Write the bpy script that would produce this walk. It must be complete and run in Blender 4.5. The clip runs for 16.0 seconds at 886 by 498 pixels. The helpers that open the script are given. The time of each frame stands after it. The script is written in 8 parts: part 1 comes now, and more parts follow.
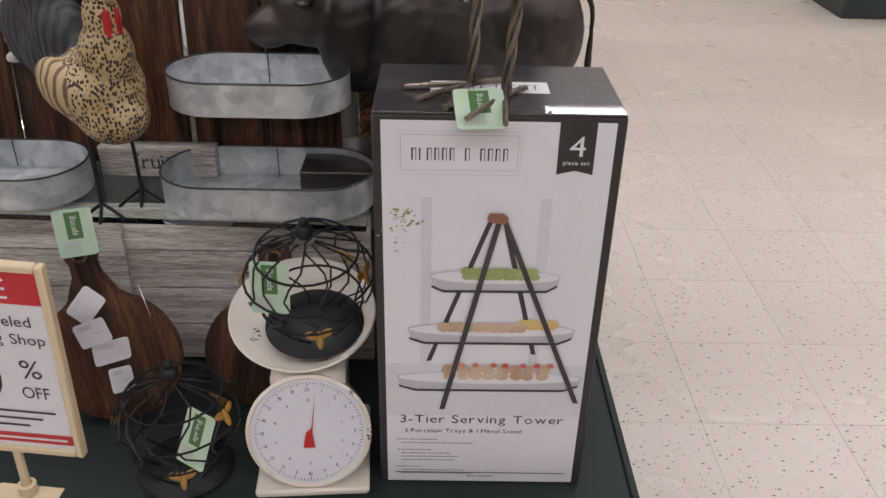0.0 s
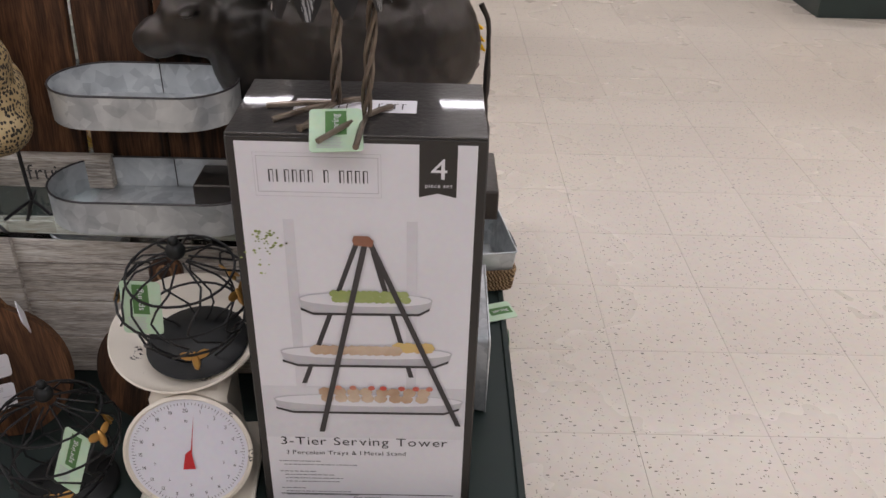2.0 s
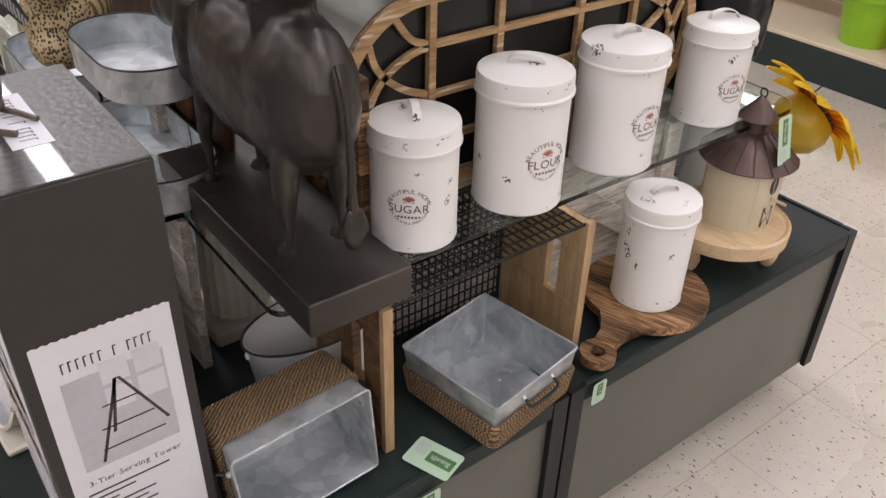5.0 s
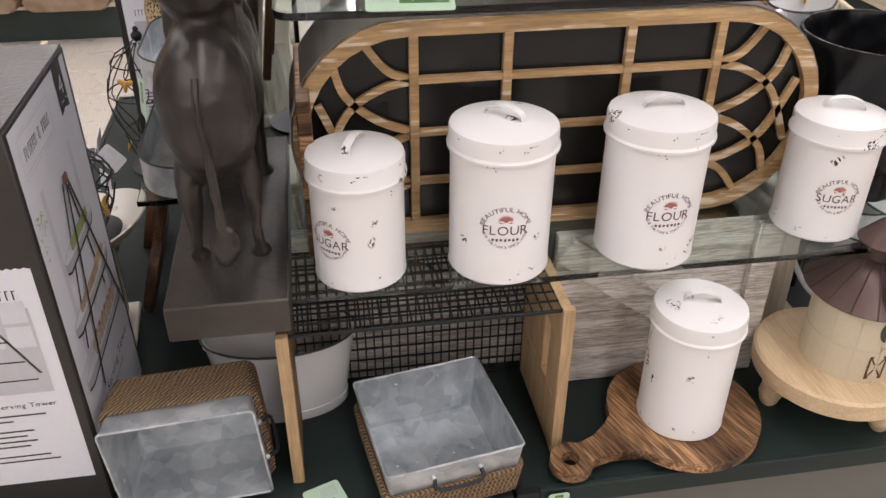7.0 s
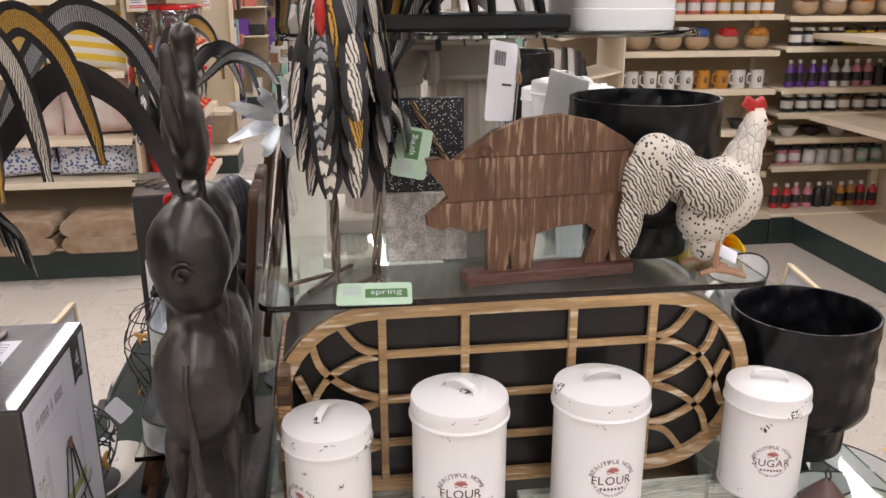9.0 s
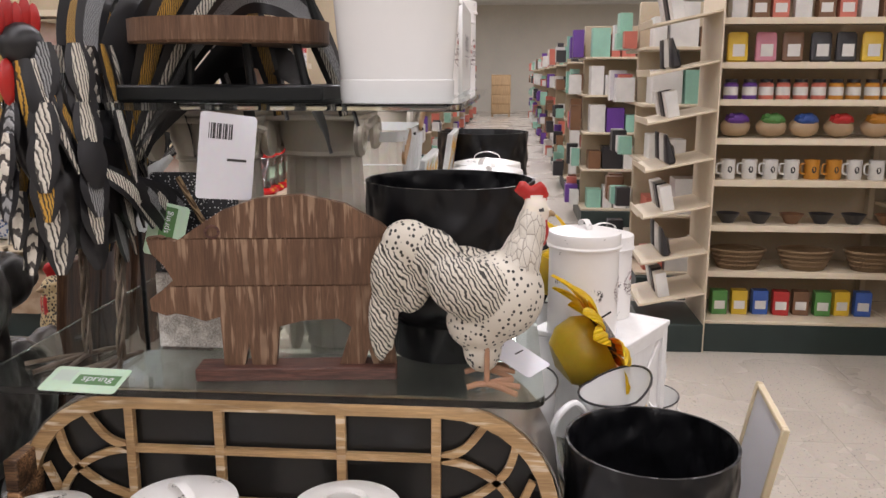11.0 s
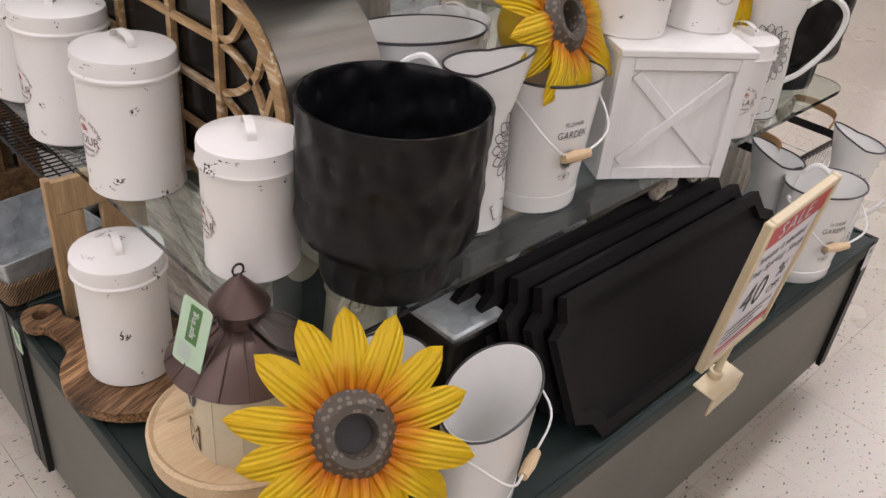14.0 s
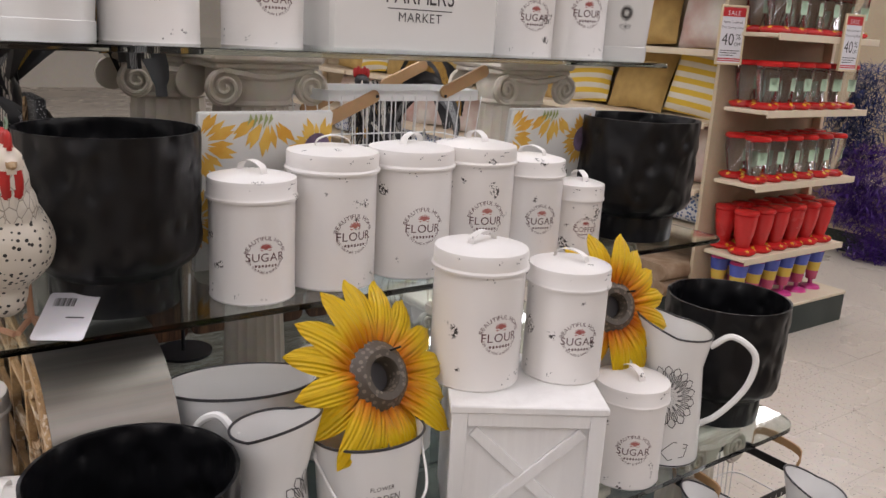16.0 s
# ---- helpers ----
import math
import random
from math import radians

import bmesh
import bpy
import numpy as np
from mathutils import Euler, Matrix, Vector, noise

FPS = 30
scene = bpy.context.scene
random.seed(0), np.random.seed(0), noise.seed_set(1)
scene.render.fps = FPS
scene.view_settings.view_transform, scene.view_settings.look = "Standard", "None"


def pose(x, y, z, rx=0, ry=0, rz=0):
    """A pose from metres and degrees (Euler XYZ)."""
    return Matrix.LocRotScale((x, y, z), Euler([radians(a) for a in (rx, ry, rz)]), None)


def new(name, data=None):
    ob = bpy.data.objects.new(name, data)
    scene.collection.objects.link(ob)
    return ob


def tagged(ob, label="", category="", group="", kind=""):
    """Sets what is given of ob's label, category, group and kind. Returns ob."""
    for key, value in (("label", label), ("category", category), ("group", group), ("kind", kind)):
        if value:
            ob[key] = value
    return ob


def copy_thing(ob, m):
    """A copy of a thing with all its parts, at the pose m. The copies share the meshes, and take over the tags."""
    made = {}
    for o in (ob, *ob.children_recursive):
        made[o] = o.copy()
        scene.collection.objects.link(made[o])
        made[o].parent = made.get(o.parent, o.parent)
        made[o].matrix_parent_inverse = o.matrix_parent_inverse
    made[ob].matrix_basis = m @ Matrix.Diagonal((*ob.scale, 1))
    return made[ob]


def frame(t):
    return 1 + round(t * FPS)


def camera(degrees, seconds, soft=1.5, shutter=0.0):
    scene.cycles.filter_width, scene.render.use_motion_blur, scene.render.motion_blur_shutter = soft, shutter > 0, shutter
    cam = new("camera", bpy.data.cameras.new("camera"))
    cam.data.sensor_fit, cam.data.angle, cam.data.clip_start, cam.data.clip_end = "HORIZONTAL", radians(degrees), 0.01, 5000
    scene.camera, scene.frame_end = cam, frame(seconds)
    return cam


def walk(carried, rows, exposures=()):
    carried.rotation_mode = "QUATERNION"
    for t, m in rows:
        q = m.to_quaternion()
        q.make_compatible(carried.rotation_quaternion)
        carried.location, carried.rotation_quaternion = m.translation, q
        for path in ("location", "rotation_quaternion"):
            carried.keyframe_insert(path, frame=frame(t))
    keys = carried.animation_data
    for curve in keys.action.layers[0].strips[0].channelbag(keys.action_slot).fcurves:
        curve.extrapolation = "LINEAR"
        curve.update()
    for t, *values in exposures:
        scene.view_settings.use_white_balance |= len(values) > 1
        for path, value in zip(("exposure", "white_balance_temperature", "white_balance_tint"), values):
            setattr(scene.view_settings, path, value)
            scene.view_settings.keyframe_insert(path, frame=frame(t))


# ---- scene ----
cam = camera(56.5, 16.0)
METRES, EYE, TILT, LEAN, TURN = 4.12, 1.283, -30.4, -1.0, 0.0
ROWS = [
    (0.0, 0.0, 0.0, 0.0, 0.0, 0.0, 0.0),
    (0.5, 0.0025, -0.001, -0.0008, -0.13, -0.16, 0.25),
    (1.0, 0.0025, 0.0018, 0.0005, -0.51, -0.41, 0.45),
    (1.5, 0.0091, 0.0029, 0.0001, -0.86, -0.54, 0.32),
    (2.0, 0.0357, 0.0058, 0.0085, -0.21, -0.54, -0.38),
    (2.5, 0.0703, 0.0326, 0.0205, 2.7, -1.49, -5.64),
    (3.0, 0.1192, 0.0461, 0.0315, 15.55, -3.77, -11.29),
    (3.5, 0.1541, 0.0655, 0.0408, 25.53, -6.09, -17.11),
    (4.0, 0.1676, 0.0944, 0.0596, 31.59, -8.23, -22.34),
    (4.5, 0.1951, 0.1258, 0.0809, 39.44, -10.61, -23.52),
    (7.0, 0.2482, 0.2704, 0.1622, 79.19, -26.1, -30.07),
    (7.5, 0.2575, 0.2711, 0.1712, 81.7, -27.03, -30.25),
    (8.0, 0.2658, 0.2709, 0.1798, 82.1, -23.13, -30.57),
    (8.5, 0.27, 0.271, 0.1874, 81.49, -17.96, -30.44),
    (9.0, 0.2746, 0.2688, 0.1951, 80.84, -11.82, -29.83),
    (11.5, 0.2263, 0.4216, 0.2744, 100.87, -18.23, -31.54),
    (12.0, 0.2067, 0.4543, 0.2852, 110.14, -27.42, -31.22),
    (12.5, 0.2058, 0.4984, 0.3054, 123.56, -36.81, -29.86),
    (13.0, 0.1988, 0.5251, 0.3163, 130.25, -43.29, -27.43),
    (13.5, 0.1672, 0.5431, 0.3192, 136.91, -50.93, -29.02),
    (14.0, 0.1375, 0.5749, 0.3401, 143.16, -56.0, -25.94),
    (14.5, 0.1147, 0.607, 0.3689, 147.08, -52.34, -24.06),
    (15.0, 0.1017, 0.6139, 0.3839, 148.09, -46.04, -22.74),
    (15.5, 0.0787, 0.6086, 0.3901, 149.64, -42.77, -21.41),
    (16.0, 0.0471, 0.599, 0.3902, 150.46, -40.49, -20.49),
]
walk(cam, [(t, pose(0, 0, EYE, TILT, LEAN, TURN) @ pose(METRES * x, METRES * y, METRES * z, 90 + pitch, roll, yaw)) for t, x, y, z, yaw, pitch, roll in ROWS], [(0.0, 0.0), (2.0, -0.08), (2.5, -0.2), (3.0, -0.22), (3.5, -0.12), (4.5, 0.12), (7.0, 0.38), (9.0, 0.42), (11.5, 0.15), (12.5, 0.0), (14.5, 0.09), (16.0, -0.05)])

# ---- light: a store hall under rows of fluorescent strips ----
world = bpy.data.worlds.new("world")
scene.world = world
world.use_nodes = True
world.node_tree.nodes["Background"].inputs[0].default_value = (0.96, 0.93, 1.0, 1)
world.node_tree.nodes["Background"].inputs[1].default_value = 0.06
CEILING = 4.3
for row in (-5.2, -1.6, 2.0, 5.6, 9.2):
    strip = bpy.data.lights.new("strip_light", "AREA")
    strip.shape, strip.size, strip.size_y = "RECTANGLE", 40.0, 0.22
    strip.energy, strip.color = 500.0, (0.965, 0.93, 1.0)
    new("strip_light", strip).matrix_world = pose(-10, row, CEILING - 0.16)


# ---- materials ----
def shader(name, rough=0.5, metal=0.0):
    m = bpy.data.materials.new(name)
    m.use_nodes = True
    nt = m.node_tree
    b = nt.nodes["Principled BSDF"]
    b.inputs["Roughness"].default_value, b.inputs["Metallic"].default_value = rough, metal
    return m, nt, b


def node(nt, kind, **inputs):
    n = nt.nodes.new(kind)
    for key, value in inputs.items():
        n.inputs[key.replace("_", " ")].default_value = value
    return n


def coords(nt, stretch=(1, 1, 1), turn=(0, 0, 0), vary=False):
    tc = nt.nodes.new("ShaderNodeTexCoord")
    mp = nt.nodes.new("ShaderNodeMapping")
    mp.inputs["Scale"].default_value = stretch
    mp.inputs["Rotation"].default_value = turn
    nt.links.new(tc.outputs["Object"], mp.inputs["Vector"])
    if vary:
        info = nt.nodes.new("ShaderNodeObjectInfo")
        mul = nt.nodes.new("ShaderNodeMath")
        mul.operation = "MULTIPLY"
        mul.inputs[1].default_value = 37.0
        nt.links.new(info.outputs["Random"], mul.inputs[0])
        nt.links.new(mul.outputs[0], mp.inputs["Location"])
    return mp.outputs[0]


def ramp(nt, fac, stops):
    r = nt.nodes.new("ShaderNodeValToRGB")
    while len(r.color_ramp.elements) < len(stops):
        r.color_ramp.elements.new(0.5)
    for e, (pos, col) in zip(r.color_ramp.elements, stops):
        e.position, e.color = pos, (*col, 1)
    nt.links.new(fac, r.inputs[0])
    return r.outputs[0]


def mix(nt, fac, a, b, how="MIX"):
    n = nt.nodes.new("ShaderNodeMix")
    n.data_type, n.blend_type = "RGBA", how
    for sock, value in ((n.inputs[0], fac), (n.inputs[6], a), (n.inputs[7], b)):
        if isinstance(value, (tuple, float, int)):
            sock.default_value = (*value, 1) if isinstance(value, tuple) else value
        else:
            nt.links.new(value, sock)
    return n.outputs[2]


def bump(nt, b, height, strength=0.2, dist=0.002):
    n = nt.nodes.new("ShaderNodeBump")
    n.inputs["Strength"].default_value, n.inputs["Distance"].default_value = strength, dist
    nt.links.new(height, n.inputs["Height"])
    nt.links.new(n.outputs[0], b.inputs["Normal"])


def plain(name, c1, c2=None, rough=0.5, metal=0.0, scale=30.0, relief=0.1, stretch=(1, 1, 1), vary=True, coat=0.0):
    """A surface of two near colours, mottled at two scales, with fine relief."""
    m, nt, b = shader(name, rough, metal)
    c2 = c2 or tuple(v * 0.8 for v in c1)
    v = coords(nt, stretch, vary=vary)
    big = node(nt, "ShaderNodeTexNoise", Scale=scale * 0.2, Detail=3.0)
    fine = node(nt, "ShaderNodeTexNoise", Scale=scale * 4, Detail=4.0)
    for n in (big, fine):
        nt.links.new(v, n.inputs["Vector"])
    c = ramp(nt, big.outputs[0], ((0.35, c1), (0.68, c2)))
    c = mix(nt, 0.12, c, fine.outputs[1], "OVERLAY")
    nt.links.new(c, b.inputs["Base Color"])
    r = nt.nodes.new("ShaderNodeMapRange")
    r.inputs["To Min"].default_value, r.inputs["To Max"].default_value = max(0.02, rough - 0.1), min(1, rough + 0.1)
    nt.links.new(big.outputs[0], r.inputs[0])
    nt.links.new(r.outputs[0], b.inputs["Roughness"])
    if relief:
        bump(nt, b, fine.outputs[0], relief, 0.001)
    if coat:
        b.inputs["Coat Weight"].default_value = coat
    return m


def wood(name, dark, light, scale=9.0, axis=0, rough=0.55, streak=1.0, burnt=0.0):
    """Grain that runs along one axis of the thing."""
    m, nt, b = shader(name, rough)
    st = [7.0, 7.0, 7.0]
    st[axis] = 0.45
    v = coords(nt, tuple(st), vary=True)
    grain = node(nt, "ShaderNodeTexNoise", Scale=scale, Detail=6.0, Distortion=0.6)
    fine = node(nt, "ShaderNodeTexNoise", Scale=scale * 6, Detail=3.0)
    for n in (grain, fine):
        nt.links.new(v, n.inputs["Vector"])
    c = ramp(nt, grain.outputs[0], ((0.32, dark), (0.5, tuple((a + d) / 2 for a, d in zip(dark, light))), (0.66, light)))
    pore = node(nt, "ShaderNodeTexNoise", Scale=scale * 15, Detail=2.0)
    nt.links.new(v, pore.inputs["Vector"])
    c = mix(nt, 0.45 * streak, c, ramp(nt, pore.outputs[0], ((0.42, (0.12, 0.1, 0.09)), (0.52, (0.5, 0.5, 0.5)), (0.66, (0.72, 0.71, 0.69)))), "OVERLAY")
    c = mix(nt, 0.35 * streak, c, ramp(nt, fine.outputs[0], ((0.4, (0.25, 0.22, 0.2)), (0.6, (0.8, 0.78, 0.75)))), "OVERLAY")
    if burnt:
        big = node(nt, "ShaderNodeTexNoise", Scale=6.0, Detail=2.0)
        nt.links.new(coords(nt, vary=True), big.inputs["Vector"])
        c = mix(nt, ramp(nt, big.outputs[0], ((0.4, (0, 0, 0)), (0.65, (burnt,) * 3))), c, (0.02, 0.012, 0.008))
    nt.links.new(c, b.inputs["Base Color"])
    bump(nt, b, fine.outputs[0], 0.35, 0.0015)
    return m


def enamel(name, base, chips=True, rough=0.28):
    """White enamel, with dark chips in clusters."""
    m, nt, b = shader(name, rough)
    v = coords(nt, vary=True)
    cluster = node(nt, "ShaderNodeTexNoise", Scale=24.0, Detail=1.0)
    speck = node(nt, "ShaderNodeTexNoise", Scale=260.0, Detail=3.0)
    tone = node(nt, "ShaderNodeTexNoise", Scale=5.0, Detail=2.0)
    for n in (cluster, speck, tone):
        nt.links.new(v, n.inputs["Vector"])
    c = ramp(nt, tone.outputs[0], ((0.3, base), (0.75, tuple(x * y for x, y in zip(base, (0.97, 0.95, 0.92))))))
    if chips:
        a = ramp(nt, cluster.outputs[0], ((0.68, (0, 0, 0)), (0.71, (1, 1, 1))))
        s = ramp(nt, speck.outputs[0], ((0.52, (0, 0, 0)), (0.54, (1, 1, 1))))
        c = mix(nt, mix(nt, 1.0, a, s, "MULTIPLY"), c, (0.03, 0.025, 0.022))
    nt.links.new(c, b.inputs["Base Color"])
    bump(nt, b, tone.outputs[0], 0.12, 0.004)
    return m


def galvanized(name, tone=1.0):
    m, nt, b = shader(name, 0.48, 0.62)
    v = coords(nt, vary=True)
    cell = node(nt, "ShaderNodeTexVoronoi", Scale=55.0)
    cloud = node(nt, "ShaderNodeTexNoise", Scale=14.0, Detail=4.0, Distortion=1.0)
    for n in (cell, cloud):
        nt.links.new(v, n.inputs["Vector"])
    spangle = nt.nodes.new("ShaderNodeSeparateColor")
    nt.links.new(cell.outputs["Color"], spangle.inputs[0])
    c = ramp(nt, spangle.outputs[0], ((0.1, (0.36 * tone, 0.39 * tone, 0.41 * tone)), (0.9, (0.62 * tone, 0.65 * tone, 0.66 * tone))))
    c = mix(nt, 0.5, c, ramp(nt, cloud.outputs[0], ((0.35, (0.33 * tone, 0.36 * tone, 0.38 * tone)), (0.65, (0.74 * tone, 0.76 * tone, 0.76 * tone)))))
    nt.links.new(c, b.inputs["Base Color"])
    r = nt.nodes.new("ShaderNodeMapRange")
    r.inputs["To Min"].default_value, r.inputs["To Max"].default_value = 0.3, 0.58
    nt.links.new(cloud.outputs[0], r.inputs[0])
    nt.links.new(r.outputs[0], b.inputs["Roughness"])
    bump(nt, b, cloud.outputs[0], 0.15, 0.003)
    return m


def spotted(name, ground, dots, scale, size, stretch=(1, 1, 1), second=None):
    m, nt, b = shader(name, 0.5)
    v = coords(nt, stretch)
    cell = node(nt, "ShaderNodeTexVoronoi", Scale=scale, Randomness=0.75)
    nt.links.new(v, cell.inputs["Vector"])
    c = ground
    if second:
        cloud = node(nt, "ShaderNodeTexNoise", Scale=25.0, Detail=4.0)
        nt.links.new(v, cloud.inputs["Vector"])
        c = ramp(nt, cloud.outputs[0], ((0.4, ground), (0.62, second)))
    c = mix(nt, ramp(nt, cell.outputs["Distance"], ((size, (1, 1, 1)), (size + 0.04, (0, 0, 0)))), c, dots)
    nt.links.new(c, b.inputs["Base Color"])
    bump(nt, b, cell.outputs["Distance"], 0.25, 0.002)
    return m


def wavy(name, ground, lines, scale=30.0, distort=6.0, width=0.45, turn=(0, 0, 0)):
    """Painted feather lines."""
    m, nt, b = shader(name, 0.5)
    w = node(nt, "ShaderNodeTexWave", Scale=scale, Distortion=distort, Detail=2.0, Detail_Scale=1.2)
    nt.links.new(coords(nt, turn=turn), w.inputs["Vector"])
    c = ramp(nt, w.outputs["Fac"], ((width - 0.1, lines), (width + 0.08, ground)))
    nt.links.new(c, b.inputs["Base Color"])
    bump(nt, b, w.outputs["Fac"], 0.5, 0.003)
    return m


def scaled(name, ground, lines, scale, stretch):
    """Overlapping small feathers with shaded edges."""
    m, nt, b = shader(name, 0.5)
    cell = node(nt, "ShaderNodeTexVoronoi", Scale=scale)
    cell.feature = "DISTANCE_TO_EDGE"
    nt.links.new(coords(nt, stretch), cell.inputs["Vector"])
    nt.links.new(ramp(nt, cell.outputs["Distance"], ((0.01, lines), (0.06, ground))), b.inputs["Base Color"])
    bump(nt, b, cell.outputs["Distance"], 0.7, 0.004)
    return m


def tile_floor(name):
    """Cream vinyl composition tile, waxed, with short dark flecks."""
    m, nt, b = shader(name, 0.3)
    tc = nt.nodes.new("ShaderNodeNewGeometry")
    v = tc.outputs["Position"]
    tone = node(nt, "ShaderNodeTexNoise", Scale=1.3, Detail=4.0)
    cloud = node(nt, "ShaderNodeTexNoise", Scale=45.0, Detail=4.0)
    nt.links.new(v, tone.inputs["Vector"])
    nt.links.new(v, cloud.inputs["Vector"])
    c = ramp(nt, tone.outputs[0], ((0.3, (0.565, 0.51, 0.437)), (0.7, (0.515, 0.465, 0.4))))
    c = mix(nt, 0.18, c, cloud.outputs[1], "SOFT_LIGHT")
    for sx, sy, sc, lim, col, amount in ((1, 2.4, 34, 0.12, (0.07, 0.06, 0.05), 0.9), (2.2, 1, 47, 0.12, (0.16, 0.13, 0.1), 0.75), (1, 1.4, 90, 0.14, (0.26, 0.21, 0.17), 0.6)):
        mp = nt.nodes.new("ShaderNodeMapping")
        mp.inputs["Scale"].default_value = (sx, sy, 1)
        mp.inputs["Rotation"].default_value = (0, 0, 0.5 * sc)
        nt.links.new(v, mp.inputs["Vector"])
        cell = node(nt, "ShaderNodeTexVoronoi", Scale=float(sc))
        cell.voronoi_dimensions = "2D"
        nt.links.new(mp.outputs[0], cell.inputs["Vector"])
        sep = nt.nodes.new("ShaderNodeSeparateColor")
        nt.links.new(cell.outputs["Color"], sep.inputs[0])
        some = ramp(nt, sep.outputs[1], ((0.84, (0, 0, 0)), (0.86, (amount,) * 3)))
        fleck = mix(nt, 1.0, ramp(nt, cell.outputs["Distance"], ((lim, (1, 1, 1)), (lim + 0.04, (0, 0, 0)))), some, "MULTIPLY")
        c = mix(nt, fleck, c, col)
    info = nt.nodes.new("ShaderNodeObjectInfo")
    c = mix(nt, 0.06, c, ramp(nt, info.outputs["Random"], ((0, (0.3, 0.3, 0.3)), (1, (0.7, 0.7, 0.7)))), "OVERLAY")
    nt.links.new(c, b.inputs["Base Color"])
    r = nt.nodes.new("ShaderNodeMapRange")
    r.inputs["To Min"].default_value, r.inputs["To Max"].default_value = 0.2, 0.36
    nt.links.new(tone.outputs[0], r.inputs[0])
    nt.links.new(r.outputs[0], b.inputs["Roughness"])
    bump(nt, b, cloud.outputs[0], 0.05, 0.001)
    return m


def glass(name, tint=(0.86, 0.95, 0.92), rough=0.02):
    m, nt, b = shader(name, rough)
    b.inputs["Base Color"].default_value = (*tint, 1)
    b.inputs["Transmission Weight"].default_value = 1.0
    b.inputs["IOR"].default_value = 1.5
    return m


WHITE = enamel("white_enamel", (0.83, 0.81, 0.79))
CLEAN = enamel("clean_white_enamel", (0.82, 0.82, 0.81), chips=False, rough=0.22)
INK = plain("dark_ink", (0.05, 0.045, 0.045), rough=0.6, relief=0)
ROSE = plain("rose_ink", (0.36, 0.09, 0.08), (0.5, 0.2, 0.17), rough=0.6, relief=0)
MAROON = plain("maroon_ink", (0.11, 0.035, 0.035), (0.08, 0.03, 0.03), rough=0.6, relief=0)
RIM = plain("dark_enamel_rim", (0.035, 0.033, 0.035), rough=0.35)
def hammered(name, c, rough):
    """Black paint over beaten dents."""
    m, nt, b = shader(name, rough)
    v = coords(nt, (1, 1, 0.7), vary=True)
    dent = node(nt, "ShaderNodeTexVoronoi", Scale=34.0)
    dent.feature = "SMOOTH_F1"
    tone = node(nt, "ShaderNodeTexNoise", Scale=9.0, Detail=4.0)
    for n in (dent, tone):
        nt.links.new(v, n.inputs["Vector"])
    nt.links.new(ramp(nt, tone.outputs[0], ((0.35, c), (0.7, tuple(x * 1.5 for x in c)))), b.inputs["Base Color"])
    bump(nt, b, dent.outputs["Distance"], 0.9, 0.016)
    return m


BLACKPOT = hammered("black_hammered_metal", (0.004, 0.004, 0.0048), 0.36)
GALV = galvanized("galvanized_steel")
BLACKPOT.node_tree.nodes["Principled BSDF"].inputs["Specular IOR Level"].default_value = 0.32
BLACKPOT.node_tree.nodes["Principled BSDF"].inputs["Coat Weight"].default_value = 0.0
GALVPALE = galvanized("pale_galvanized_steel", 1.12)
CARTON = plain("charcoal_carton", (0.034, 0.031, 0.028), (0.042, 0.038, 0.034), rough=0.5, relief=0.05, coat=0.08)
CARTONTOP = plain("taped_charcoal_carton", (0.032, 0.03, 0.029), (0.045, 0.042, 0.04), rough=0.3, scale=34, relief=0.9, coat=0.6)
PAPER = plain("printed_white_paper", (0.72, 0.71, 0.74), (0.68, 0.67, 0.7), rough=0.4, relief=0.03)
PAPERGREY = plain("printed_grey", (0.5, 0.49, 0.51), (0.44, 0.43, 0.46), rough=0.45, relief=0)
PAPERPALE = plain("printed_pale_grey", (0.64, 0.63, 0.66), (0.59, 0.58, 0.61), rough=0.45, relief=0)
SMALLPRINT = plain("printed_mid_grey", (0.2, 0.2, 0.21), rough=0.5, relief=0)
TANPRINT = plain("printed_leather_brown", (0.3, 0.13, 0.08), rough=0.5, relief=0)
GREENPRINT = plain("printed_grape_green", (0.24, 0.3, 0.08), (0.4, 0.45, 0.2), rough=0.5, scale=80, relief=0)
YELLOWPRINT = plain("printed_cheese_yellow", (0.7, 0.5, 0.2), rough=0.5, relief=0)
REDPRINT = plain("printed_tomato_red", (0.5, 0.07, 0.05), (0.55, 0.3, 0.2), rough=0.5, scale=90, relief=0)
CREAMPRINT = plain("printed_bread", (0.62, 0.5, 0.38), (0.4, 0.25, 0.15), rough=0.5, scale=90, relief=0)
PLINTHTOP = plain("dark_green_laminate", (0.012, 0.021, 0.019), (0.017, 0.027, 0.024), rough=0.5, scale=14)
PLINTHSIDE = plain("olive_grey_laminate", (0.125, 0.122, 0.1), (0.11, 0.107, 0.09), rough=0.45, scale=10)
BLACKTRIM = plain("black_trim", (0.012, 0.013, 0.013), rough=0.4)
BASEGREEN = plain("dark_green_kick", (0.02, 0.034, 0.03), rough=0.45)
GLASS = glass("shelf_glass")
SMOKED = plain("dark_backing", (0.016, 0.015, 0.014), rough=0.18, relief=0)
BRUSHED = plain("brushed_bronze_metal", (0.2, 0.18, 0.16), (0.27, 0.25, 0.22), rough=0.38, metal=0.85, scale=40, stretch=(0.1, 6, 6))
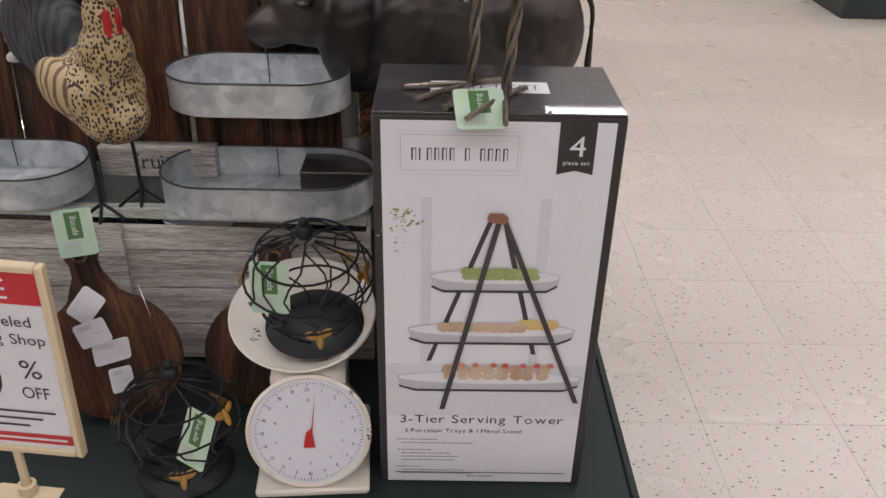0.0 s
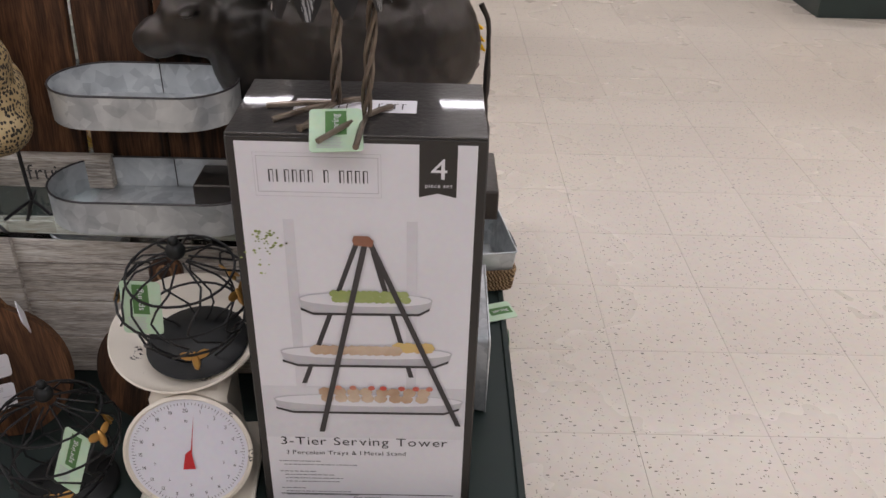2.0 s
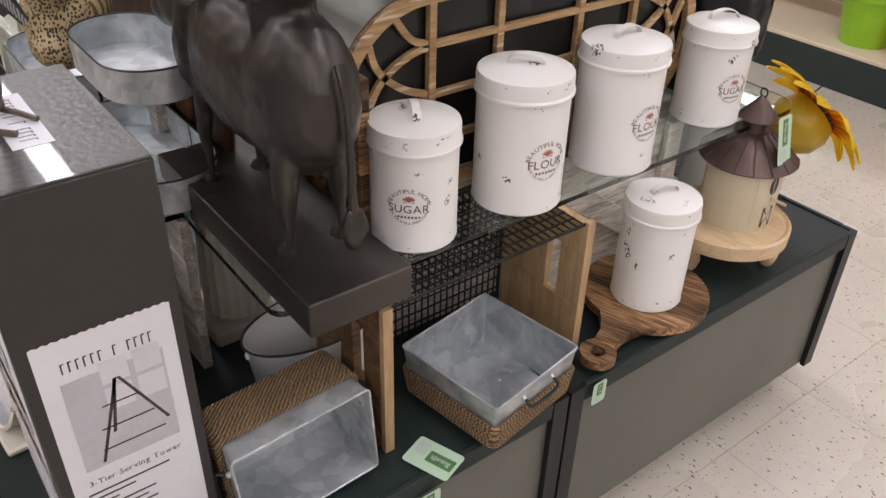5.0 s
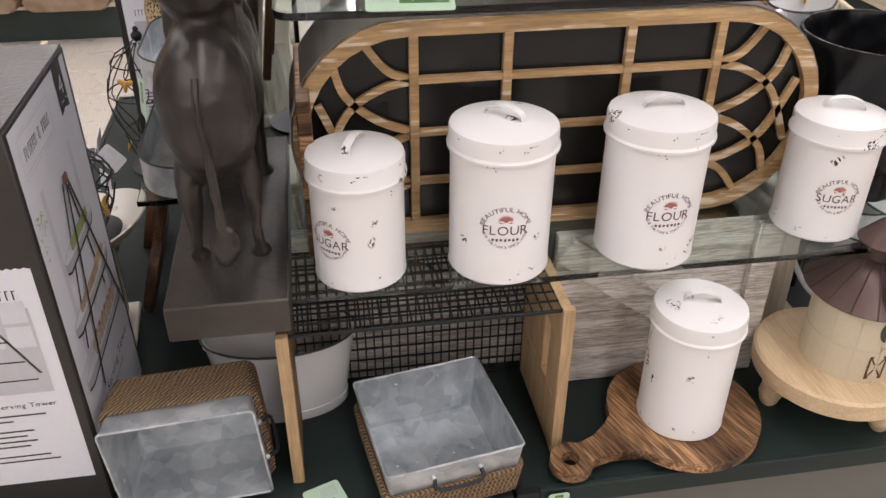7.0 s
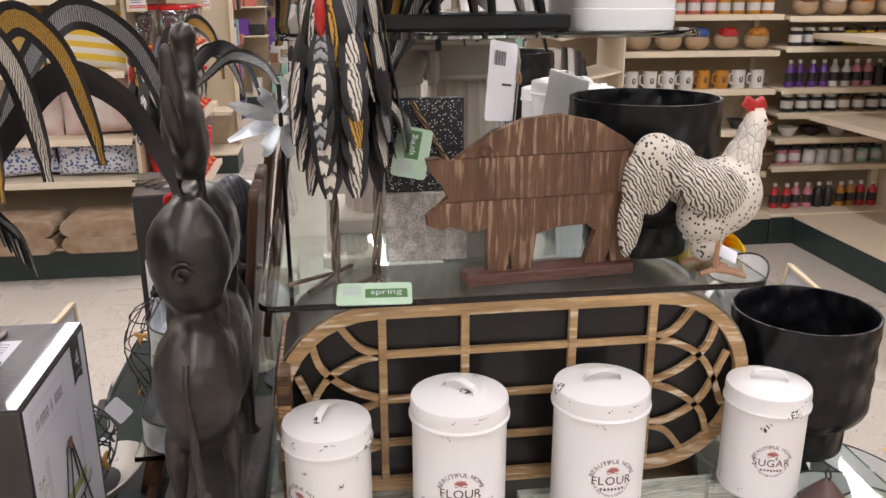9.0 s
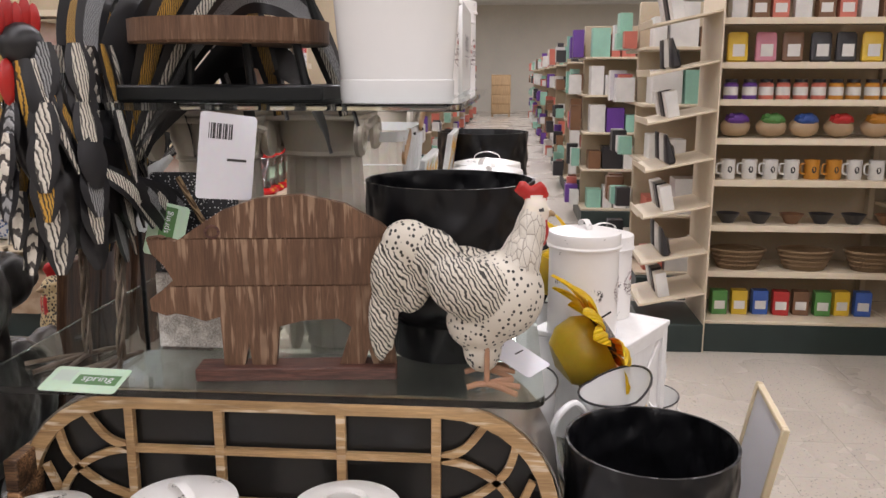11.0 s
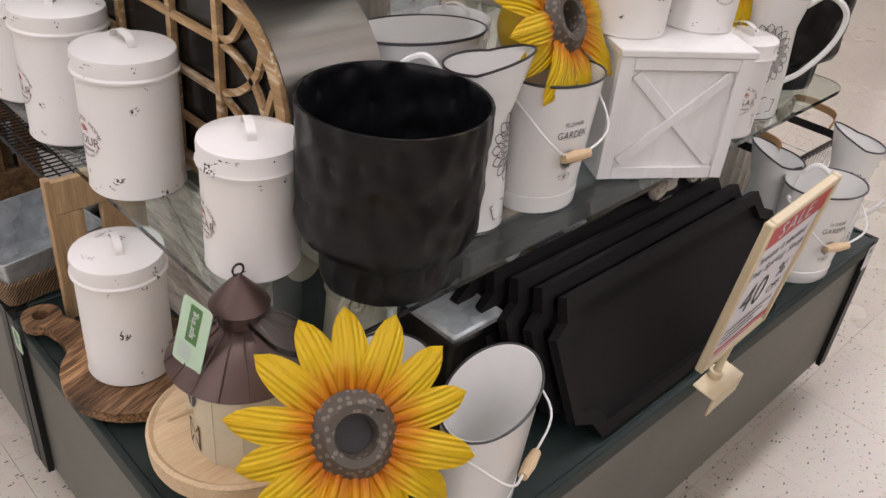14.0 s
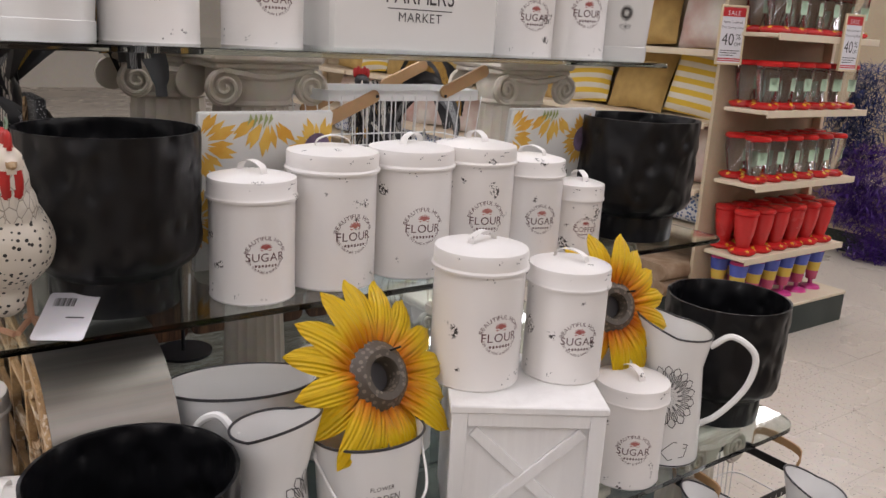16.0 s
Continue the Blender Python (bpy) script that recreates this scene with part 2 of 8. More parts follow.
def scratched(name, dark, light, pale, axis=2):
    """Stained wood worn through to pale wood in short streaks."""
    m = wood(name, dark, light, 7, axis, streak=0.4)
    nt = m.node_tree
    b = nt.nodes["Principled BSDF"]
    old = b.inputs["Base Color"].links[0].from_socket
    st = [60.0, 60.0, 60.0]
    st[axis] = 5.0
    n = node(nt, "ShaderNodeTexNoise", Scale=2.2, Detail=3.0)
    nt.links.new(coords(nt, tuple(st), vary=True), n.inputs["Vector"])
    w = node(nt, "ShaderNodeTexNoise", Scale=14.0, Detail=2.0)
    nt.links.new(coords(nt, vary=True), w.inputs["Vector"])
    f = mix(nt, 1.0, ramp(nt, n.outputs[0], ((0.53, (0, 0, 0)), (0.6, (0.85,) * 3))), ramp(nt, w.outputs[0], ((0.42, (0.1,) * 3), (0.62, (1, 1, 1)))), "MULTIPLY")
    nt.links.new(mix(nt, f, old, pale), b.inputs["Base Color"])
    return m


PIGWOOD = scratched("weathered_brown_wood", (0.1, 0.054, 0.032), (0.165, 0.092, 0.054), (0.36, 0.24, 0.155))
WINWOOD = scratched("worn_honey_wood", (0.27, 0.155, 0.065), (0.5, 0.32, 0.15), (0.7, 0.58, 0.43), 1)
PIGBASE = wood("red_brown_wood", (0.07, 0.028, 0.02), (0.12, 0.05, 0.035), 8, 1)
PINE = wood("pale_pine", (0.4, 0.26, 0.135), (0.56, 0.39, 0.21), 6, 2, streak=0.35)
PALEWOOD = wood("pale_birch", (0.6, 0.44, 0.26), (0.7, 0.53, 0.33), 5, 0, streak=0.3)
CRATEWOOD = wood("brown_crate_wood", (0.1, 0.055, 0.025), (0.24, 0.14, 0.065), 6, 1)
BURNT = wood("burnt_acacia", (0.018, 0.008, 0.005), (0.4, 0.23, 0.115), 3.2, 1, rough=0.5, streak=1.5)
BOARD = wood("dark_walnut_board", (0.012, 0.006, 0.004), (0.17, 0.08, 0.038), 5, 1, rough=0.5, burnt=0.4)
WASHED = wood("white_washed_wood", (0.4, 0.365, 0.32), (0.68, 0.65, 0.6), 8, 0, rough=0.75)
WHITEWOOD = wood("white_painted_wood", (0.79, 0.775, 0.755), (0.84, 0.83, 0.81), 5, 2, rough=0.45, streak=0.06)
def twisted(name, c1, c2):
    """Twisted jute: slanting strands and stray fibres."""
    m, nt, b = shader(name, 0.95)
    v = coords(nt, vary=True)
    w = node(nt, "ShaderNodeTexWave", Scale=95.0, Distortion=2.5, Detail=3.0)
    w.bands_direction = "DIAGONAL"
    f = node(nt, "ShaderNodeTexNoise", Scale=420.0, Detail=3.0)
    for n in (w, f):
        nt.links.new(v, n.inputs["Vector"])
    c = ramp(nt, w.outputs["Fac"], ((0.15, c1), (0.8, c2)))
    nt.links.new(mix(nt, 0.4, c, f.outputs[0], "OVERLAY"), b.inputs["Base Color"])
    bump(nt, b, w.outputs["Fac"], 0.9, 0.004)
    return m


ROPE = twisted("jute_rope", (0.13, 0.075, 0.035), (0.36, 0.24, 0.13))
PEWTER = plain("dark_pewter", (0.022, 0.02, 0.018), (0.1, 0.088, 0.078), rough=0.36, metal=0.7, scale=26, relief=0.45)
WIRE = plain("black_wire", (0.012, 0.012, 0.013), rough=0.45, metal=0.3)
BRONZE = plain("bronzed_rod", (0.1, 0.075, 0.055), (0.3, 0.25, 0.2), rough=0.42, metal=0.7, scale=120)
PLASTER = plain("aged_plaster", (0.6, 0.54, 0.45), (0.44, 0.38, 0.31), rough=0.85, scale=14, relief=0.4)
TAGGREEN = plain("mint_tag_card", (0.5, 0.66, 0.48), (0.46, 0.62, 0.45), rough=0.5, relief=0)
TAGDARK = plain("green_tag_band", (0.08, 0.2, 0.06), rough=0.5, relief=0)
SIGNRED = plain("sale_red", (0.55, 0.022, 0.028), rough=0.4, relief=0)
CREAM = plain("cream_plastic", (0.66, 0.55, 0.36), (0.62, 0.51, 0.33), rough=0.4, relief=0.02)
SHELFCREAM = plain("cream_steel", (0.68, 0.58, 0.43), (0.63, 0.53, 0.39), rough=0.45, scale=8, relief=0.02)
PEG = plain("cream_pegboard", (0.52, 0.43, 0.3), (0.47, 0.38, 0.26), rough=0.6, scale=20)
def petal_enamel(name):
    """Orange at the root, yellow toward the tip, with pressed ribs."""
    m, nt, b = shader(name, 0.36)
    tc = nt.nodes.new("ShaderNodeTexCoord")
    sep = nt.nodes.new("ShaderNodeSeparateXYZ")
    nt.links.new(tc.outputs["Object"], sep.inputs[0])
    n = node(nt, "ShaderNodeTexNoise", Scale=70.0, Detail=3.0)
    nt.links.new(coords(nt, (0.25, 2, 1), vary=True), n.inputs["Vector"])
    r = nt.nodes.new("ShaderNodeMapRange")
    r.inputs["From Min"].default_value, r.inputs["From Max"].default_value = 0.035, 0.105
    nt.links.new(sep.outputs[0], r.inputs[0])
    add = nt.nodes.new("ShaderNodeMath")
    add.operation = "MULTIPLY_ADD"
    add.inputs[1].default_value = 0.5
    nt.links.new(n.outputs[0], add.inputs[0])
    nt.links.new(r.outputs[0], add.inputs[2])
    nt.links.new(ramp(nt, add.outputs[0], ((0.3, (0.72, 0.16, 0.01)), (0.62, (0.88, 0.42, 0.01)), (0.92, (0.94, 0.66, 0.014)))), b.inputs["Base Color"])
    w = node(nt, "ShaderNodeTexWave", Scale=55.0, Distortion=0.3)
    w.bands_direction = "Y"
    nt.links.new(tc.outputs["Object"], w.inputs["Vector"])
    bump(nt, b, w.outputs["Fac"], 0.5, 0.003)
    return m


PETALIN = plain("orange_petal_enamel", (0.78, 0.2, 0.012), (0.82, 0.32, 0.01), rough=0.4, scale=20)
PETAL = petal_enamel("graded_petal_enamel")
SEEDS = spotted("dark_seed_head", (0.07, 0.055, 0.04), (0.16, 0.13, 0.1), 130, 0.35)
MUSTARD = plain("mustard_enamel", (0.42, 0.28, 0.015), (0.5, 0.33, 0.02), rough=0.35)
for dull in (CARTON, PLINTHTOP, BOARD, BURNT, SMOKED, BLACKTRIM, PIGWOOD):
    dull.node_tree.nodes["Principled BSDF"].inputs["Specular IOR Level"].default_value = 0.28
FLOOR = tile_floor("vinyl_tile")
GROUT = plain("dark_joint", (0.49, 0.44, 0.375), rough=0.8)
WALLPAINT = plain("store_wall_paint", (0.66, 0.62, 0.54), (0.6, 0.57, 0.5), rough=0.8, scale=4)
CEILPAINT = plain("ceiling_tile", (0.76, 0.75, 0.72), (0.7, 0.69, 0.66), rough=0.9, scale=20)


# ---- mesh tools ----
def part(name, bm, material, parent=None, label="", flat=False):
    me = bpy.data.meshes.new(name)
    bmesh.ops.recalc_face_normals(bm, faces=bm.faces)
    bm.to_mesh(me)
    bm.free()
    if not flat:
        me.polygons.foreach_set("use_smooth", [True] * len(me.polygons))
        me.set_sharp_from_angle(angle=radians(38))
    for m in material if isinstance(material, (list, tuple)) else [material]:
        me.materials.append(m)
    ob = new(name, me)
    ob.parent = parent
    if label:
        ob["label"] = label
    return ob


def thing(name, at, label, category, turn=0.0, group="", kind=""):
    """The empty at a thing's base that carries its parts."""
    ob = new(name)
    ob.empty_display_size = 0.02
    ob.matrix_basis = at if isinstance(at, Matrix) else pose(*at, 0, 0, turn)
    return tagged(ob, label, category, group, kind)


def solo(name, bm, material, at, label, category, turn=0.0, group="", kind="", flat=False):
    """A thing of one mesh."""
    ob = part(name, bm, material, None, "", flat)
    ob.matrix_basis = at if isinstance(at, Matrix) else pose(*at, 0, 0, turn)
    return tagged(ob, label, category, group, kind)


def box(bm, a, b, bev=0.0015, m=None):
    size = [abs(q - p) for p, q in zip(a, b)]
    mid = [(p + q) / 2 for p, q in zip(a, b)]
    g = bmesh.ops.create_cube(bm, size=1.0, matrix=(m or Matrix()) @ Matrix.Translation(mid) @ Matrix.Diagonal((*size, 1)))
    bev = min(bev, min(size) * 0.3)
    if bev:
        bmesh.ops.bevel(bm, geom=list({e for v in g["verts"] for e in v.link_edges}), offset=bev, segments=1, affect="EDGES")
    return bm


def lathe(bm, prof, n=40, m=None, ex=1.0, ey=1.0, shape=None):
    """Rings of (radius, height) round z; shape(angle, z) scales the radius."""
    m = m or Matrix()
    rings = []
    for r, z in prof:
        if r <= 1e-6:
            rings.append([bm.verts.new(m @ Vector((0, 0, z)))])
        else:
            ring = []
            for i in range(n):
                a = 2 * math.pi * i / n
                k = r * (shape(a, z) if shape else 1.0)
                ring.append(bm.verts.new(m @ Vector((k * ex * math.cos(a), k * ey * math.sin(a), z))))
            rings.append(ring)
    for p, q in zip(rings, rings[1:]):
        if len(p) == 1 and len(q) == 1:
            continue
        for i in range(n):
            j = (i + 1) % n
            if len(p) == 1:
                bm.faces.new((p[0], q[i], q[j]))
            elif len(q) == 1:
                bm.faces.new((p[i], p[j], q[0]))
            else:
                bm.faces.new((p[i], p[j], q[j], q[i]))
    return bm


def tube(bm, pts, r, n=8, closed=False, taper=None):
    pts = [Vector(p) for p in pts]
    count = len(pts)
    rings, side = [], None
    for i, p in enumerate(pts):
        a = pts[(i - 1) % count] if closed or i else p
        b = pts[(i + 1) % count] if closed or i < count - 1 else p
        t = (b - a).normalized()
        if side is None:
            side = t.orthogonal().normalized()
        else:
            side = (side - t * side.dot(t)).normalized()
        up = t.cross(side)
        k = r if taper is None else r * taper(i / max(1, count - 1))
        rings.append([bm.verts.new(p + (side * math.cos(2 * math.pi * j / n) + up * math.sin(2 * math.pi * j / n)) * k) for j in range(n)])
    pairs = list(zip(rings, rings[1:])) + ([(rings[-1], rings[0])] if closed else [])
    for p, q in pairs:
        for j in range(n):
            bm.faces.new((p[j], p[(j + 1) % n], q[(j + 1) % n], q[j]))
    if not closed:
        bm.faces.new(rings[0][::-1])
        bm.faces.new(rings[-1])
    return bm


def prism(bm, outline, t, m=None, bev=0.0):
    """An outline in x and y, drawn out from z = 0 to t."""
    m = m or Matrix()
    lo = [bm.verts.new(m @ Vector((x, y, 0))) for x, y in outline]
    hi = [bm.verts.new(m @ Vector((x, y, t))) for x, y in outline]
    n = len(lo)
    top = bm.faces.new(hi)
    low = bm.faces.new(lo[::-1])
    for i in range(n):
        bm.faces.new((lo[i], lo[(i + 1) % n], hi[(i + 1) % n], hi[i]))
    if bev:
        bmesh.ops.bevel(bm, geom=list(set(top.edges) | set(low.edges)), offset=bev, segments=1, affect="EDGES")
    return bm


def blob(bm, c, r, m=None, sub=3):
    r = r if isinstance(r, (tuple, list)) else (r, r, r)
    bmesh.ops.create_icosphere(bm, subdivisions=sub, radius=1.0, matrix=(m or Matrix()) @ Matrix.Translation(c) @ Matrix.Diagonal((*r, 1)))
    return bm


def arc(cx, cy, r, a0, a1, n=10):
    return [(cx + r * math.cos(radians(a0 + (a1 - a0) * i / n)), cy + r * math.sin(radians(a0 + (a1 - a0) * i / n))) for i in range(n + 1)]


def rounded(x0, y0, x1, y1, r, n=5):
    return arc(x1 - r, y0 + r, r, -90, 0, n) + arc(x1 - r, y1 - r, r, 0, 90, n) + arc(x0 + r, y1 - r, r, 90, 180, n) + arc(x0 + r, y0 + r, r, 180, 270, n)


def smooth_line(pts, n=6):
    """Catmull-Rom through the points."""
    pts = [Vector(p) for p in pts]
    pts = [2 * pts[0] - pts[1]] + pts + [2 * pts[-1] - pts[-2]]
    out = []
    for a, b, c, d in zip(pts, pts[1:], pts[2:], pts[3:]):
        for i in range(n):
            t = i / n
            out.append(0.5 * (2 * b + (c - a) * t + (2 * a - 5 * b + 4 * c - d) * t * t + (3 * b - a - 3 * c + d) * t ** 3))
    return out + [pts[-2]]


# ---- lettering with the built-in font ----
GLYPHS = {}


def glyph(ch):
    if ch not in GLYPHS:
        cu = bpy.data.curves.new("letter", "FONT")
        cu.body, cu.size, cu.resolution_u = ch, 1.0, 3
        ob = new("letter", cu)
        me = ob.evaluated_get(bpy.context.evaluated_depsgraph_get()).to_mesh()
        vs = [(v.co.x, v.co.y) for v in me.vertices]
        fs = [tuple(p.vertices) for p in me.polygons]
        bpy.data.objects.remove(ob)
        bpy.data.curves.remove(cu)
        GLYPHS[ch] = (vs, fs, min((v[0] for v in vs), default=0), max((v[0] for v in vs), default=0.25))
    return GLYPHS[ch]


def write(bm, text, size, put, gap=0.1, wide=1.0, bold=0.0):
    """Letters centred on 0; put(u, v) gives the place of a point of the writing. Returns the bmesh."""
    at, rows = 0.0, []
    for ch in text:
        if ch == " ":
            at += 0.32
            continue
        vs, fs, lo, hi = glyph(ch)
        rows.append((vs, fs, at - lo))
        at += hi - lo + gap
    half = (at - gap) / 2
    for vs, fs, dx in rows:
        made = [bm.verts.new(put((x + dx - half) * size * wide, y * size)) for x, y in vs]
        for f in fs:
            try:
                bm.faces.new([made[i] for i in f])
            except ValueError:
                pass
    return bm


def flatbar(bm, x0, x1, z0, z1, put):
    bm.faces.new([bm.verts.new(put(u, v)) for u, v in ((x0, z0), (x1, z0), (x1, z1), (x0, z1))])
    return bm


def poly(bm, pts, put):
    bm.faces.new([bm.verts.new(put(u, v)) for u, v in pts])
    return bm


def arc_put(put, r, cv, over=True):
    """Bends writing round a circle about (0, cv)."""
    def go(u, v):
        a = u / r
        k = r + v if over else r - v
        return put(k * math.sin(a), cv + k * math.cos(a)) if over else put(k * math.sin(a), cv - k * math.cos(a))
    return go


# ---- floor, walls, ceiling ----
TX, TY, TS = 0.308, 1.42, 0.3048
bm = bmesh.new()
box(bm, (-34, -14, -0.12), (12, 16, -0.004), 0)
floor = tagged(part("floor", bm, GROUT, flat=True), "waxed cream vinyl tile floor of the store", "floor", kind="structure")


def far_floor(name, x0, x1, y0, y1):
    b = bmesh.new()
    box(b, (x0, y0, -0.0039), (x1, y1, 0), 0)
    return part(name, b, FLOOR, floor, flat=True)


NX0, NX1, NY0, NY1 = -30, 12, -8, 22
X0, X1, Y0, Y1 = (TX + NX0 * TS, TX + NX1 * TS, TY + NY0 * TS, TY + NY1 * TS)
for a, b_, c, d in ((-34, X0, -14, 16), (X1, 12, -14, 16), (X0, X1, -14, Y0), (X0, X1, Y1, 16)):
    tagged(far_floor("tile_field", a, b_, c, d), kind="stuff")
bm = bmesh.new()
box(bm, (0.0004, 0.0004, -0.0039), (TS - 0.0004, TS - 0.0004, 0), 0)
tile = part("tile", bm, FLOOR, floor, flat=True)
tile.matrix_basis = pose(TX, TY, 0)
verts, faces = [], []
quad = ((0, 0), (1, 0), (1, 1), (0, 1))
for i in range(NX0, NX1):
    for j in range(NY0, NY1):
        if (i, j) == (0, 0):
            continue
        x, y = TX + i * TS, TY + j * TS
        if -2 <= i <= 6 and -4 <= j <= 14 or -9 <= i < -2 and 2 <= j <= 14:
            o = tile.copy()
            scene.collection.objects.link(o)
            o.matrix_basis = pose(x, y, 0)
        else:
            k = len(verts)
            for z in (-0.0039, 0):
                verts += [(x + 0.0004 + q * (TS - 0.0008), y + 0.0004 + r * (TS - 0.0008), z) for q, r in quad]
            faces += [(k + 4, k + 5, k + 6, k + 7)] + [(k + n, k + (n + 1) % 4, k + 4 + (n + 1) % 4, k + 4 + n) for n in range(4)]
me = bpy.data.meshes.new("tile_field")
me.from_pydata(verts, [], faces)
me.materials.append(FLOOR)
rest = new("tile_field", me)
rest.parent = floor
rest["kind"] = "stuff"

for name, a, b_ in (("wall_west", (-34.2, -14, 0), (-34, 16, CEILING)), ("wall_east", (12, -14, 0), (12.2, 16, CEILING)), ("wall_south", (-34.2, -14.2, 0), (12.2, -14, CEILING)), ("wall_north", (-34.2, 16, 0), (12.2, 16.2, CEILING))):
    bm = bmesh.new()
    box(bm, a, b_, 0)
    tagged(part(name, bm, WALLPAINT, flat=True), "plain cream painted store wall", "wall", kind="structure")
bm = bmesh.new()
box(bm, (-34.2, -14.2, CEILING), (12.2, 16.2, CEILING + 0.1), 0)
for i in range(38):
    box(bm, (-34 + i * 1.22, -14, CEILING - 0.012), (-33.97 + i * 1.22, 16, CEILING - 0.001), 0)
tagged(part("ceiling", bm, CEILPAINT, flat=True), "white suspended tile ceiling with thin grid rails", "ceiling", kind="structure")
for row in (-5.2, -1.6, 2.0, 5.6, 9.2):
    for i in range(8):
        th = thing("ceiling_light", (-28.6 + i * 5.0, row, CEILING - 0.012), "long white fluorescent strip fixture under the ceiling", "ceiling light", group="rows of ceiling lights")
        bm = bmesh.new()
        box(bm, (-2.4, -0.15, -0.12), (2.4, 0.15, -0.002), 0.01)
        part("housing", bm, CEILPAINT, th)

# ---- display plinth ----
PT = 0.425


def plinth(y0, y1, x0, x1, label):
    th = thing("display_plinth", (0, 0, 0), label, "display plinth", group="plinths under the display")
    bm = bmesh.new()
    box(bm, (x0 + 0.012, y0 + 0.012, 0.075), (x1 - 0.012, y1 - 0.012, PT - 0.012), 0)
    part("body", bm, PLINTHSIDE, th)
    bm = bmesh.new()
    box(bm, (x0 + 0.002, y0 + 0.002, PT - 0.012), (x1 - 0.002, y1 - 0.002, PT), 0.002)
    part("top", bm, PLINTHTOP, th, "dark green laminate top")
    bm = bmesh.new()
    box(bm, (x0 + 0.05, y0 + 0.05, 0), (x1 - 0.05, y1 - 0.05, 0.075), 0)
    part("kick_base", bm, PLINTHSIDE, th)
    for x, sx in ((x0, 1), (x1, -1)):
        for y, sy in ((y0, 1), (y1, -1)):
            bm = bmesh.new()
            L = [(0, 0), (0.03 * sx, 0), (0.03 * sx, 0.011 * sy), (0.011 * sx, 0.011 * sy), (0.011 * sx, 0.03 * sy), (0, 0.03 * sy)]
            prism(bm, L, PT - 0.068, pose(x, y, 0.07))
            part("corner_post", bm, BLACKTRIM, th, "black corner post")
    for a, b_ in (((x0 + 0.032, y0, PT - 0.03), (x1 - 0.032, y0 + 0.011, PT + 0.004)), ((x0 + 0.032, y1 - 0.011, PT - 0.03), (x1 - 0.032, y1, PT + 0.004)), ((x0, y0 + 0.032, PT - 0.03), (x0 + 0.011, y1 - 0.032, PT + 0.004)), ((x1 - 0.011, y0 + 0.032, PT - 0.03), (x1, y1 - 0.032, PT + 0.004))):
        bm = bmesh.new()
        box(bm, a, b_, 0.002)
        part("edge_rail", bm, PLINTHTOP, th)


plinth(0.762, 1.522, -1.27, 0.283, "olive grey display plinth with a dark green top")
plinth(1.528, 2.352, -1.27, 0.283, "olive grey display plinth with a dark green top")
S1, S2, S3 = 0.711, 1.05, 1.385


def up1(x):
    """Top of the lowest shelf, which sits a little higher towards its far end."""
    return S1 + 0.022 * max(0.0, 0.12 - x)


def glass_shelf(x0, x1, y0, y1, top, label, r=0.05):
    bm = bmesh.new()
    prism(bm, rounded(x0, y0, x1, y1, r, 6), 0.009, pose(0, 0, top - 0.009), 0.0015)
    return solo("glass_shelf", bm, GLASS, (0, 0, 0), label, "shelf", group="glass shelves of the display")


bm = bmesh.new()
prism(bm, [(-1.22, 1.028)] + [(-0.1, 1.028), (-0.1, 1.1)] + arc(0.155, 1.12, 0.02, -90, 0, 4) + arc(0.125, 2.14, 0.05, 0, 90, 6) + arc(-1.17, 2.14, 0.05, 90, 180, 6), 0.009, pose(0.12, 0, S1 - 0.0092, 0, math.degrees(math.atan(0.022)), 0) @ pose(-0.12, 0, 0))
solo("glass_shelf", bm, GLASS, (0, 0, 0), "lowest clear glass shelf with green polished edges", "shelf", group="glass shelves of the display")
glass_shelf(-1.22, 0.125, 1.262, 1.962, S2, "middle clear glass shelf with green polished edges", 0.02)
glass_shelf(-1.12, 0.065, 1.3, 1.86, S3, "topmost clear glass shelf with green polished edges", 0.02)


for pane in [o for o in scene.collection.objects if o.name.startswith("glass_shelf")]:
    pane.visible_shadow = False


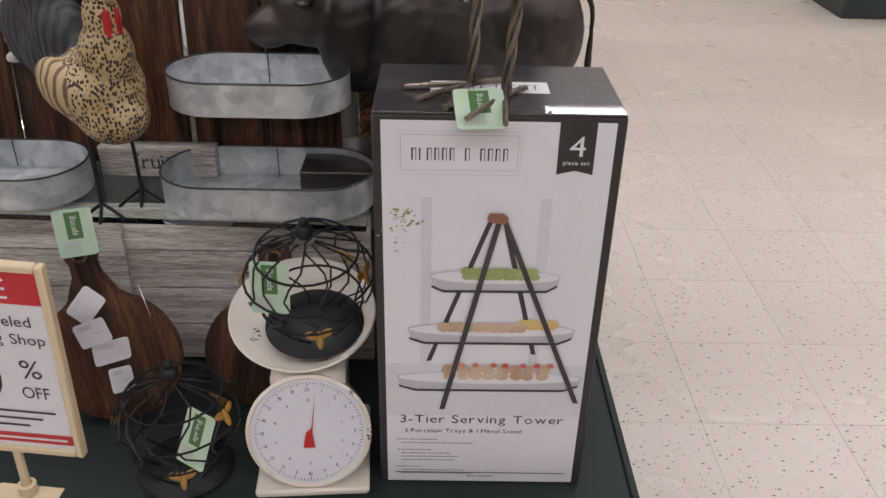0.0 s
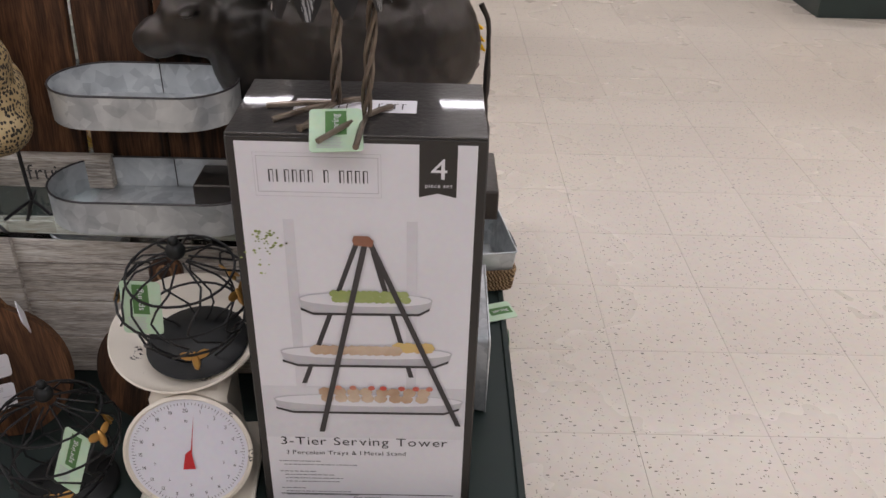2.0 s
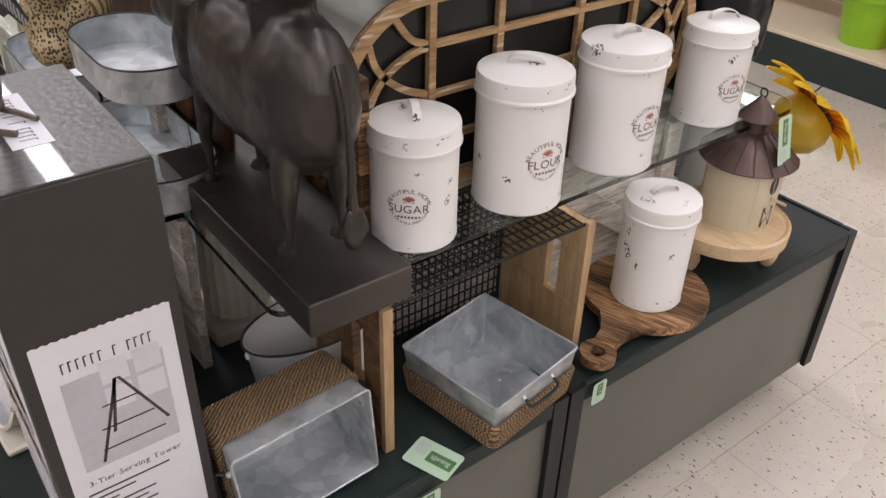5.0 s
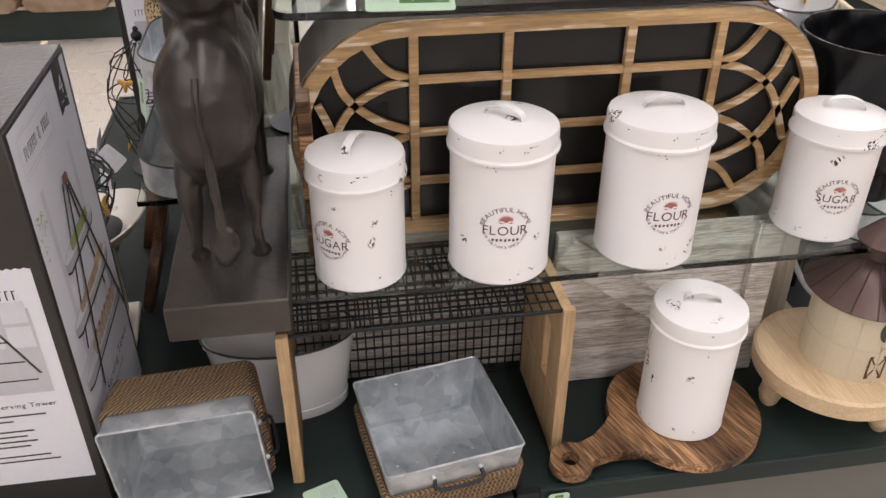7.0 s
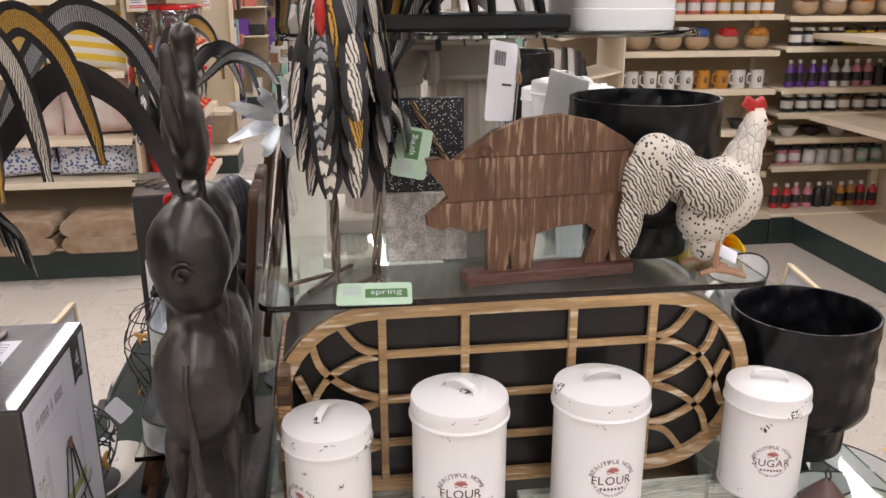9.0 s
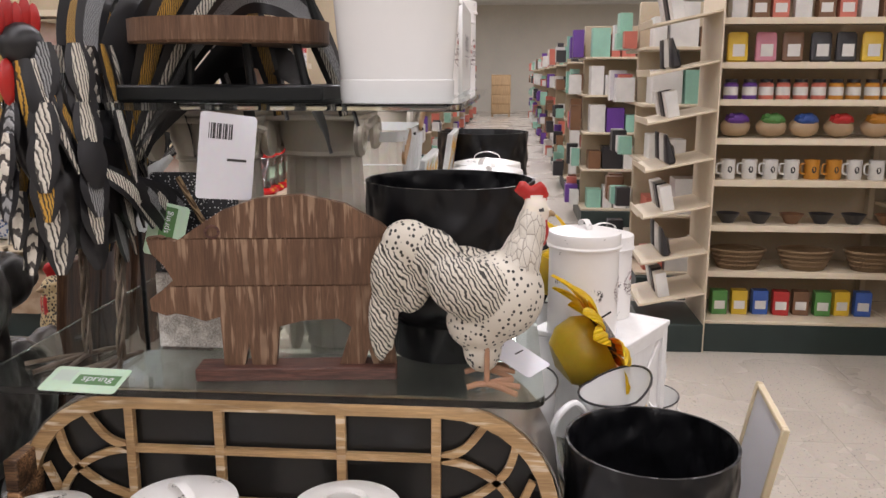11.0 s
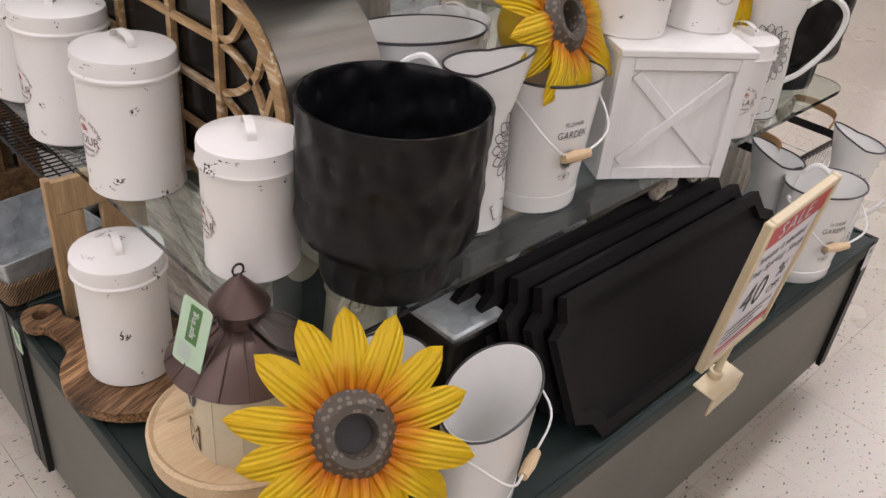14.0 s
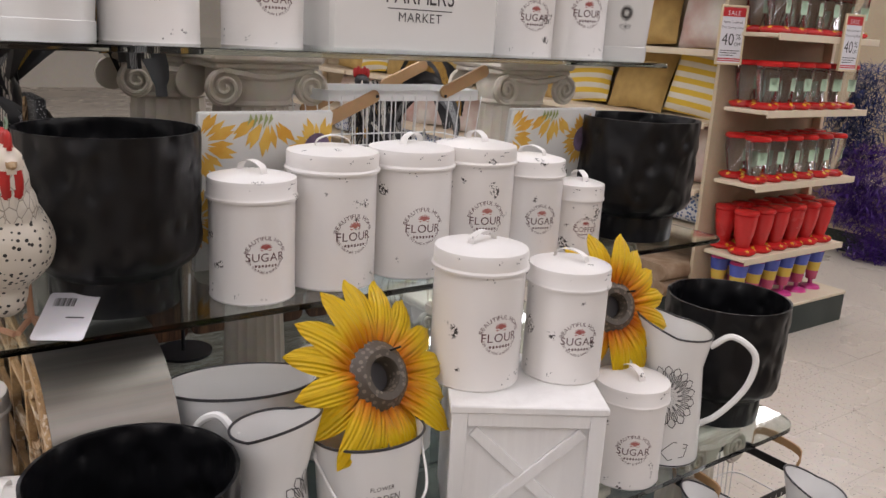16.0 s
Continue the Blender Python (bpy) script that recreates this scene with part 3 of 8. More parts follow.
def ionic_column(x, y, z0, z1, r, label, square=True):
    th = thing("plaster_column", (x, y, z0), label, "column", group="plaster columns that carry the shelves")
    h = z1 - z0 - 0.0005
    bm = bmesh.new()
    cap = min(0.09, h * 0.3)
    lathe(bm, [(0, 0.03), (r, 0.03), (r * 0.98, h * 0.4), (r * 0.9, h - cap), (0, h - cap)], 60, shape=lambda a, z: 1 - 0.06 * abs(math.sin(10 * a)))
    part("shaft", bm, PLASTER, th)
    bm = bmesh.new()
    box(bm, (-r * 1.25, -r * 1.25, 0), (r * 1.25, r * 1.25, 0.03), 0.005)
    part("base", bm, PLASTER, th)
    bm = bmesh.new()
    box(bm, (-r * 1.38, -r * 1.2, h - cap * 0.2), (r * 1.38, r * 1.2, h), 0.005)
    box(bm, (-r * 1.28, -r * 1.1, h - cap * 0.32), (r * 1.28, r * 1.1, h - cap * 0.2004), 0.004)
    lathe(bm, [(r * 0.9, h - cap), (r * 0.98, h - cap * 0.95), (r * 0.94, h - cap * 0.88), (r * 1.06, h - cap * 0.6), (r * 1.05, h - cap * 0.3)], 40, shape=lambda a, z: 1 + 0.025 * math.sin(20 * a))
    part("capital", bm, PLASTER, th)
    vr, vz = cap * 0.33, h - cap * 0.63
    for sy in (-1, 1):
        # a sagging band that rolls up into a scroll at either end
        bm = bmesh.new()
        line = [(-r * 1.1, h - cap * 0.34), (-r * 0.5, h - cap * 0.42), (0, h - cap * 0.46), (r * 0.5, h - cap * 0.42), (r * 1.1, h - cap * 0.34)]
        tube(bm, smooth_line([(u, sy * r * 1.06, z) for u, z in line], 4), cap * 0.07, 6)
        part("scroll_band", bm, PLASTER, th)
        for sx in (-1, 1):
            bm = bmesh.new()
            lathe(bm, [(0, 0), (vr * 0.96, 0), (vr, r * 0.1), (vr * 0.9, r * 0.17), (vr * 0.55, r * 0.1), (0, r * 0.13)], 22, pose(sx * r * 1.08, sy * r * 0.98, vz, -sy * 90, 0, 0))
            turns = [(sx * (r * 1.08 + vr * 0.9 * (1 - k / 30) * math.cos(math.pi / 2 - k * 0.45)), sy * r * 1.13, vz + vr * 0.9 * (1 - k / 30) * math.sin(math.pi / 2 - k * 0.45)) for k in range(28)]
            tube(bm, turns, vr * 0.13, 6)
            part("volute", bm, PLASTER, th)


for x, y in ((-0.05, 2.03), (-0.68, 2.08), (-0.2, 1.2), (-1.05, 1.2), (-1.08, 2.05)):
    ionic_column(x, y, PT, up1(x) - 0.0105, 0.055, "fluted plaster column that carries the lowest glass shelf")
for x, y in ((-0.36, 1.62), (-1.0, 1.4), (-1.05, 1.75)):
    ionic_column(x, y, up1(x) - 0.001, S2 - 0.009, 0.055, "aged plaster column under the middle glass shelf")
for x, y in ((-0.27, 1.455), (-0.362, 1.605), (-0.92, 1.62)):
    ionic_column(x, y, S2, S3 - 0.009, 0.07, "aged plaster column with scrolled capital under the top shelf")


# ---- white canisters ----
def canister_parts(word, R, H):
    th = thing("canister", (0, 0, 0), "white chipped enamel canister", "canister")
    hb = H * 0.83
    bm = bmesh.new()
    lathe(bm, [(0, 0), (R * 0.955, 0), (R * 0.985, 0.003), (R * 0.97, 0.006), (R * 0.97, hb), (R * 0.9, hb)], 56)
    part("body", bm, WHITE, th)
    bm = bmesh.new()
    lathe(bm, [(R * 0.985, hb - 0.008), (R * 1.035, hb - 0.0075), (R * 1.04, hb - 0.004), (R * 1.005, hb - 0.001), (R * 1.005, hb + 0.016), (R * 0.985, hb + 0.0205), (R * 0.93, hb + 0.0215), (R * 0.6, hb + 0.026), (0, hb + 0.029)], 56)
    lid = part("lid", bm, WHITE, th)
    bm = bmesh.new()
    path = smooth_line([(-0.027, 0, hb + 0.025), (-0.022, 0, hb + 0.037), (0, 0, hb + 0.043), (0.022, 0, hb + 0.037), (0.027, 0, hb + 0.025)], 5)
    half = 0.0055
    rows = [[bm.verts.new((p.x, s * half, p.z + d)) for s, d in ((-1, 0), (1, 0), (1, -0.0012), (-1, -0.0012))] for p in path]
    for p, q in zip(rows, rows[1:]):
        for k in range(4):
            bm.faces.new((p[k], p[(k + 1) % 4], q[(k + 1) % 4], q[k]))
    part("handle", bm, WHITE, lid)

    crnd = random.Random(int(R * 1e4))
    bm = bmesh.new()
    for j in range(24):
        a = crnd.uniform(0, 6.28)
        zc = crnd.choice((hb + 0.0155, hb + 0.0155, hb + 0.014, 0.008, 0.016, hb - 0.014)) + crnd.uniform(-0.003, 0.003)
        rr = (R * 1.006 if hb - 0.001 < zc < hb + 0.0162 else R * 0.972) + 0.0003
        if hb - 0.0085 < zc < hb - 0.0005:
            continue
        zc = min(zc, hb + 0.0155)
        for q in range(crnd.randint(1, 4)):
            a2, z2, s2 = a + crnd.gauss(0, 0.035), max(0.007, min(hb + 0.0155, zc + crnd.gauss(0, 0.0025))), crnd.uniform(0.0006, 0.0019)
            if hb - 0.009 < z2 < hb:
                continue
            poly(bm, [(a2 + s2 * crnd.uniform(0.5, 1.2) * math.cos(w) / R, z2 + 0.8 * s2 * crnd.uniform(0.4, 1) * math.sin(w)) for w in (0, 1.1, 2.2, 3.3, 4.4, 5.4)], lambda u, v: Vector((rr * math.cos(u), rr * math.sin(u), v)))
    part("enamel_wear", bm, INK, th, "dark chips in the enamel", flat=True)["kind"] = "stuff"

    def put(u, v):
        a = u / (R * 0.97)
        k = R * 0.97 + 0.0005
        return Vector((k * math.cos(a), k * math.sin(a), hb * 0.47 + v))
    s = 1.02 * R / 0.068
    bm = bmesh.new()
    write(bm, "BEAUTIFUL HOME", 0.0088 * s, arc_put(put, 0.027 * s, -0.002), 0.12)
    write(bm, "FOR THE PURE & SIMPLE LIVING", 0.0052 * s, arc_put(put, 0.0285 * s, 0.002, False), 0.1)
    write(bm, word, 0.018 * s, lambda u, v: put(u, v - 0.0075 * s), 0.12, 1.0)
    for k in range(-3, 4):
        flatbar(bm, (k - 0.3) * 0.005 * s, (k + 0.3) * 0.005 * s, (-0.0165 + 0.0006 * (k % 2)) * s, (-0.0145 + 0.0012 * (k % 2)) * s, put)
        poly(bm, [(k * 0.005 * s + 0.002 * math.cos(a) * s, -0.0135 * s + 0.0012 * math.sin(a) * s) for a in (0, 1.6, 3.1, 4.7)], put)
    part("printed_label", bm, MAROON, th, "dark maroon printed lettering", flat=True)
    bm = bmesh.new()
    for k in range(9):
        a = radians(10 + k * 20)
        for g in (-0.2, 0.0, 0.2):
            r0, r1, w = 0.0028 * s, (0.0098 - 4.5 * abs(g) * 0.002) * s, 0.00042 * s
            c0, s0, c1, s1 = math.cos(a), math.sin(a), math.cos(a + g), math.sin(a + g)
            poly(bm, [(r0 * c0 - w * s0, 0.0125 * s + r0 * s0 * 0.8 + w * c0), (r1 * c1 - w * s1, 0.0125 * s + r1 * s1 * 0.8 + w * c1), (r1 * c1 + w * s1, 0.0125 * s + r1 * s1 * 0.8 - w * c1), (r0 * c0 + w * s0, 0.0125 * s + r0 * s0 * 0.8 - w * c0)], put)
    poly(bm, [(0.0034 * s * math.cos(k * 0.63), 0.0125 * s + 0.0024 * s * math.sin(k * 0.63)) for k in range(10)], put)
    for sg in (-1, 1):
        poly(bm, [(sg * 0.002 * s, 0.0095 * s), (sg * 0.009 * s, 0.0105 * s), (sg * 0.0065 * s, 0.0085 * s)], put)
    part("printed_flower", bm, ROSE, th, "rose red printed emblem", flat=True)
    return th


CANS = {"FLOUR": (0.0675, 0.212), "SUGAR": (0.0605, 0.178), "COFFEE": (0.046, 0.125)}
CAN = {}


def canister(word, x, y, z, face, where, spin=40):
    label = f"white chipped enamel {word.lower()} canister with lid, {where}"
    if word not in CAN:
        CAN[word] = ob = canister_parts(word, *CANS[word])
        ob.matrix_basis = pose(x, y, z, 0, 0, face)
    else:
        ob = copy_thing(CAN[word], pose(x, y, z, 0, 0, face))
    if "board" in where:
        ob.matrix_basis = ob.matrix_basis @ Matrix.Diagonal((0.93, 0.93, 1, 1))
    tagged(ob, label, "canister", "white kitchen canisters")
    for o in ob.children:
        if o.name.startswith("lid"):
            o.matrix_basis = pose(0, 0, 0, 0, 0, spin)


low = "on the lowest glass shelf"
for w, x, y, f, sp in (("SUGAR", 0.118, 1.342, -42, 15), ("FLOUR", 0.123, 1.524, -7, 55), ("FLOUR", 0.12, 1.727, 0, 90), ("SUGAR", 0.1, 1.992, -14, 80), ("SUGAR", -0.79, 2.13, 55, 20)):
    canister(w, x, y, up1(x), f, low, sp)
mid = "on the middle glass shelf"
for w, x, y, f, sp in (("SUGAR", -0.245, 1.89, 85, 20), ("FLOUR", -0.376, 1.875, 93, 70), ("FLOUR", -0.513, 1.875, 78, -50), ("FLOUR", -0.642, 1.872, 74, 10), ("SUGAR", -0.765, 1.872, 74, 30), ("COFFEE", -0.858, 1.9, 70, 0)):
    canister(w, x, y, S2, f, mid, sp)
for w, x, y, f, sp in (("SUGAR", -0.42, 1.8, 80, 20), ("COFFEE", -0.535, 1.86, 70, 70)):
    canister(w, x, y, up1(x), f, "behind the planters", sp)
for w, x, y, f, sp in (("FLOUR", -0.15, 1.77, 80, 20), ("SUGAR", -0.31, 1.775, 85, 60), ("SUGAR", -0.8, 1.775, 75, 10), ("FLOUR", -0.925, 1.77, 75, 40)):
    canister(w, x, y, S3, f, "on the topmost glass shelf", sp)
canister("FLOUR", 0.192, 1.793, PT + 0.031, 180, "on a footed serving board", 75)


# ---- boxed serving tower set ----
def carton(x, y, turn, label):
    th = thing("boxed_serving_set", pose(x, y, PT, 0, 0, turn), label, "cardboard box", group="boxed serving towers")
    W, D, H = 0.274, 0.163, 0.542
    bm = bmesh.new()
    box(bm, (-W / 2, -D / 2, 0), (W / 2, D / 2, H - 0.003), 0.002)
    part("carton", bm, CARTON, th)
    bm = bmesh.new()
    box(bm, (-W / 2 + 0.001, -D / 2 + 0.0005, H - 0.0029), (W / 2 - 0.001, D / 2 - 0.001, H), 0.001)
    top = part("top_flap", bm, CARTONTOP, th, "charcoal top flap under clear tape")

    SIDE = [1]

    def face(k):
        s = SIDE[0]
        return lambda u, v: Vector((s * u, -s * (D / 2 + k), H + v))

    def print_on(name, fill, material, put, host, label=""):
        b = bmesh.new()
        fill(b, put)
        return part(name, b, material, host, label, flat=True)
    def leg(b, p, u0, v0, u1, v1, w=0.0034):
        poly(b, [(u0 - w, v0), (u0 + w, v0), (u1 + w, v1), (u1 - w, v1)], p)

    for SIDE[0] in (1, -1):
        f1, f2, f3, f4 = face(0.0004), face(0.0008), face(0.0012), face(0.0016)
        panel = print_on("front_print", lambda b, p: flatbar(b, -0.127, 0.126, -H + 0.003, -0.009, p), PAPER, f1, th, "white printed front with a picture of a serving tower")
        # soft picture: pale floor, window bars and a plant
        def backdrop(b, p):
            flatbar(b, -0.126, 0.125, -0.42, -0.335, p)
            for u in (-0.083, 0.052):
                flatbar(b, u, u + 0.012, -0.335, -0.1, p)
        print_on("picture_shade", backdrop, PAPERPALE, face(0.0008), panel)

        def plant(b, p):
            rnd = random.Random(4)
            for k in range(46):
                u, v, s = -0.105 + rnd.gauss(0, 0.011), -0.115 - abs(rnd.gauss(0, 0.022)), rnd.uniform(0.0012, 0.0028)
                poly(b, [(u - s, v), (u, v - s * 0.7), (u + s, v), (u, v + s * 0.7)], p)
        print_on("picture_plant", plant, GREENPRINT, f2, panel)

        def frame_lines(b, p):
            for x0, z0, x1, z1, t in ((-0.106, -0.067, 0.022, -0.025, 0.0006), (-0.109, -0.072, 0.025, -0.021, 0.0003)):
                for q in ((x0, x1, z0, z0 + t), (x0, x1, z1 - t, z1), (x0, x0 + t, z0, z1), (x1 - t, x1, z0, z1)):
                    flatbar(b, *q, p)
        print_on("logo_frame", frame_lines, PAPERGREY, f2, panel)

        def logo(b, p):
            for k, w in enumerate((5, 2, 6, 6, 5, 5, 0, 4, 0, 5, 5, 6, 6)):
                if w:
                    u = -0.094 + k * 0.0083
                    flatbar(b, u, u + 0.0016, -0.055, -0.0405, p)
                    if w > 3:
                        flatbar(b, u + 0.0045, u + 0.0052, -0.055, -0.0405, p)
                        flatbar(b, u, u + 0.0052, -0.0415, -0.0405, p)
        print_on("logo_bars", logo, INK, f2, panel)
        print_on("ribbon", lambda b, p: poly(b, [(0.065, -0.004), (0.065, -0.07), (0.085, -0.065), (0.105, -0.07), (0.105, -0.004)], p), CARTON, f2, panel)

        def piece_count(b, p):
            write(b, "4", 0.034, lambda u, v: p(u + 0.086, v - 0.048), wide=1.1)
            write(b, "piece set", 0.0072, lambda u, v: p(u + 0.086, v - 0.058), 0.14)
        print_on("ribbon_lettering", piece_count, PAPER, f3, panel)

        # trays, their food, and the stand of the pictured tower
        for cu, cv, w in ((0.005, -0.203, 0.077), (0.004, -0.28, 0.103), (0.005, -0.355, 0.118)):
            def tray(b, p):
                poly(b, [(cu + w * math.cos(a / 12 * math.pi), cv + 0.009 * math.sin(a / 12 * math.pi)) for a in range(13)] + [(cu - w * 0.97, cv - 0.012), (cu - w * 0.8, cv - 0.02), (cu + w * 0.8, cv - 0.02), (cu + w * 0.97, cv - 0.012)], p)
            print_on("pictured_tray", tray, PAPERGREY, face(0.0013), panel)
            print_on("pictured_tray_inside", lambda b, p: poly(b, [(cu + w * 0.985 * math.cos(a / 14 * math.pi), cv - 0.001 + 0.0095 * math.sin(a / 14 * math.pi)) for a in range(28)], p), PAPER, face(0.0015), panel)
            print_on("pictured_band", lambda b, p: [poly(b, [(cu + x0 * w, cv + z0), (cu + x0 * w, cv + z0 - 0.0035), (cu + x1 * w, cv + z1 - 0.0035), (cu + x1 * w, cv + z1)], p) for x0, z0, x1, z1 in ((-0.98, -0.013, -0.8, -0.02), (-0.8, -0.02, 0.8, -0.019), (0.8, -0.019, 0.96, -0.011))], INK, face(0.0017), panel)
        def dots(cu, cv, n, step, r, rows=1):
            def go(b, p):
                rnd = random.Random(n)
                for k in range(n):
                    u, v = cu + (k % (n // rows)) * step + rnd.uniform(-1, 1) * step * 0.2, cv + (k // (n // rows)) * r * 1.2
                    poly(b, [(u + r * math.cos(a), v + r * 0.85 * math.sin(a)) for a in (0, 0.9, 1.8, 2.7, 3.6, 4.5, 5.4)], lambda x, y: Vector((p(x, y).x, p(x, y).y + math.copysign(0.00002 * k, p(x, y).y), p(x, y).z)))
            return go
        print_on("pictured_grape_bunch", dots(-0.03, -0.203, 22, 0.008, 0.0062, 2), GREENPRINT, face(0.0021), panel)
        print_on("pictured_bread", dots(-0.055, -0.277, 10, 0.0105, 0.0092), CREAMPRINT, face(0.0021), panel)
        print_on("pictured_cheese", dots(0.045, -0.272, 4, 0.011, 0.0098), YELLOWPRINT, face(0.0021), panel)
        print_on("pictured_canape_row", dots(-0.045, -0.352, 16, 0.0165, 0.0085, 2), CREAMPRINT, face(0.0021), panel)
        print_on("pictured_tomato_row", dots(-0.03, -0.335, 7, 0.019, 0.0045), REDPRINT, face(0.0025), panel)

        def stand(b, p):
            leg(b, p, 0.006, -0.128, -0.055, -0.408)
            leg(b, p, 0.012, -0.128, 0.118, -0.395)
        def stand_back(b, p):
            leg(b, p, -0.004, -0.13, -0.073, -0.33, 0.003)
            leg(b, p, 0.015, -0.14, 0.058, -0.318, 0.003)
        print_on("pictured_stand_back", stand_back, INK, face(0.00105), panel)
        print_on("pictured_stand_front", stand, INK, face(0.0029), panel)
        print_on("pictured_handle", lambda b, p: poly(b, [(-0.008, -0.124), (-0.006, -0.118), (0.01, -0.118), (0.016, -0.124), (0.014, -0.132), (-0.006, -0.13)], p), TANPRINT, face(0.0033), panel)

        def words(b, p):
            write(b, "3-Tier Serving Tower", 0.0195, lambda u, v: p(u - 0.002, v - 0.433), 0.13, 1.12)
            write(b, "3 Porcelain Trays & 1 Metal Stand", 0.0098, lambda u, v: p(u - 0.026, v - 0.45), 0.13, 1.05)
            flatbar(b, -0.116, 0.116, -H + 0.0185, -H + 0.02, p)
            write(b, "Easy storage!", 0.006, lambda u, v: p(u, v - H + 0.0115), 0.12)
        print_on("front_lettering", words, INK, f2, panel)

        def small(b, p):
            sr = random.Random(8)
            for k, n in enumerate((0.05, 0.1, 0, 0.04, 0.07, 0.08, 0.075, 0, 0.03, 0.09, 0.1)):
                u = -0.114 + (0.006 if n > 0.055 else 0)
                while u < -0.114 + n:
                    w = sr.uniform(0.002, 0.008)
                    flatbar(b, u, u + w, -0.4632 - k * 0.0062, -0.4618 - k * 0.0062, p)
                    u += w + 0.0013
        print_on("small_print", small, SMALLPRINT, f2, panel)

    def side(k):
        return lambda u, v: Vector((W / 2 + k, u, H + v))
    lab = print_on("side_label", lambda b, p: poly(b, [(-0.068, -0.49), (-0.068, -0.163)] + [(-0.068 + 0.0045 * j, -0.163 + (0.002 if j % 2 else 0)) for j in range(1, 31)] + [(0.069, -0.163), (0.069, -0.49)], p), PAPER, side(0.0004), th, "white side label with a small picture")
    print_on("side_picture", lambda b, p: flatbar(b, -0.05, 0.053, -0.34, -0.215, p), PAPERGREY, side(0.0008), lab)
    def small_tower(b, p):
        for u0, v0, u1, v1 in ((0.001, -0.23, -0.03, -0.335), (0.004, -0.23, 0.045, -0.31), (0.0, -0.23, -0.012, -0.3)):
            leg(b, p, u0, v0, u1, v1, 0.0018)
        for u, v, w in ((0.002, -0.26, 0.02), (0.004, -0.29, 0.028), (0.006, -0.318, 0.034)):
            flatbar(b, u - w, u + w, v - 0.002, v, p)
    print_on("side_tower", small_tower, INK, side(0.0012), lab)
    for u in (-0.012, 0.022):
        for v in (-0.27, -0.235):
            print_on("pictured_pane", lambda b, p: flatbar(b, u, u + 0.028, v, v + 0.03, p), PAPERPALE, side(0.001), lab)
    def side_words(b, p):
        write(b, "3-Tier Serving Tower", 0.0105, lambda u, v: p(u, v - 0.362), 0.12)
        for k, w in enumerate((5, 2, 6, 6, 5, 5, 0, 4, 0, 5, 5, 6, 6)):
            if w:
                flatbar(b, -0.045 + k * 0.0072, -0.0435 + k * 0.0072, -0.203, -0.19, p)
                flatbar(b, -0.045 + k * 0.0072, -0.041 + k * 0.0072, -0.1915, -0.19, p)
        for k, n in enumerate((0.09, 0.05, 0.03, 0.07, 0.06, 0.07, 0.06, 0.02, 0.08, 0.09)):
            flatbar(b, -0.055, -0.055 + n, -0.3755 - k * 0.0085, -0.373 - k * 0.0085, p)
    print_on("side_lettering", side_words, INK, side(0.0008), lab)
    # printed label on the top and a crumpled strip of tape
    b = bmesh.new()
    for u0, u1, v0, v1 in ((-0.075, 0.06, -0.02, 0.018),):
        b.faces.new([b.verts.new((u, v, H + 0.0004)) for u, v in ((u0, v0), (u1, v0), (u1, v1), (u0, v1))])
    tl = part("top_label", b, PAPER, top, "white printed label")
    b = bmesh.new()
    for k in range(13):
        if k not in (6, 8):
            flatbar(b, -0.062 + k * 0.0088, -0.0605 + k * 0.0088, -0.01, 0.006, lambda u, v: Vector((u, v, H + 0.0008)))
            flatbar(b, -0.062 + k * 0.0088, -0.057 + k * 0.0088, 0.0045, 0.006, lambda u, v: Vector((u, v, H + 0.0008)))
    part("top_label_bars", b, INK, top, flat=True)
    return th


carton(0.066, 0.9055, 0, "charcoal boxed serving tower set with white printed front")
carton(-1.02, 0.95, 8, "second charcoal boxed serving tower set standing further along")


# ---- black planters ----
def planter_shape(r, h):
    bm = bmesh.new()
    rnd = random.Random(3)
    def dent(a, z):
        return 1 + (0.008 if z > h * 0.93 else 0.03) * noise.noise(Vector((math.cos(a) * 3.8, math.sin(a) * 3.8, z * 42)))
    prof = [(0, 0), (r * 0.72, 0), (r * 0.73, 0.004), (r * 0.735, h * 0.2), (r * 0.8, h * 0.235), (r * 0.93, h * 0.28), (r * 0.98, h * 0.34)]
    prof += [(r * (0.985 + 0.015 * k / 14), h * (0.34 + 0.64 * k / 14)) for k in range(1, 15)]
    prof += [(r * 1.0, h), (r * 0.965, h), (r * 0.95, h * 0.97)] + [(r * 0.95, h * (0.95 - 0.07 * k)) for k in range(1, 9)] + [(r * 0.7, h * 0.25), (0, h * 0.24)]
    return lathe(bm, prof, 72, shape=dent)


POT = None
for x, y, z, rz, tilt, where in ((-0.016, 2.11, up1(-0.016), 10, 0, "on the lowest glass shelf"), (-0.075, 1.838, S2, 130, 0, "on the middle glass shelf"), (-1.06, 1.85, S2, 220, 0, "on the middle glass shelf"), (-1.12, 2.06, up1(-1.12), 300, 0, "on the lowest glass shelf")):
    label = f"black hammered metal planter with narrow foot {where}"
    if POT is None:
        POT = solo("planter", planter_shape(0.113, 0.232), BLACKPOT, (x, y, z), label, "planter", rz, "black hammered planters")
    else:
        tagged(copy_thing(POT, pose(x, y, z, 0, 0, rz)), label)


# ---- oval window panel with wooden tracery ----
th = thing("oval_window_decor", (0.04, 1.628, S1), "long oval mock window with honey wooden tracery and metal sides", "wall decor")
HL, HR = 0.36, 0.151


def stadium(hl, r, n=16):
    return [(hl - r + r * math.cos(a), r * math.sin(a)) for a in [(-0.5 + k / n) * math.pi for k in range(n + 1)]] + [(-hl + r - r * math.cos(a), -r * math.sin(a)) for a in [(-0.5 + k / n) * math.pi for k in range(n + 1)]]


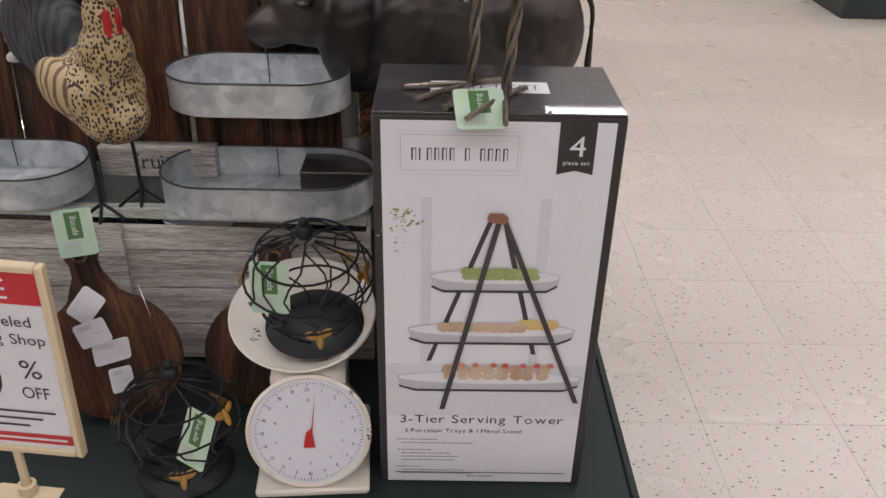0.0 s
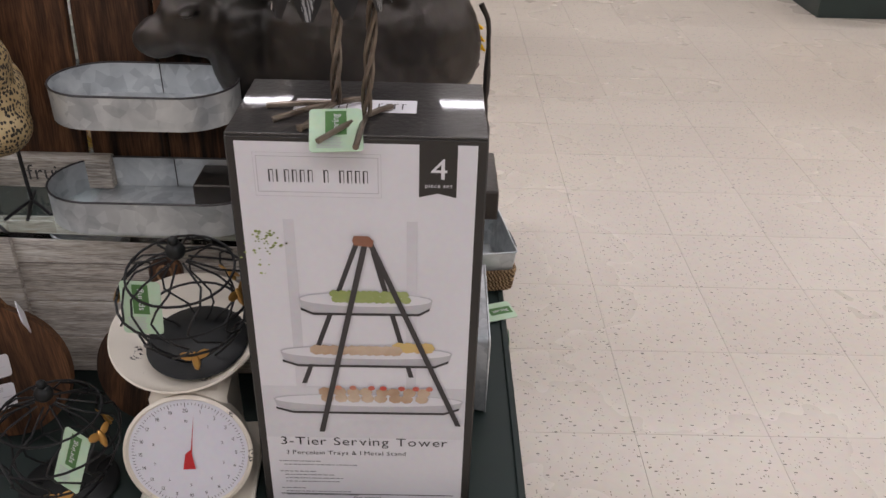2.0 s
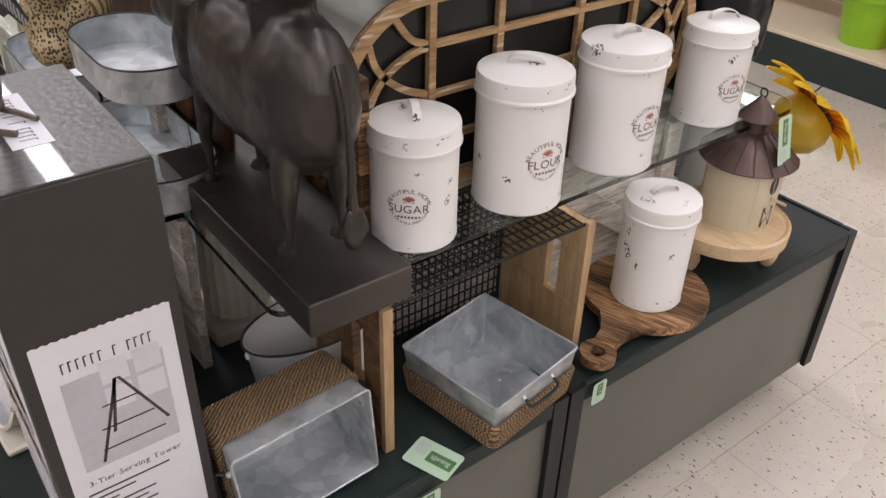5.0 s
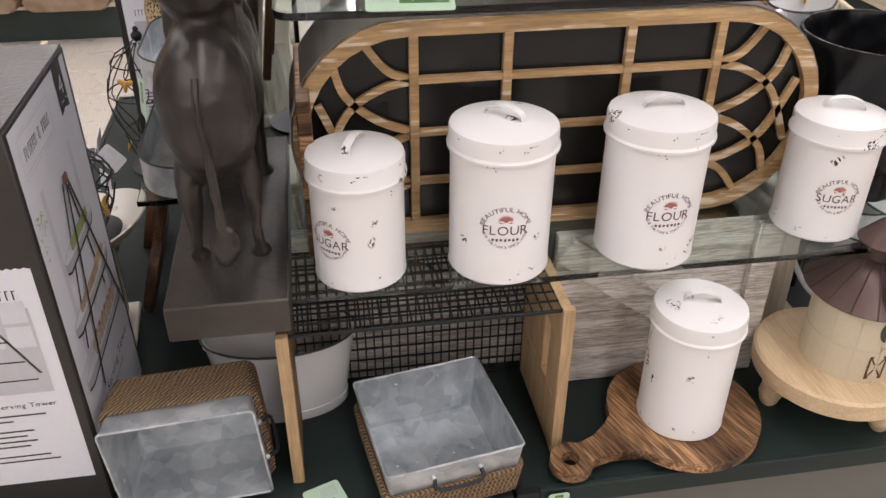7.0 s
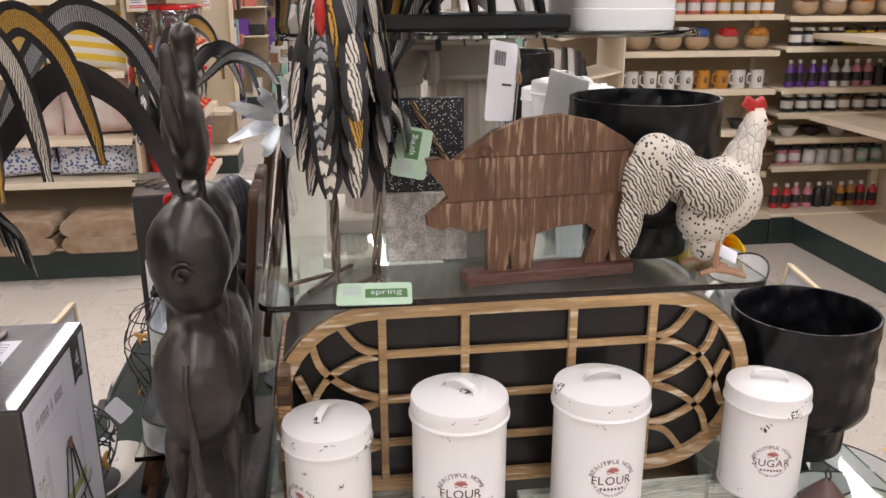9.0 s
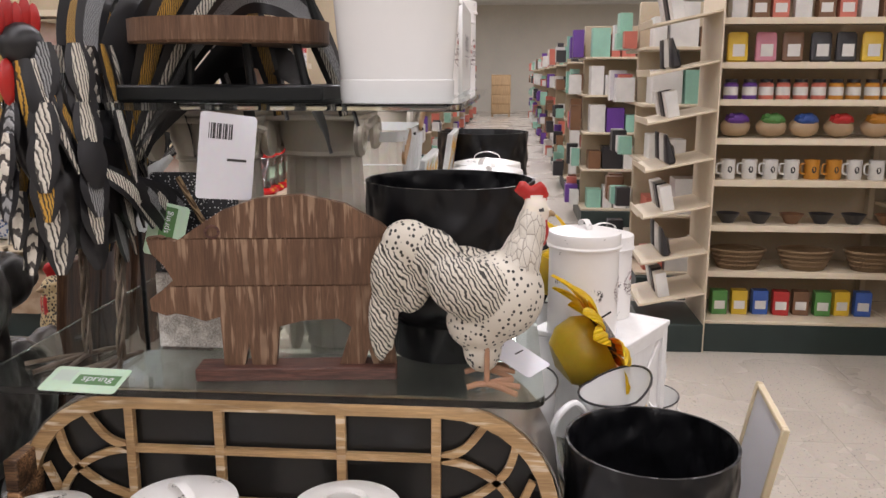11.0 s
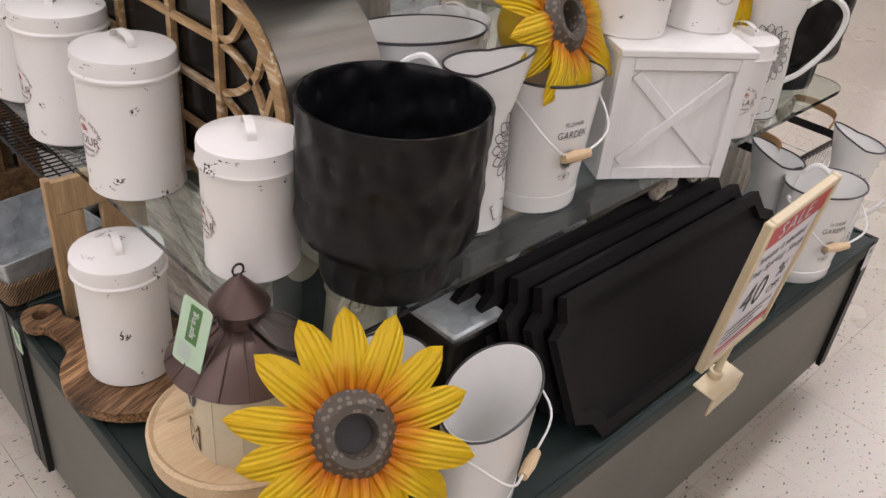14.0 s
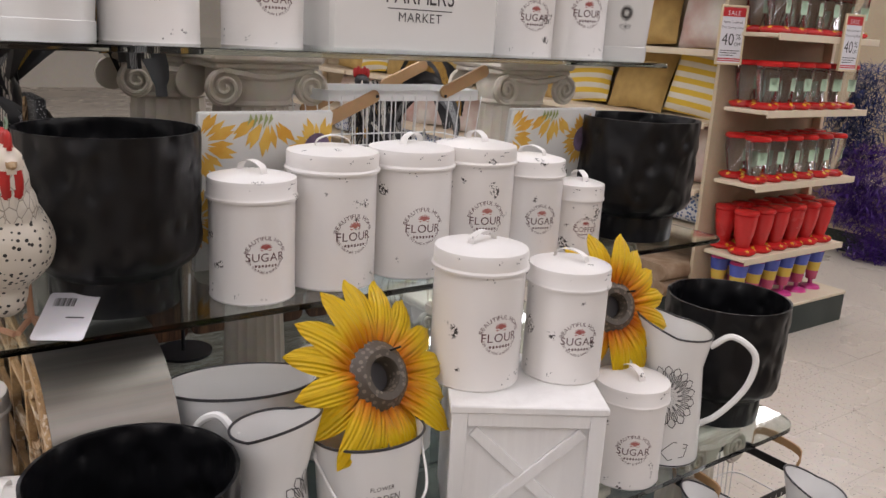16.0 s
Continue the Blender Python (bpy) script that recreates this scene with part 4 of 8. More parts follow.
UP = Matrix(((0, 0, 1, 0), (1, 0, 0, 0), (0, 1, 0, HR), (0, 0, 0, 1)))


def ring(bm, outer, inner, t, m):
    o0, o1 = [[bm.verts.new(m @ Vector((x, y, z))) for x, y in outer] for z in (0, t)]
    i0, i1 = [[bm.verts.new(m @ Vector((x, y, z))) for x, y in inner] for z in (0, t)]
    n = len(outer)
    for k in range(n):
        j = (k + 1) % n
        for f in ((o0[k], o0[j], o1[j], o1[k]), (i0[j], i0[k], i1[k], i1[j]), (o1[k], o1[j], i1[j], i1[k]), (o0[j], o0[k], i0[k], i0[j])):
            bm.faces.new(f)
    return bm


bm = ring(bmesh.new(), stadium(HL + 0.004, HR), stadium(HL + 0.002, HR - 0.002), -0.15, UP)
part("metal_band", bm, BRUSHED, th, "brushed bronze metal side band")
bm = prism(bmesh.new(), stadium(HL - 0.002, HR - 0.006), 0.003, UP @ pose(0, 0, -0.012))
part("dark_backing", bm, SMOKED, th, "dark glossy backing")
bm = ring(bmesh.new(), stadium(HL, HR - 0.002), stadium(HL - 0.02, HR - 0.021), 0.012, UP @ pose(0, 0, -0.006))
part("frame", bm, WINWOOD, th)
for u in (-0.203, -0.083, 0.078, 0.201):
    bm = box(bmesh.new(), (u - 0.006, -HR + 0.016, -0.006), (u + 0.006, HR - 0.016, 0.005), 0.001, UP)
    part("upright_bar", bm, WINWOOD, th)
for v in (-0.071, 0.0, 0.072):
    bm = box(bmesh.new(), (-0.2, v - 0.005, -0.006), (0.2, v + 0.005, 0.0035), 0.001, UP)
    part("cross_bar", bm, WINWOOD, th)
for s in (-1, 1):
    for pts in (((0.201, 0.072), (0.245, 0.062), (0.29, 0.03), (0.325, -0.045)), ((0.201, -0.072), (0.245, -0.062), (0.29, -0.03), (0.325, 0.045)), ((0.201, 0.0), (0.25, 0.02), (0.29, 0.055), (0.305, 0.1)), ((0.201, 0.0), (0.25, -0.02), (0.29, -0.055), (0.305, -0.1)), ((0.201, 0.072), (0.235, 0.085), (0.262, 0.118), (0.268, 0.13)), ((0.201, -0.072), (0.235, -0.085), (0.262, -0.118), (0.268, -0.13))):
        bm = bmesh.new()
        line = smooth_line([(s * u, v, 0) for u, v in pts], 5)
        edge = []
        for k, p in enumerate(line):
            d = (line[min(k + 1, len(line) - 1)] - line[max(k - 1, 0)]).normalized()
            edge.append((Vector((p.x - d.y * 0.0048, p.y + d.x * 0.0048, 0)), Vector((p.x + d.y * 0.0048, p.y - d.x * 0.0048, 0))))
        rows = [[bm.verts.new(UP @ Vector((q.x, q.y, z))) for q, z in ((a, -0.005), (b_, -0.005), (b_, 0.002), (a, 0.002))] for a, b_ in edge]
        for p, q in zip(rows, rows[1:]):
            for k in range(4):
                bm.faces.new((p[k], p[(k + 1) % 4], q[(k + 1) % 4], q[k]))
        part("tracery_arc", bm, WINWOOD, th)


# ---- statues: one plain mesh each ----
def sculpt(name, blobs, mats, at, label, category, voxel=0.004, turn=0.0, rods=(), group=""):
    """Merges ellipsoids (centre, radii, turn, material) into one skin; rods stay as tubes."""
    src = bmesh.new()
    for c, r, rot, _ in blobs:
        blob(src, (0, 0, 0), r, Matrix.Translation(c) @ Euler([radians(a) for a in rot]).to_matrix().to_4x4(), 3)
    me = bpy.data.meshes.new(name)
    src.to_mesh(me)
    src.free()
    tmp = new(name, me)
    md = tmp.modifiers.new("merge", "REMESH")
    md.mode, md.voxel_size = "VOXEL", voxel
    sm = tmp.modifiers.new("soft", "SMOOTH")
    sm.factor, sm.iterations = 0.6, 7
    got = bpy.data.meshes.new_from_object(tmp.evaluated_get(bpy.context.evaluated_depsgraph_get()))
    bpy.data.objects.remove(tmp)
    bm = bmesh.new()
    bm.from_mesh(got)
    inv = [(Matrix.Translation(c) @ Euler([radians(a) for a in rot]).to_matrix().to_4x4()).inverted() for c, r, rot, _ in blobs]
    for f in bm.faces:
        p = f.calc_center_median()
        best = min(range(len(blobs)), key=lambda k: Vector([a / b_ for a, b_ in zip(inv[k] @ p, blobs[k][1])]).length)
        f.material_index = blobs[best][3]
    for pts, r, k in rods:
        before = len(bm.faces)
        tube(bm, pts, r, 8)
        bm.faces.ensure_lookup_table()
        for f in bm.faces[before:]:
            f.material_index = k
    ob = solo(name, bm, mats, at, label, category, turn, group)
    return ob


def toes(x, y, z, length, r, head=0.0, back=True):
    """Claws that spread on the support round (x, y)."""
    out = []
    for a in (-32, 0, 32) + ((180,) if back else ()):
        k = length * (0.6 if a == 180 else 1)
        out.append([(x, y, z + r * 2.2), (x + k * 0.5 * math.cos(radians(a + head)), y + k * 0.5 * math.sin(radians(a + head)), z + r * 2.0), (x + k * math.cos(radians(a + head)), y + k * math.sin(radians(a + head)), z + r)])
    return out


SPOT = spotted("cream_black_spots", (0.63, 0.575, 0.485), (0.02, 0.018, 0.016), 145, 0.27)
FEATHER = wavy("cream_black_feather_lines", (0.66, 0.6, 0.51), (0.04, 0.035, 0.03), 66, 8, 0.36, (0.5, 0.6, 0.3))
NECK = scaled("cream_neck_feathers", (0.66, 0.61, 0.53), (0.3, 0.26, 0.21), 120.0, (1, 1, 0.5))
RED = plain("red_comb_paint", (0.42, 0.018, 0.014), (0.33, 0.012, 0.012), rough=0.35)
FACE = plain("cream_face_paint", (0.74, 0.66, 0.55), rough=0.5)
BEAK = plain("horn_beak", (0.36, 0.24, 0.12), rough=0.5)
FOOT = plain("terracotta_feet", (0.32, 0.16, 0.09), (0.4, 0.22, 0.13), rough=0.6)
# local x is the way the bird looks
rods = [([(0.012, s * 0.022, 0.075), (0.012, s * 0.024, 0.006)], 0.0036, 6) for s in (-1, 1)]
for s in (-1, 1):
    rods += [(p, 0.0034, 6) for p in toes(0.012, s * 0.024, 0, 0.042, 0.0034)]
sculpt("ceramic_rooster", [((c[0], c[1], c[2] - 0.016), r, rot, k) for c, r, rot, k in [
    ((-0.126, 0, 0.082), (0.014, 0.011, 0.042), (0, -4, 0), 1),
    ((0.028, 0, 0.115), (0.06, 0.05, 0.05), (0, -12, 0), 0), ((0.005, 0, 0.088), (0.045, 0.038, 0.034), (0, 0, 0), 0), ((0.008, 0, 0.058), (0.026, 0.024, 0.03), (0, 0, 0), 0), ((0.079, 0.0125, 0.211), (0.0032, 0.003, 0.0032), (0, 0, 0), 7), ((0.079, -0.0125, 0.211), (0.0032, 0.003, 0.0032), (0, 0, 0), 7),
    ((-0.008, 0.03, 0.13), (0.058, 0.026, 0.034), (0, 12, 0), 1), ((-0.008, -0.03, 0.13), (0.058, 0.026, 0.034), (0, 12, 0), 1),
    ((0.055, 0, 0.155), (0.026, 0.03, 0.04), (0, 18, 0), 2), ((0.066, 0, 0.185), (0.02, 0.021, 0.034), (0, 10, 0), 2),
    ((0.073, 0, 0.208), (0.017, 0.015, 0.016), (0, 0, 0), 3), ((0.092, 0, 0.206), (0.01, 0.005, 0.004), (0, 15, 0), 5),
    ((0.068, 0, 0.228), (0.024, 0.005, 0.008), (0, 5, 0), 4), ((0.056, 0, 0.233), (0.009, 0.005, 0.009), (0, 0, 0), 4), ((0.078, 0, 0.233), (0.009, 0.005, 0.008), (0, 0, 0), 4),
    ((0.083, 0.006, 0.187), (0.007, 0.005, 0.017), (0, 0, 0), 4), ((0.083, -0.006, 0.187), (0.007, 0.005, 0.017), (0, 0, 0), 4),
    ((-0.055, 0, 0.155), (0.04, 0.024, 0.034), (0, 35, 0), 1), ((-0.085, 0, 0.172), (0.037, 0.02, 0.028), (0, 10, 0), 0),
    ((-0.108, 0, 0.145), (0.028, 0.019, 0.042), (0, 14, 0), 1), ((-0.116, 0, 0.1), (0.015, 0.012, 0.04), (0, -6, 0), 1), ((-0.08, 0, 0.13), (0.024, 0.014, 0.036), (0, 20, 0), 1), ((-0.112, 0, 0.072), (0.006, 0.006, 0.02), (0, -6, 0), 0),

]], [SPOT, FEATHER, NECK, FACE, RED, BEAK, FOOT, INK], pose(0.066, 1.88, S2, 0, 0, 96) @ Matrix.Diagonal((0.93, 1.1, 1.1, 1)), "white ceramic rooster with black spots and red comb", "rooster figurine", 0.0032, 84, rods)

HENBODY = spotted("golden_hen_spots", (0.4, 0.29, 0.14), (0.02, 0.016, 0.012), 240, 0.42, (1, 1, 0.7), (0.55, 0.43, 0.24))
HENTAIL = wavy("slate_tail_feathers", (0.05, 0.05, 0.055), (0.022, 0.022, 0.026), 24, 3, 0.5)
HENTIP = plain("white_feather_tips", (0.7, 0.68, 0.63), rough=0.5)
HENWING = wavy("tan_wing_feathers", (0.5, 0.38, 0.2), (0.14, 0.09, 0.05), 22, 4, 0.35)
rods = [([(0.0, s * 0.03, 0.11), (0.0, s * 0.032, 0.005)], 0.0028, 4) for s in (-1, 1)]
for s in (-1, 1):
    rods += [(p, 0.0025, 4) for p in toes(0, s * 0.032, 0, 0.055, 0.0025, -35)]
hb_ = [((0, 0, 0.165), (0.062, 0.058, 0.058), (0, -20, 0), 0), ((0.02, 0, 0.135), (0.05, 0.047, 0.042), (0, 0, 0), 0), ((0.03, 0, 0.215), (0.036, 0.036, 0.05), (0, 14, 0), 0), ((0.036, 0, 0.265), (0.024, 0.024, 0.036), (0, 6, 0), 0), ((0.04, 0, 0.296), (0.019, 0.019, 0.018), (0, 0, 0), 0),
       ((0.062, 0, 0.292), (0.012, 0.006, 0.005), (0, 12, 0), 5), ((0.034, 0, 0.328), (0.022, 0.006, 0.016), (0, 0, 0), 1), ((0.056, 0.007, 0.262), (0.008, 0.006, 0.02), (0, 0, 0), 1), ((0.056, -0.007, 0.262), (0.008, 0.006, 0.02), (0, 0, 0), 1),
       ((-0.02, 0.045, 0.175), (0.045, 0.02, 0.036), (0, 25, 0), 6), ((-0.02, -0.045, 0.175), (0.045, 0.02, 0.036), (0, 25, 0), 6), ((-0.07, 0, 0.225), (0.05, 0.036, 0.065), (0, -35, 0), 2), ((-0.105, 0, 0.275), (0.055, 0.032, 0.075), (0, -30, 0), 2), ((-0.13, 0, 0.25), (0.04, 0.026, 0.07), (0, -40, 0), 2), ((-0.12, 0, 0.195), (0.055, 0.03, 0.05), (0, -20, 0), 2), ((-0.165, 0, 0.21), (0.05, 0.028, 0.06), (0, -25, 0), 2)]
for k in range(6):
    hb_.append(((-0.212 + 0.009 * k, 0.0, 0.165 + 0.03 * k), (0.012, 0.02, 0.01), (0, -20, 0), 3))
sculpt("painted_hen", hb_, [HENBODY, RED, HENTAIL, HENTIP, WIRE, BEAK, HENWING], pose(-0.462, 1.085, up1(-0.46), 0, 0, -38) @ Matrix.Scale(1.03, 4), "golden painted hen with black spots and slate tail", "hen figurine", 0.004, -38, rods)

# stack of farm animals in dark metal
st = [((-0.15, 0, 0.232), (0.14, 0.058, 0.098), (0, 0, 0), 0), ((-0.03, 0, 0.245), (0.085, 0.056, 0.092), (0, 0, 0), 0), ((-0.06, 0, 0.21), (0.1, 0.05, 0.07), (0, 0, 0), 0), ((-0.27, 0, 0.23), (0.06, 0.05, 0.085), (0, 0, 0), 0), ((-0.345, 0, 0.265), (0.05, 0.034, 0.05), (0, 20, 0), 0), ((-0.395, 0, 0.245), (0.045, 0.028, 0.03), (0, -15, 0), 0), ((-0.34, 0.045, 0.29), (0.014, 0.024, 0.008), (0, 0, 0), 0), ((-0.34, -0.045, 0.29), (0.014, 0.024, 0.008), (0, 0, 0), 0),
      ((-0.14, 0, 0.4), (0.1, 0.052, 0.08), (0, 0, 0), 0), ((-0.05, 0, 0.405), (0.062, 0.05, 0.08), (0, 0, 0), 0), ((-0.25, 0, 0.41), (0.05, 0.036, 0.045), (0, 0, 0), 0), ((-0.3, 0, 0.405), (0.03, 0.02, 0.02), (0, 0, 0), 0),
      ((-0.1, 0, 0.55), (0.05, 0.03, 0.06), (0, -20, 0), 0), ((-0.135, 0, 0.61), (0.02, 0.018, 0.06), (0, -10, 0), 0), ((-0.145, 0, 0.665), (0.022, 0.016, 0.02), (0, 0, 0), 0), ((-0.05, 0, 0.6), (0.015, 0.012, 0.075), (0, 25, 0), 0), ((-0.025, 0, 0.575), (0.011, 0.01, 0.065), (0, 35, 0), 0)]
for x in (-0.02, -0.24):
    for s in (-1, 1):
        st += [((x, s * 0.036, 0.14), (0.018, 0.013, 0.06), (0, 4, 0), 0), ((x + 0.004, s * 0.037, 0.085), (0.008, 0.008, 0.055), (0, 0, 0), 0), ((x - 0.004, s * 0.037, 0.045), (0.017, 0.014, 0.014), (0, 0, 0), 0)]
for x in (-0.06, -0.19):
    for s in (-1, 1):
        st.append(((x, s * 0.03, 0.325), (0.013, 0.012, 0.04), (0, 0, 0), 0))
for s in (-1, 1):
    st.append(((-0.1, s * 0.015, 0.49), (0.006, 0.006, 0.04), (0, 0, 0), 0))
tail = smooth_line([(0.05, 0, 0.3), (0.062, 0.0, 0.27), (0.064, 0.004, 0.2), (0.062, 0.006, 0.12)], 6)
curl = [(0.014, 0.016 * math.cos(k * 0.6) * (1 - k / 26), 0.4 + 0.016 * math.sin(k * 0.6) * (1 - k / 26)) for k in range(20)]
th = sculpt("stacked_animals_statue", st + [((0.062, 0.006, 0.11), (0.008, 0.016, 0.03), (0, 0, 0), 0)], [PEWTER], (0.156, 1.182, S1 + 0.001), "dark pewter statue of stacked farm animals on a block base", "statue", 0.005, 0, [(tail, 0.0045, 0), (curl, 0.003, 0)])
bm = bmesh.new()
bm.from_mesh(th.data)
bm.normal_update()
for v in bm.verts:
    v.co += v.normal * (0.005 * noise.noise(v.co * 14) + 0.0016 * noise.noise(v.co * 60))
box(bm, (-0.36, -0.07, 0), (0.086, 0.07, 0.047), 0.002)
bm.to_mesh(th.data)
bm.free()

# pig board on its stand
pig = [(-0.148, 0.09), (-0.147, 0.075), (-0.13, 0.068), (-0.118, 0.071), (-0.1, 0.066), (-0.085, 0.06), (-0.068, 0.066), (-0.066, 0.0), (-0.042, 0.0), (-0.036, 0.03), (-0.033, 0.0), (-0.005, 0.0), (0.0, 0.052), (0.03, 0.06), (0.07, 0.062), (0.085, 0.05), (0.07, 0.0), (0.1, 0.0), (0.105, 0.02), (0.11, 0.0), (0.138, 0.0), (0.132, 0.05), (0.135, 0.1), (0.146, 0.125), (0.14, 0.135), (0.148, 0.16), (0.158, 0.166), (0.155, 0.178), (0.138, 0.172), (0.12, 0.188), (0.08, 0.213), (0.03, 0.225), (-0.02, 0.22), (-0.06, 0.205), (-0.095, 0.18), (-0.115, 0.165), (-0.135, 0.172), (-0.148, 0.17), (-0.143, 0.15), (-0.13, 0.135), (-0.12, 0.115), (-0.135, 0.1)]
th = thing("wooden_pig_sign", pose(0.063, 1.638, S2, 0, 0, 6.5) @ Matrix.Diagonal((1, 1.04, 0.94, 1)), "weathered brown wooden pig cut-out on a red-brown stand", "wooden sign")
YZ = Matrix(((0, 0, 1, -0.007), (1, 0, 0, 0), (0, 1, 0, 0.018), (0, 0, 0, 1)))


for lo, hi in ((-1, 0.1065), (0.1075, 0.1685), (0.1695, 1)):
    bm = prism(bmesh.new(), pig, 0.014, YZ)
    bm.normal_update()
    bmesh.ops.triangulate(bm, faces=[f for f in bm.faces if len(f.verts) > 4])
    for z, up in ((lo, 1), (hi, -1)):
        if abs(z) < 1:
            bmesh.ops.bisect_plane(bm, geom=list(bm.verts) + list(bm.edges) + list(bm.faces), plane_co=(0, 0, z + 0.018), plane_no=(0, 0, up), clear_inner=True)
    part("plank", bm, PIGWOOD, th, flat=True)
bm = box(bmesh.new(), (-0.02, -0.098, 0), (0.02, 0.138, 0.018), 0.002)
part("stand", bm, PIGBASE, th, "red-brown base board")
bm = lathe(bmesh.new(), [(0.006, -0.001), (0.009, 0.0), (0.009, 0.0015), (0.006, 0.002)], 20, pose(0.007, -0.072, 0.196, 0, 90, 0))
part("grommet", bm, PIGBASE, th, "dark round eyelet")


# ---- tags ----
def tag(x, y, z, rx, ry, rz, label="mint green shop tag with dark band", w=0.052, h=0.075, white=False):
    """A price card that hangs or lies; its own z is its face."""
    th = thing("price_tag", pose(x, y, z, rx, ry, rz), label, "price tag", group="price tags")
    bm = prism(bmesh.new(), rounded(-w / 2, -h / 2, w / 2, h / 2, 0.005, 3), 0.0008)
    part("card", bm, PAPER if white else TAGGREEN, th)
    bm = bmesh.new()
    if white:
        for k in range(12):
            flatbar(bm, -w * 0.35 + k * w * 0.035, -w * 0.35 + k * w * 0.035 + w * (0.012 + 0.01 * (k % 3)), h * 0.2, h * 0.38, lambda u, v: Vector((u, v, 0.0011)))
        flatbar(bm, 0, w * 0.35, -h * 0.05, -h * 0.02, lambda u, v: Vector((u, v, 0.0011)))
        part("barcode", bm, INK, th, flat=True)
        return th
    flatbar(bm, -w * 0.2, w * 0.2, -h * 0.12, h * 0.44, lambda u, v: Vector((u, v, 0.0011)))
    part("green_band", bm, TAGDARK, th, flat=True)
    bm = bmesh.new()
    write(bm, "spring", h * 0.17, lambda u, v: Vector((-v + w * 0.05, u + h * 0.16, 0.0014)), 0.09)
    part("lettering", bm, PAPER, th, flat=True)
    bm = bmesh.new()
    for k in range(7):
        flatbar(bm, -w * 0.36, w * (0.1 - 0.02 * (k % 3)), -h * (0.2 + 0.035 * k), -h * (0.185 + 0.035 * k), lambda u, v: Vector((u, v, 0.0011)))
    part("small_print", bm, PAPERGREY, th, flat=True)
    return th


# ---- wire-topped pine crate with its bins ----
CX, CY = 0.115, 1.418
th = thing("wire_crate", (CX, CY, PT), "upturned crate with pine ends and black wire mesh", "crate")
for s in (-1, 1):
    y0, y1 = (0.176, 0.19) if s > 0 else (-0.19, -0.176)
    XZ = Matrix(((1, 0, 0, 0), (0, 0, 1, y0), (0, 1, 0, 0), (0, 0, 0, 1)))
    for a, b_ in (((-0.09, 0, 0), (0.09, 0.095, 0.014)), ((-0.09, 0.195, 0), (0.09, 0.25, 0.014)), ((-0.09, 0.096, 0), (0.018, 0.194, 0.014)), ((0.046, 0.096, 0), (0.09, 0.194, 0.014))):
        part("end_plank", box(bmesh.new(), a, b_, 0.0008, XZ), CRATEWOOD if s < 0 else PINE, th)
    bm = box(bmesh.new(), (0.088, y0 - 0.001, 0), (0.098, y1 + 0.001, 0.255), 0.001)
    part("edge_batten", bm, PINE, th)
bm = bmesh.new()
for k in range(28):
    y = -0.176 + 0.352 * k / 27
    tube(bm, [(-0.088, y, 0.004), (-0.088, y, 0.248), (0.088, y, 0.248)], 0.0016, 4)
for k in range(12):
    tube(bm, [(-0.087, -0.176, 0.01 + k * 0.0215), (-0.087, 0.176, 0.01 + k * 0.0215)], 0.0016, 4)
for k in range(9):
    tube(bm, [(-0.08 + k * 0.021, -0.176, 0.2495), (-0.08 + k * 0.021, 0.176, 0.2495)], 0.0016, 4)
part("wire_mesh", bm, WIRE, th, "black wire mesh top and back")
bm = bmesh.new()
for z, x in ((0.25, 0.09), (0.25, -0.09), (0.004, -0.09)):
    part("wire_rim", tube(bmesh.new(), [(x, -0.177, z), (x, 0.177, z)], 0.0028, 6), WIRE, th)
bm = tube(bmesh.new(), [(-0.082, 0.04 * math.cos(a / 10 * math.pi), 0.19 + 0.035 * math.sin(a / 10 * math.pi)) for a in range(11)], 0.0022, 6)
part("wire_handle", bm, WIRE, th)


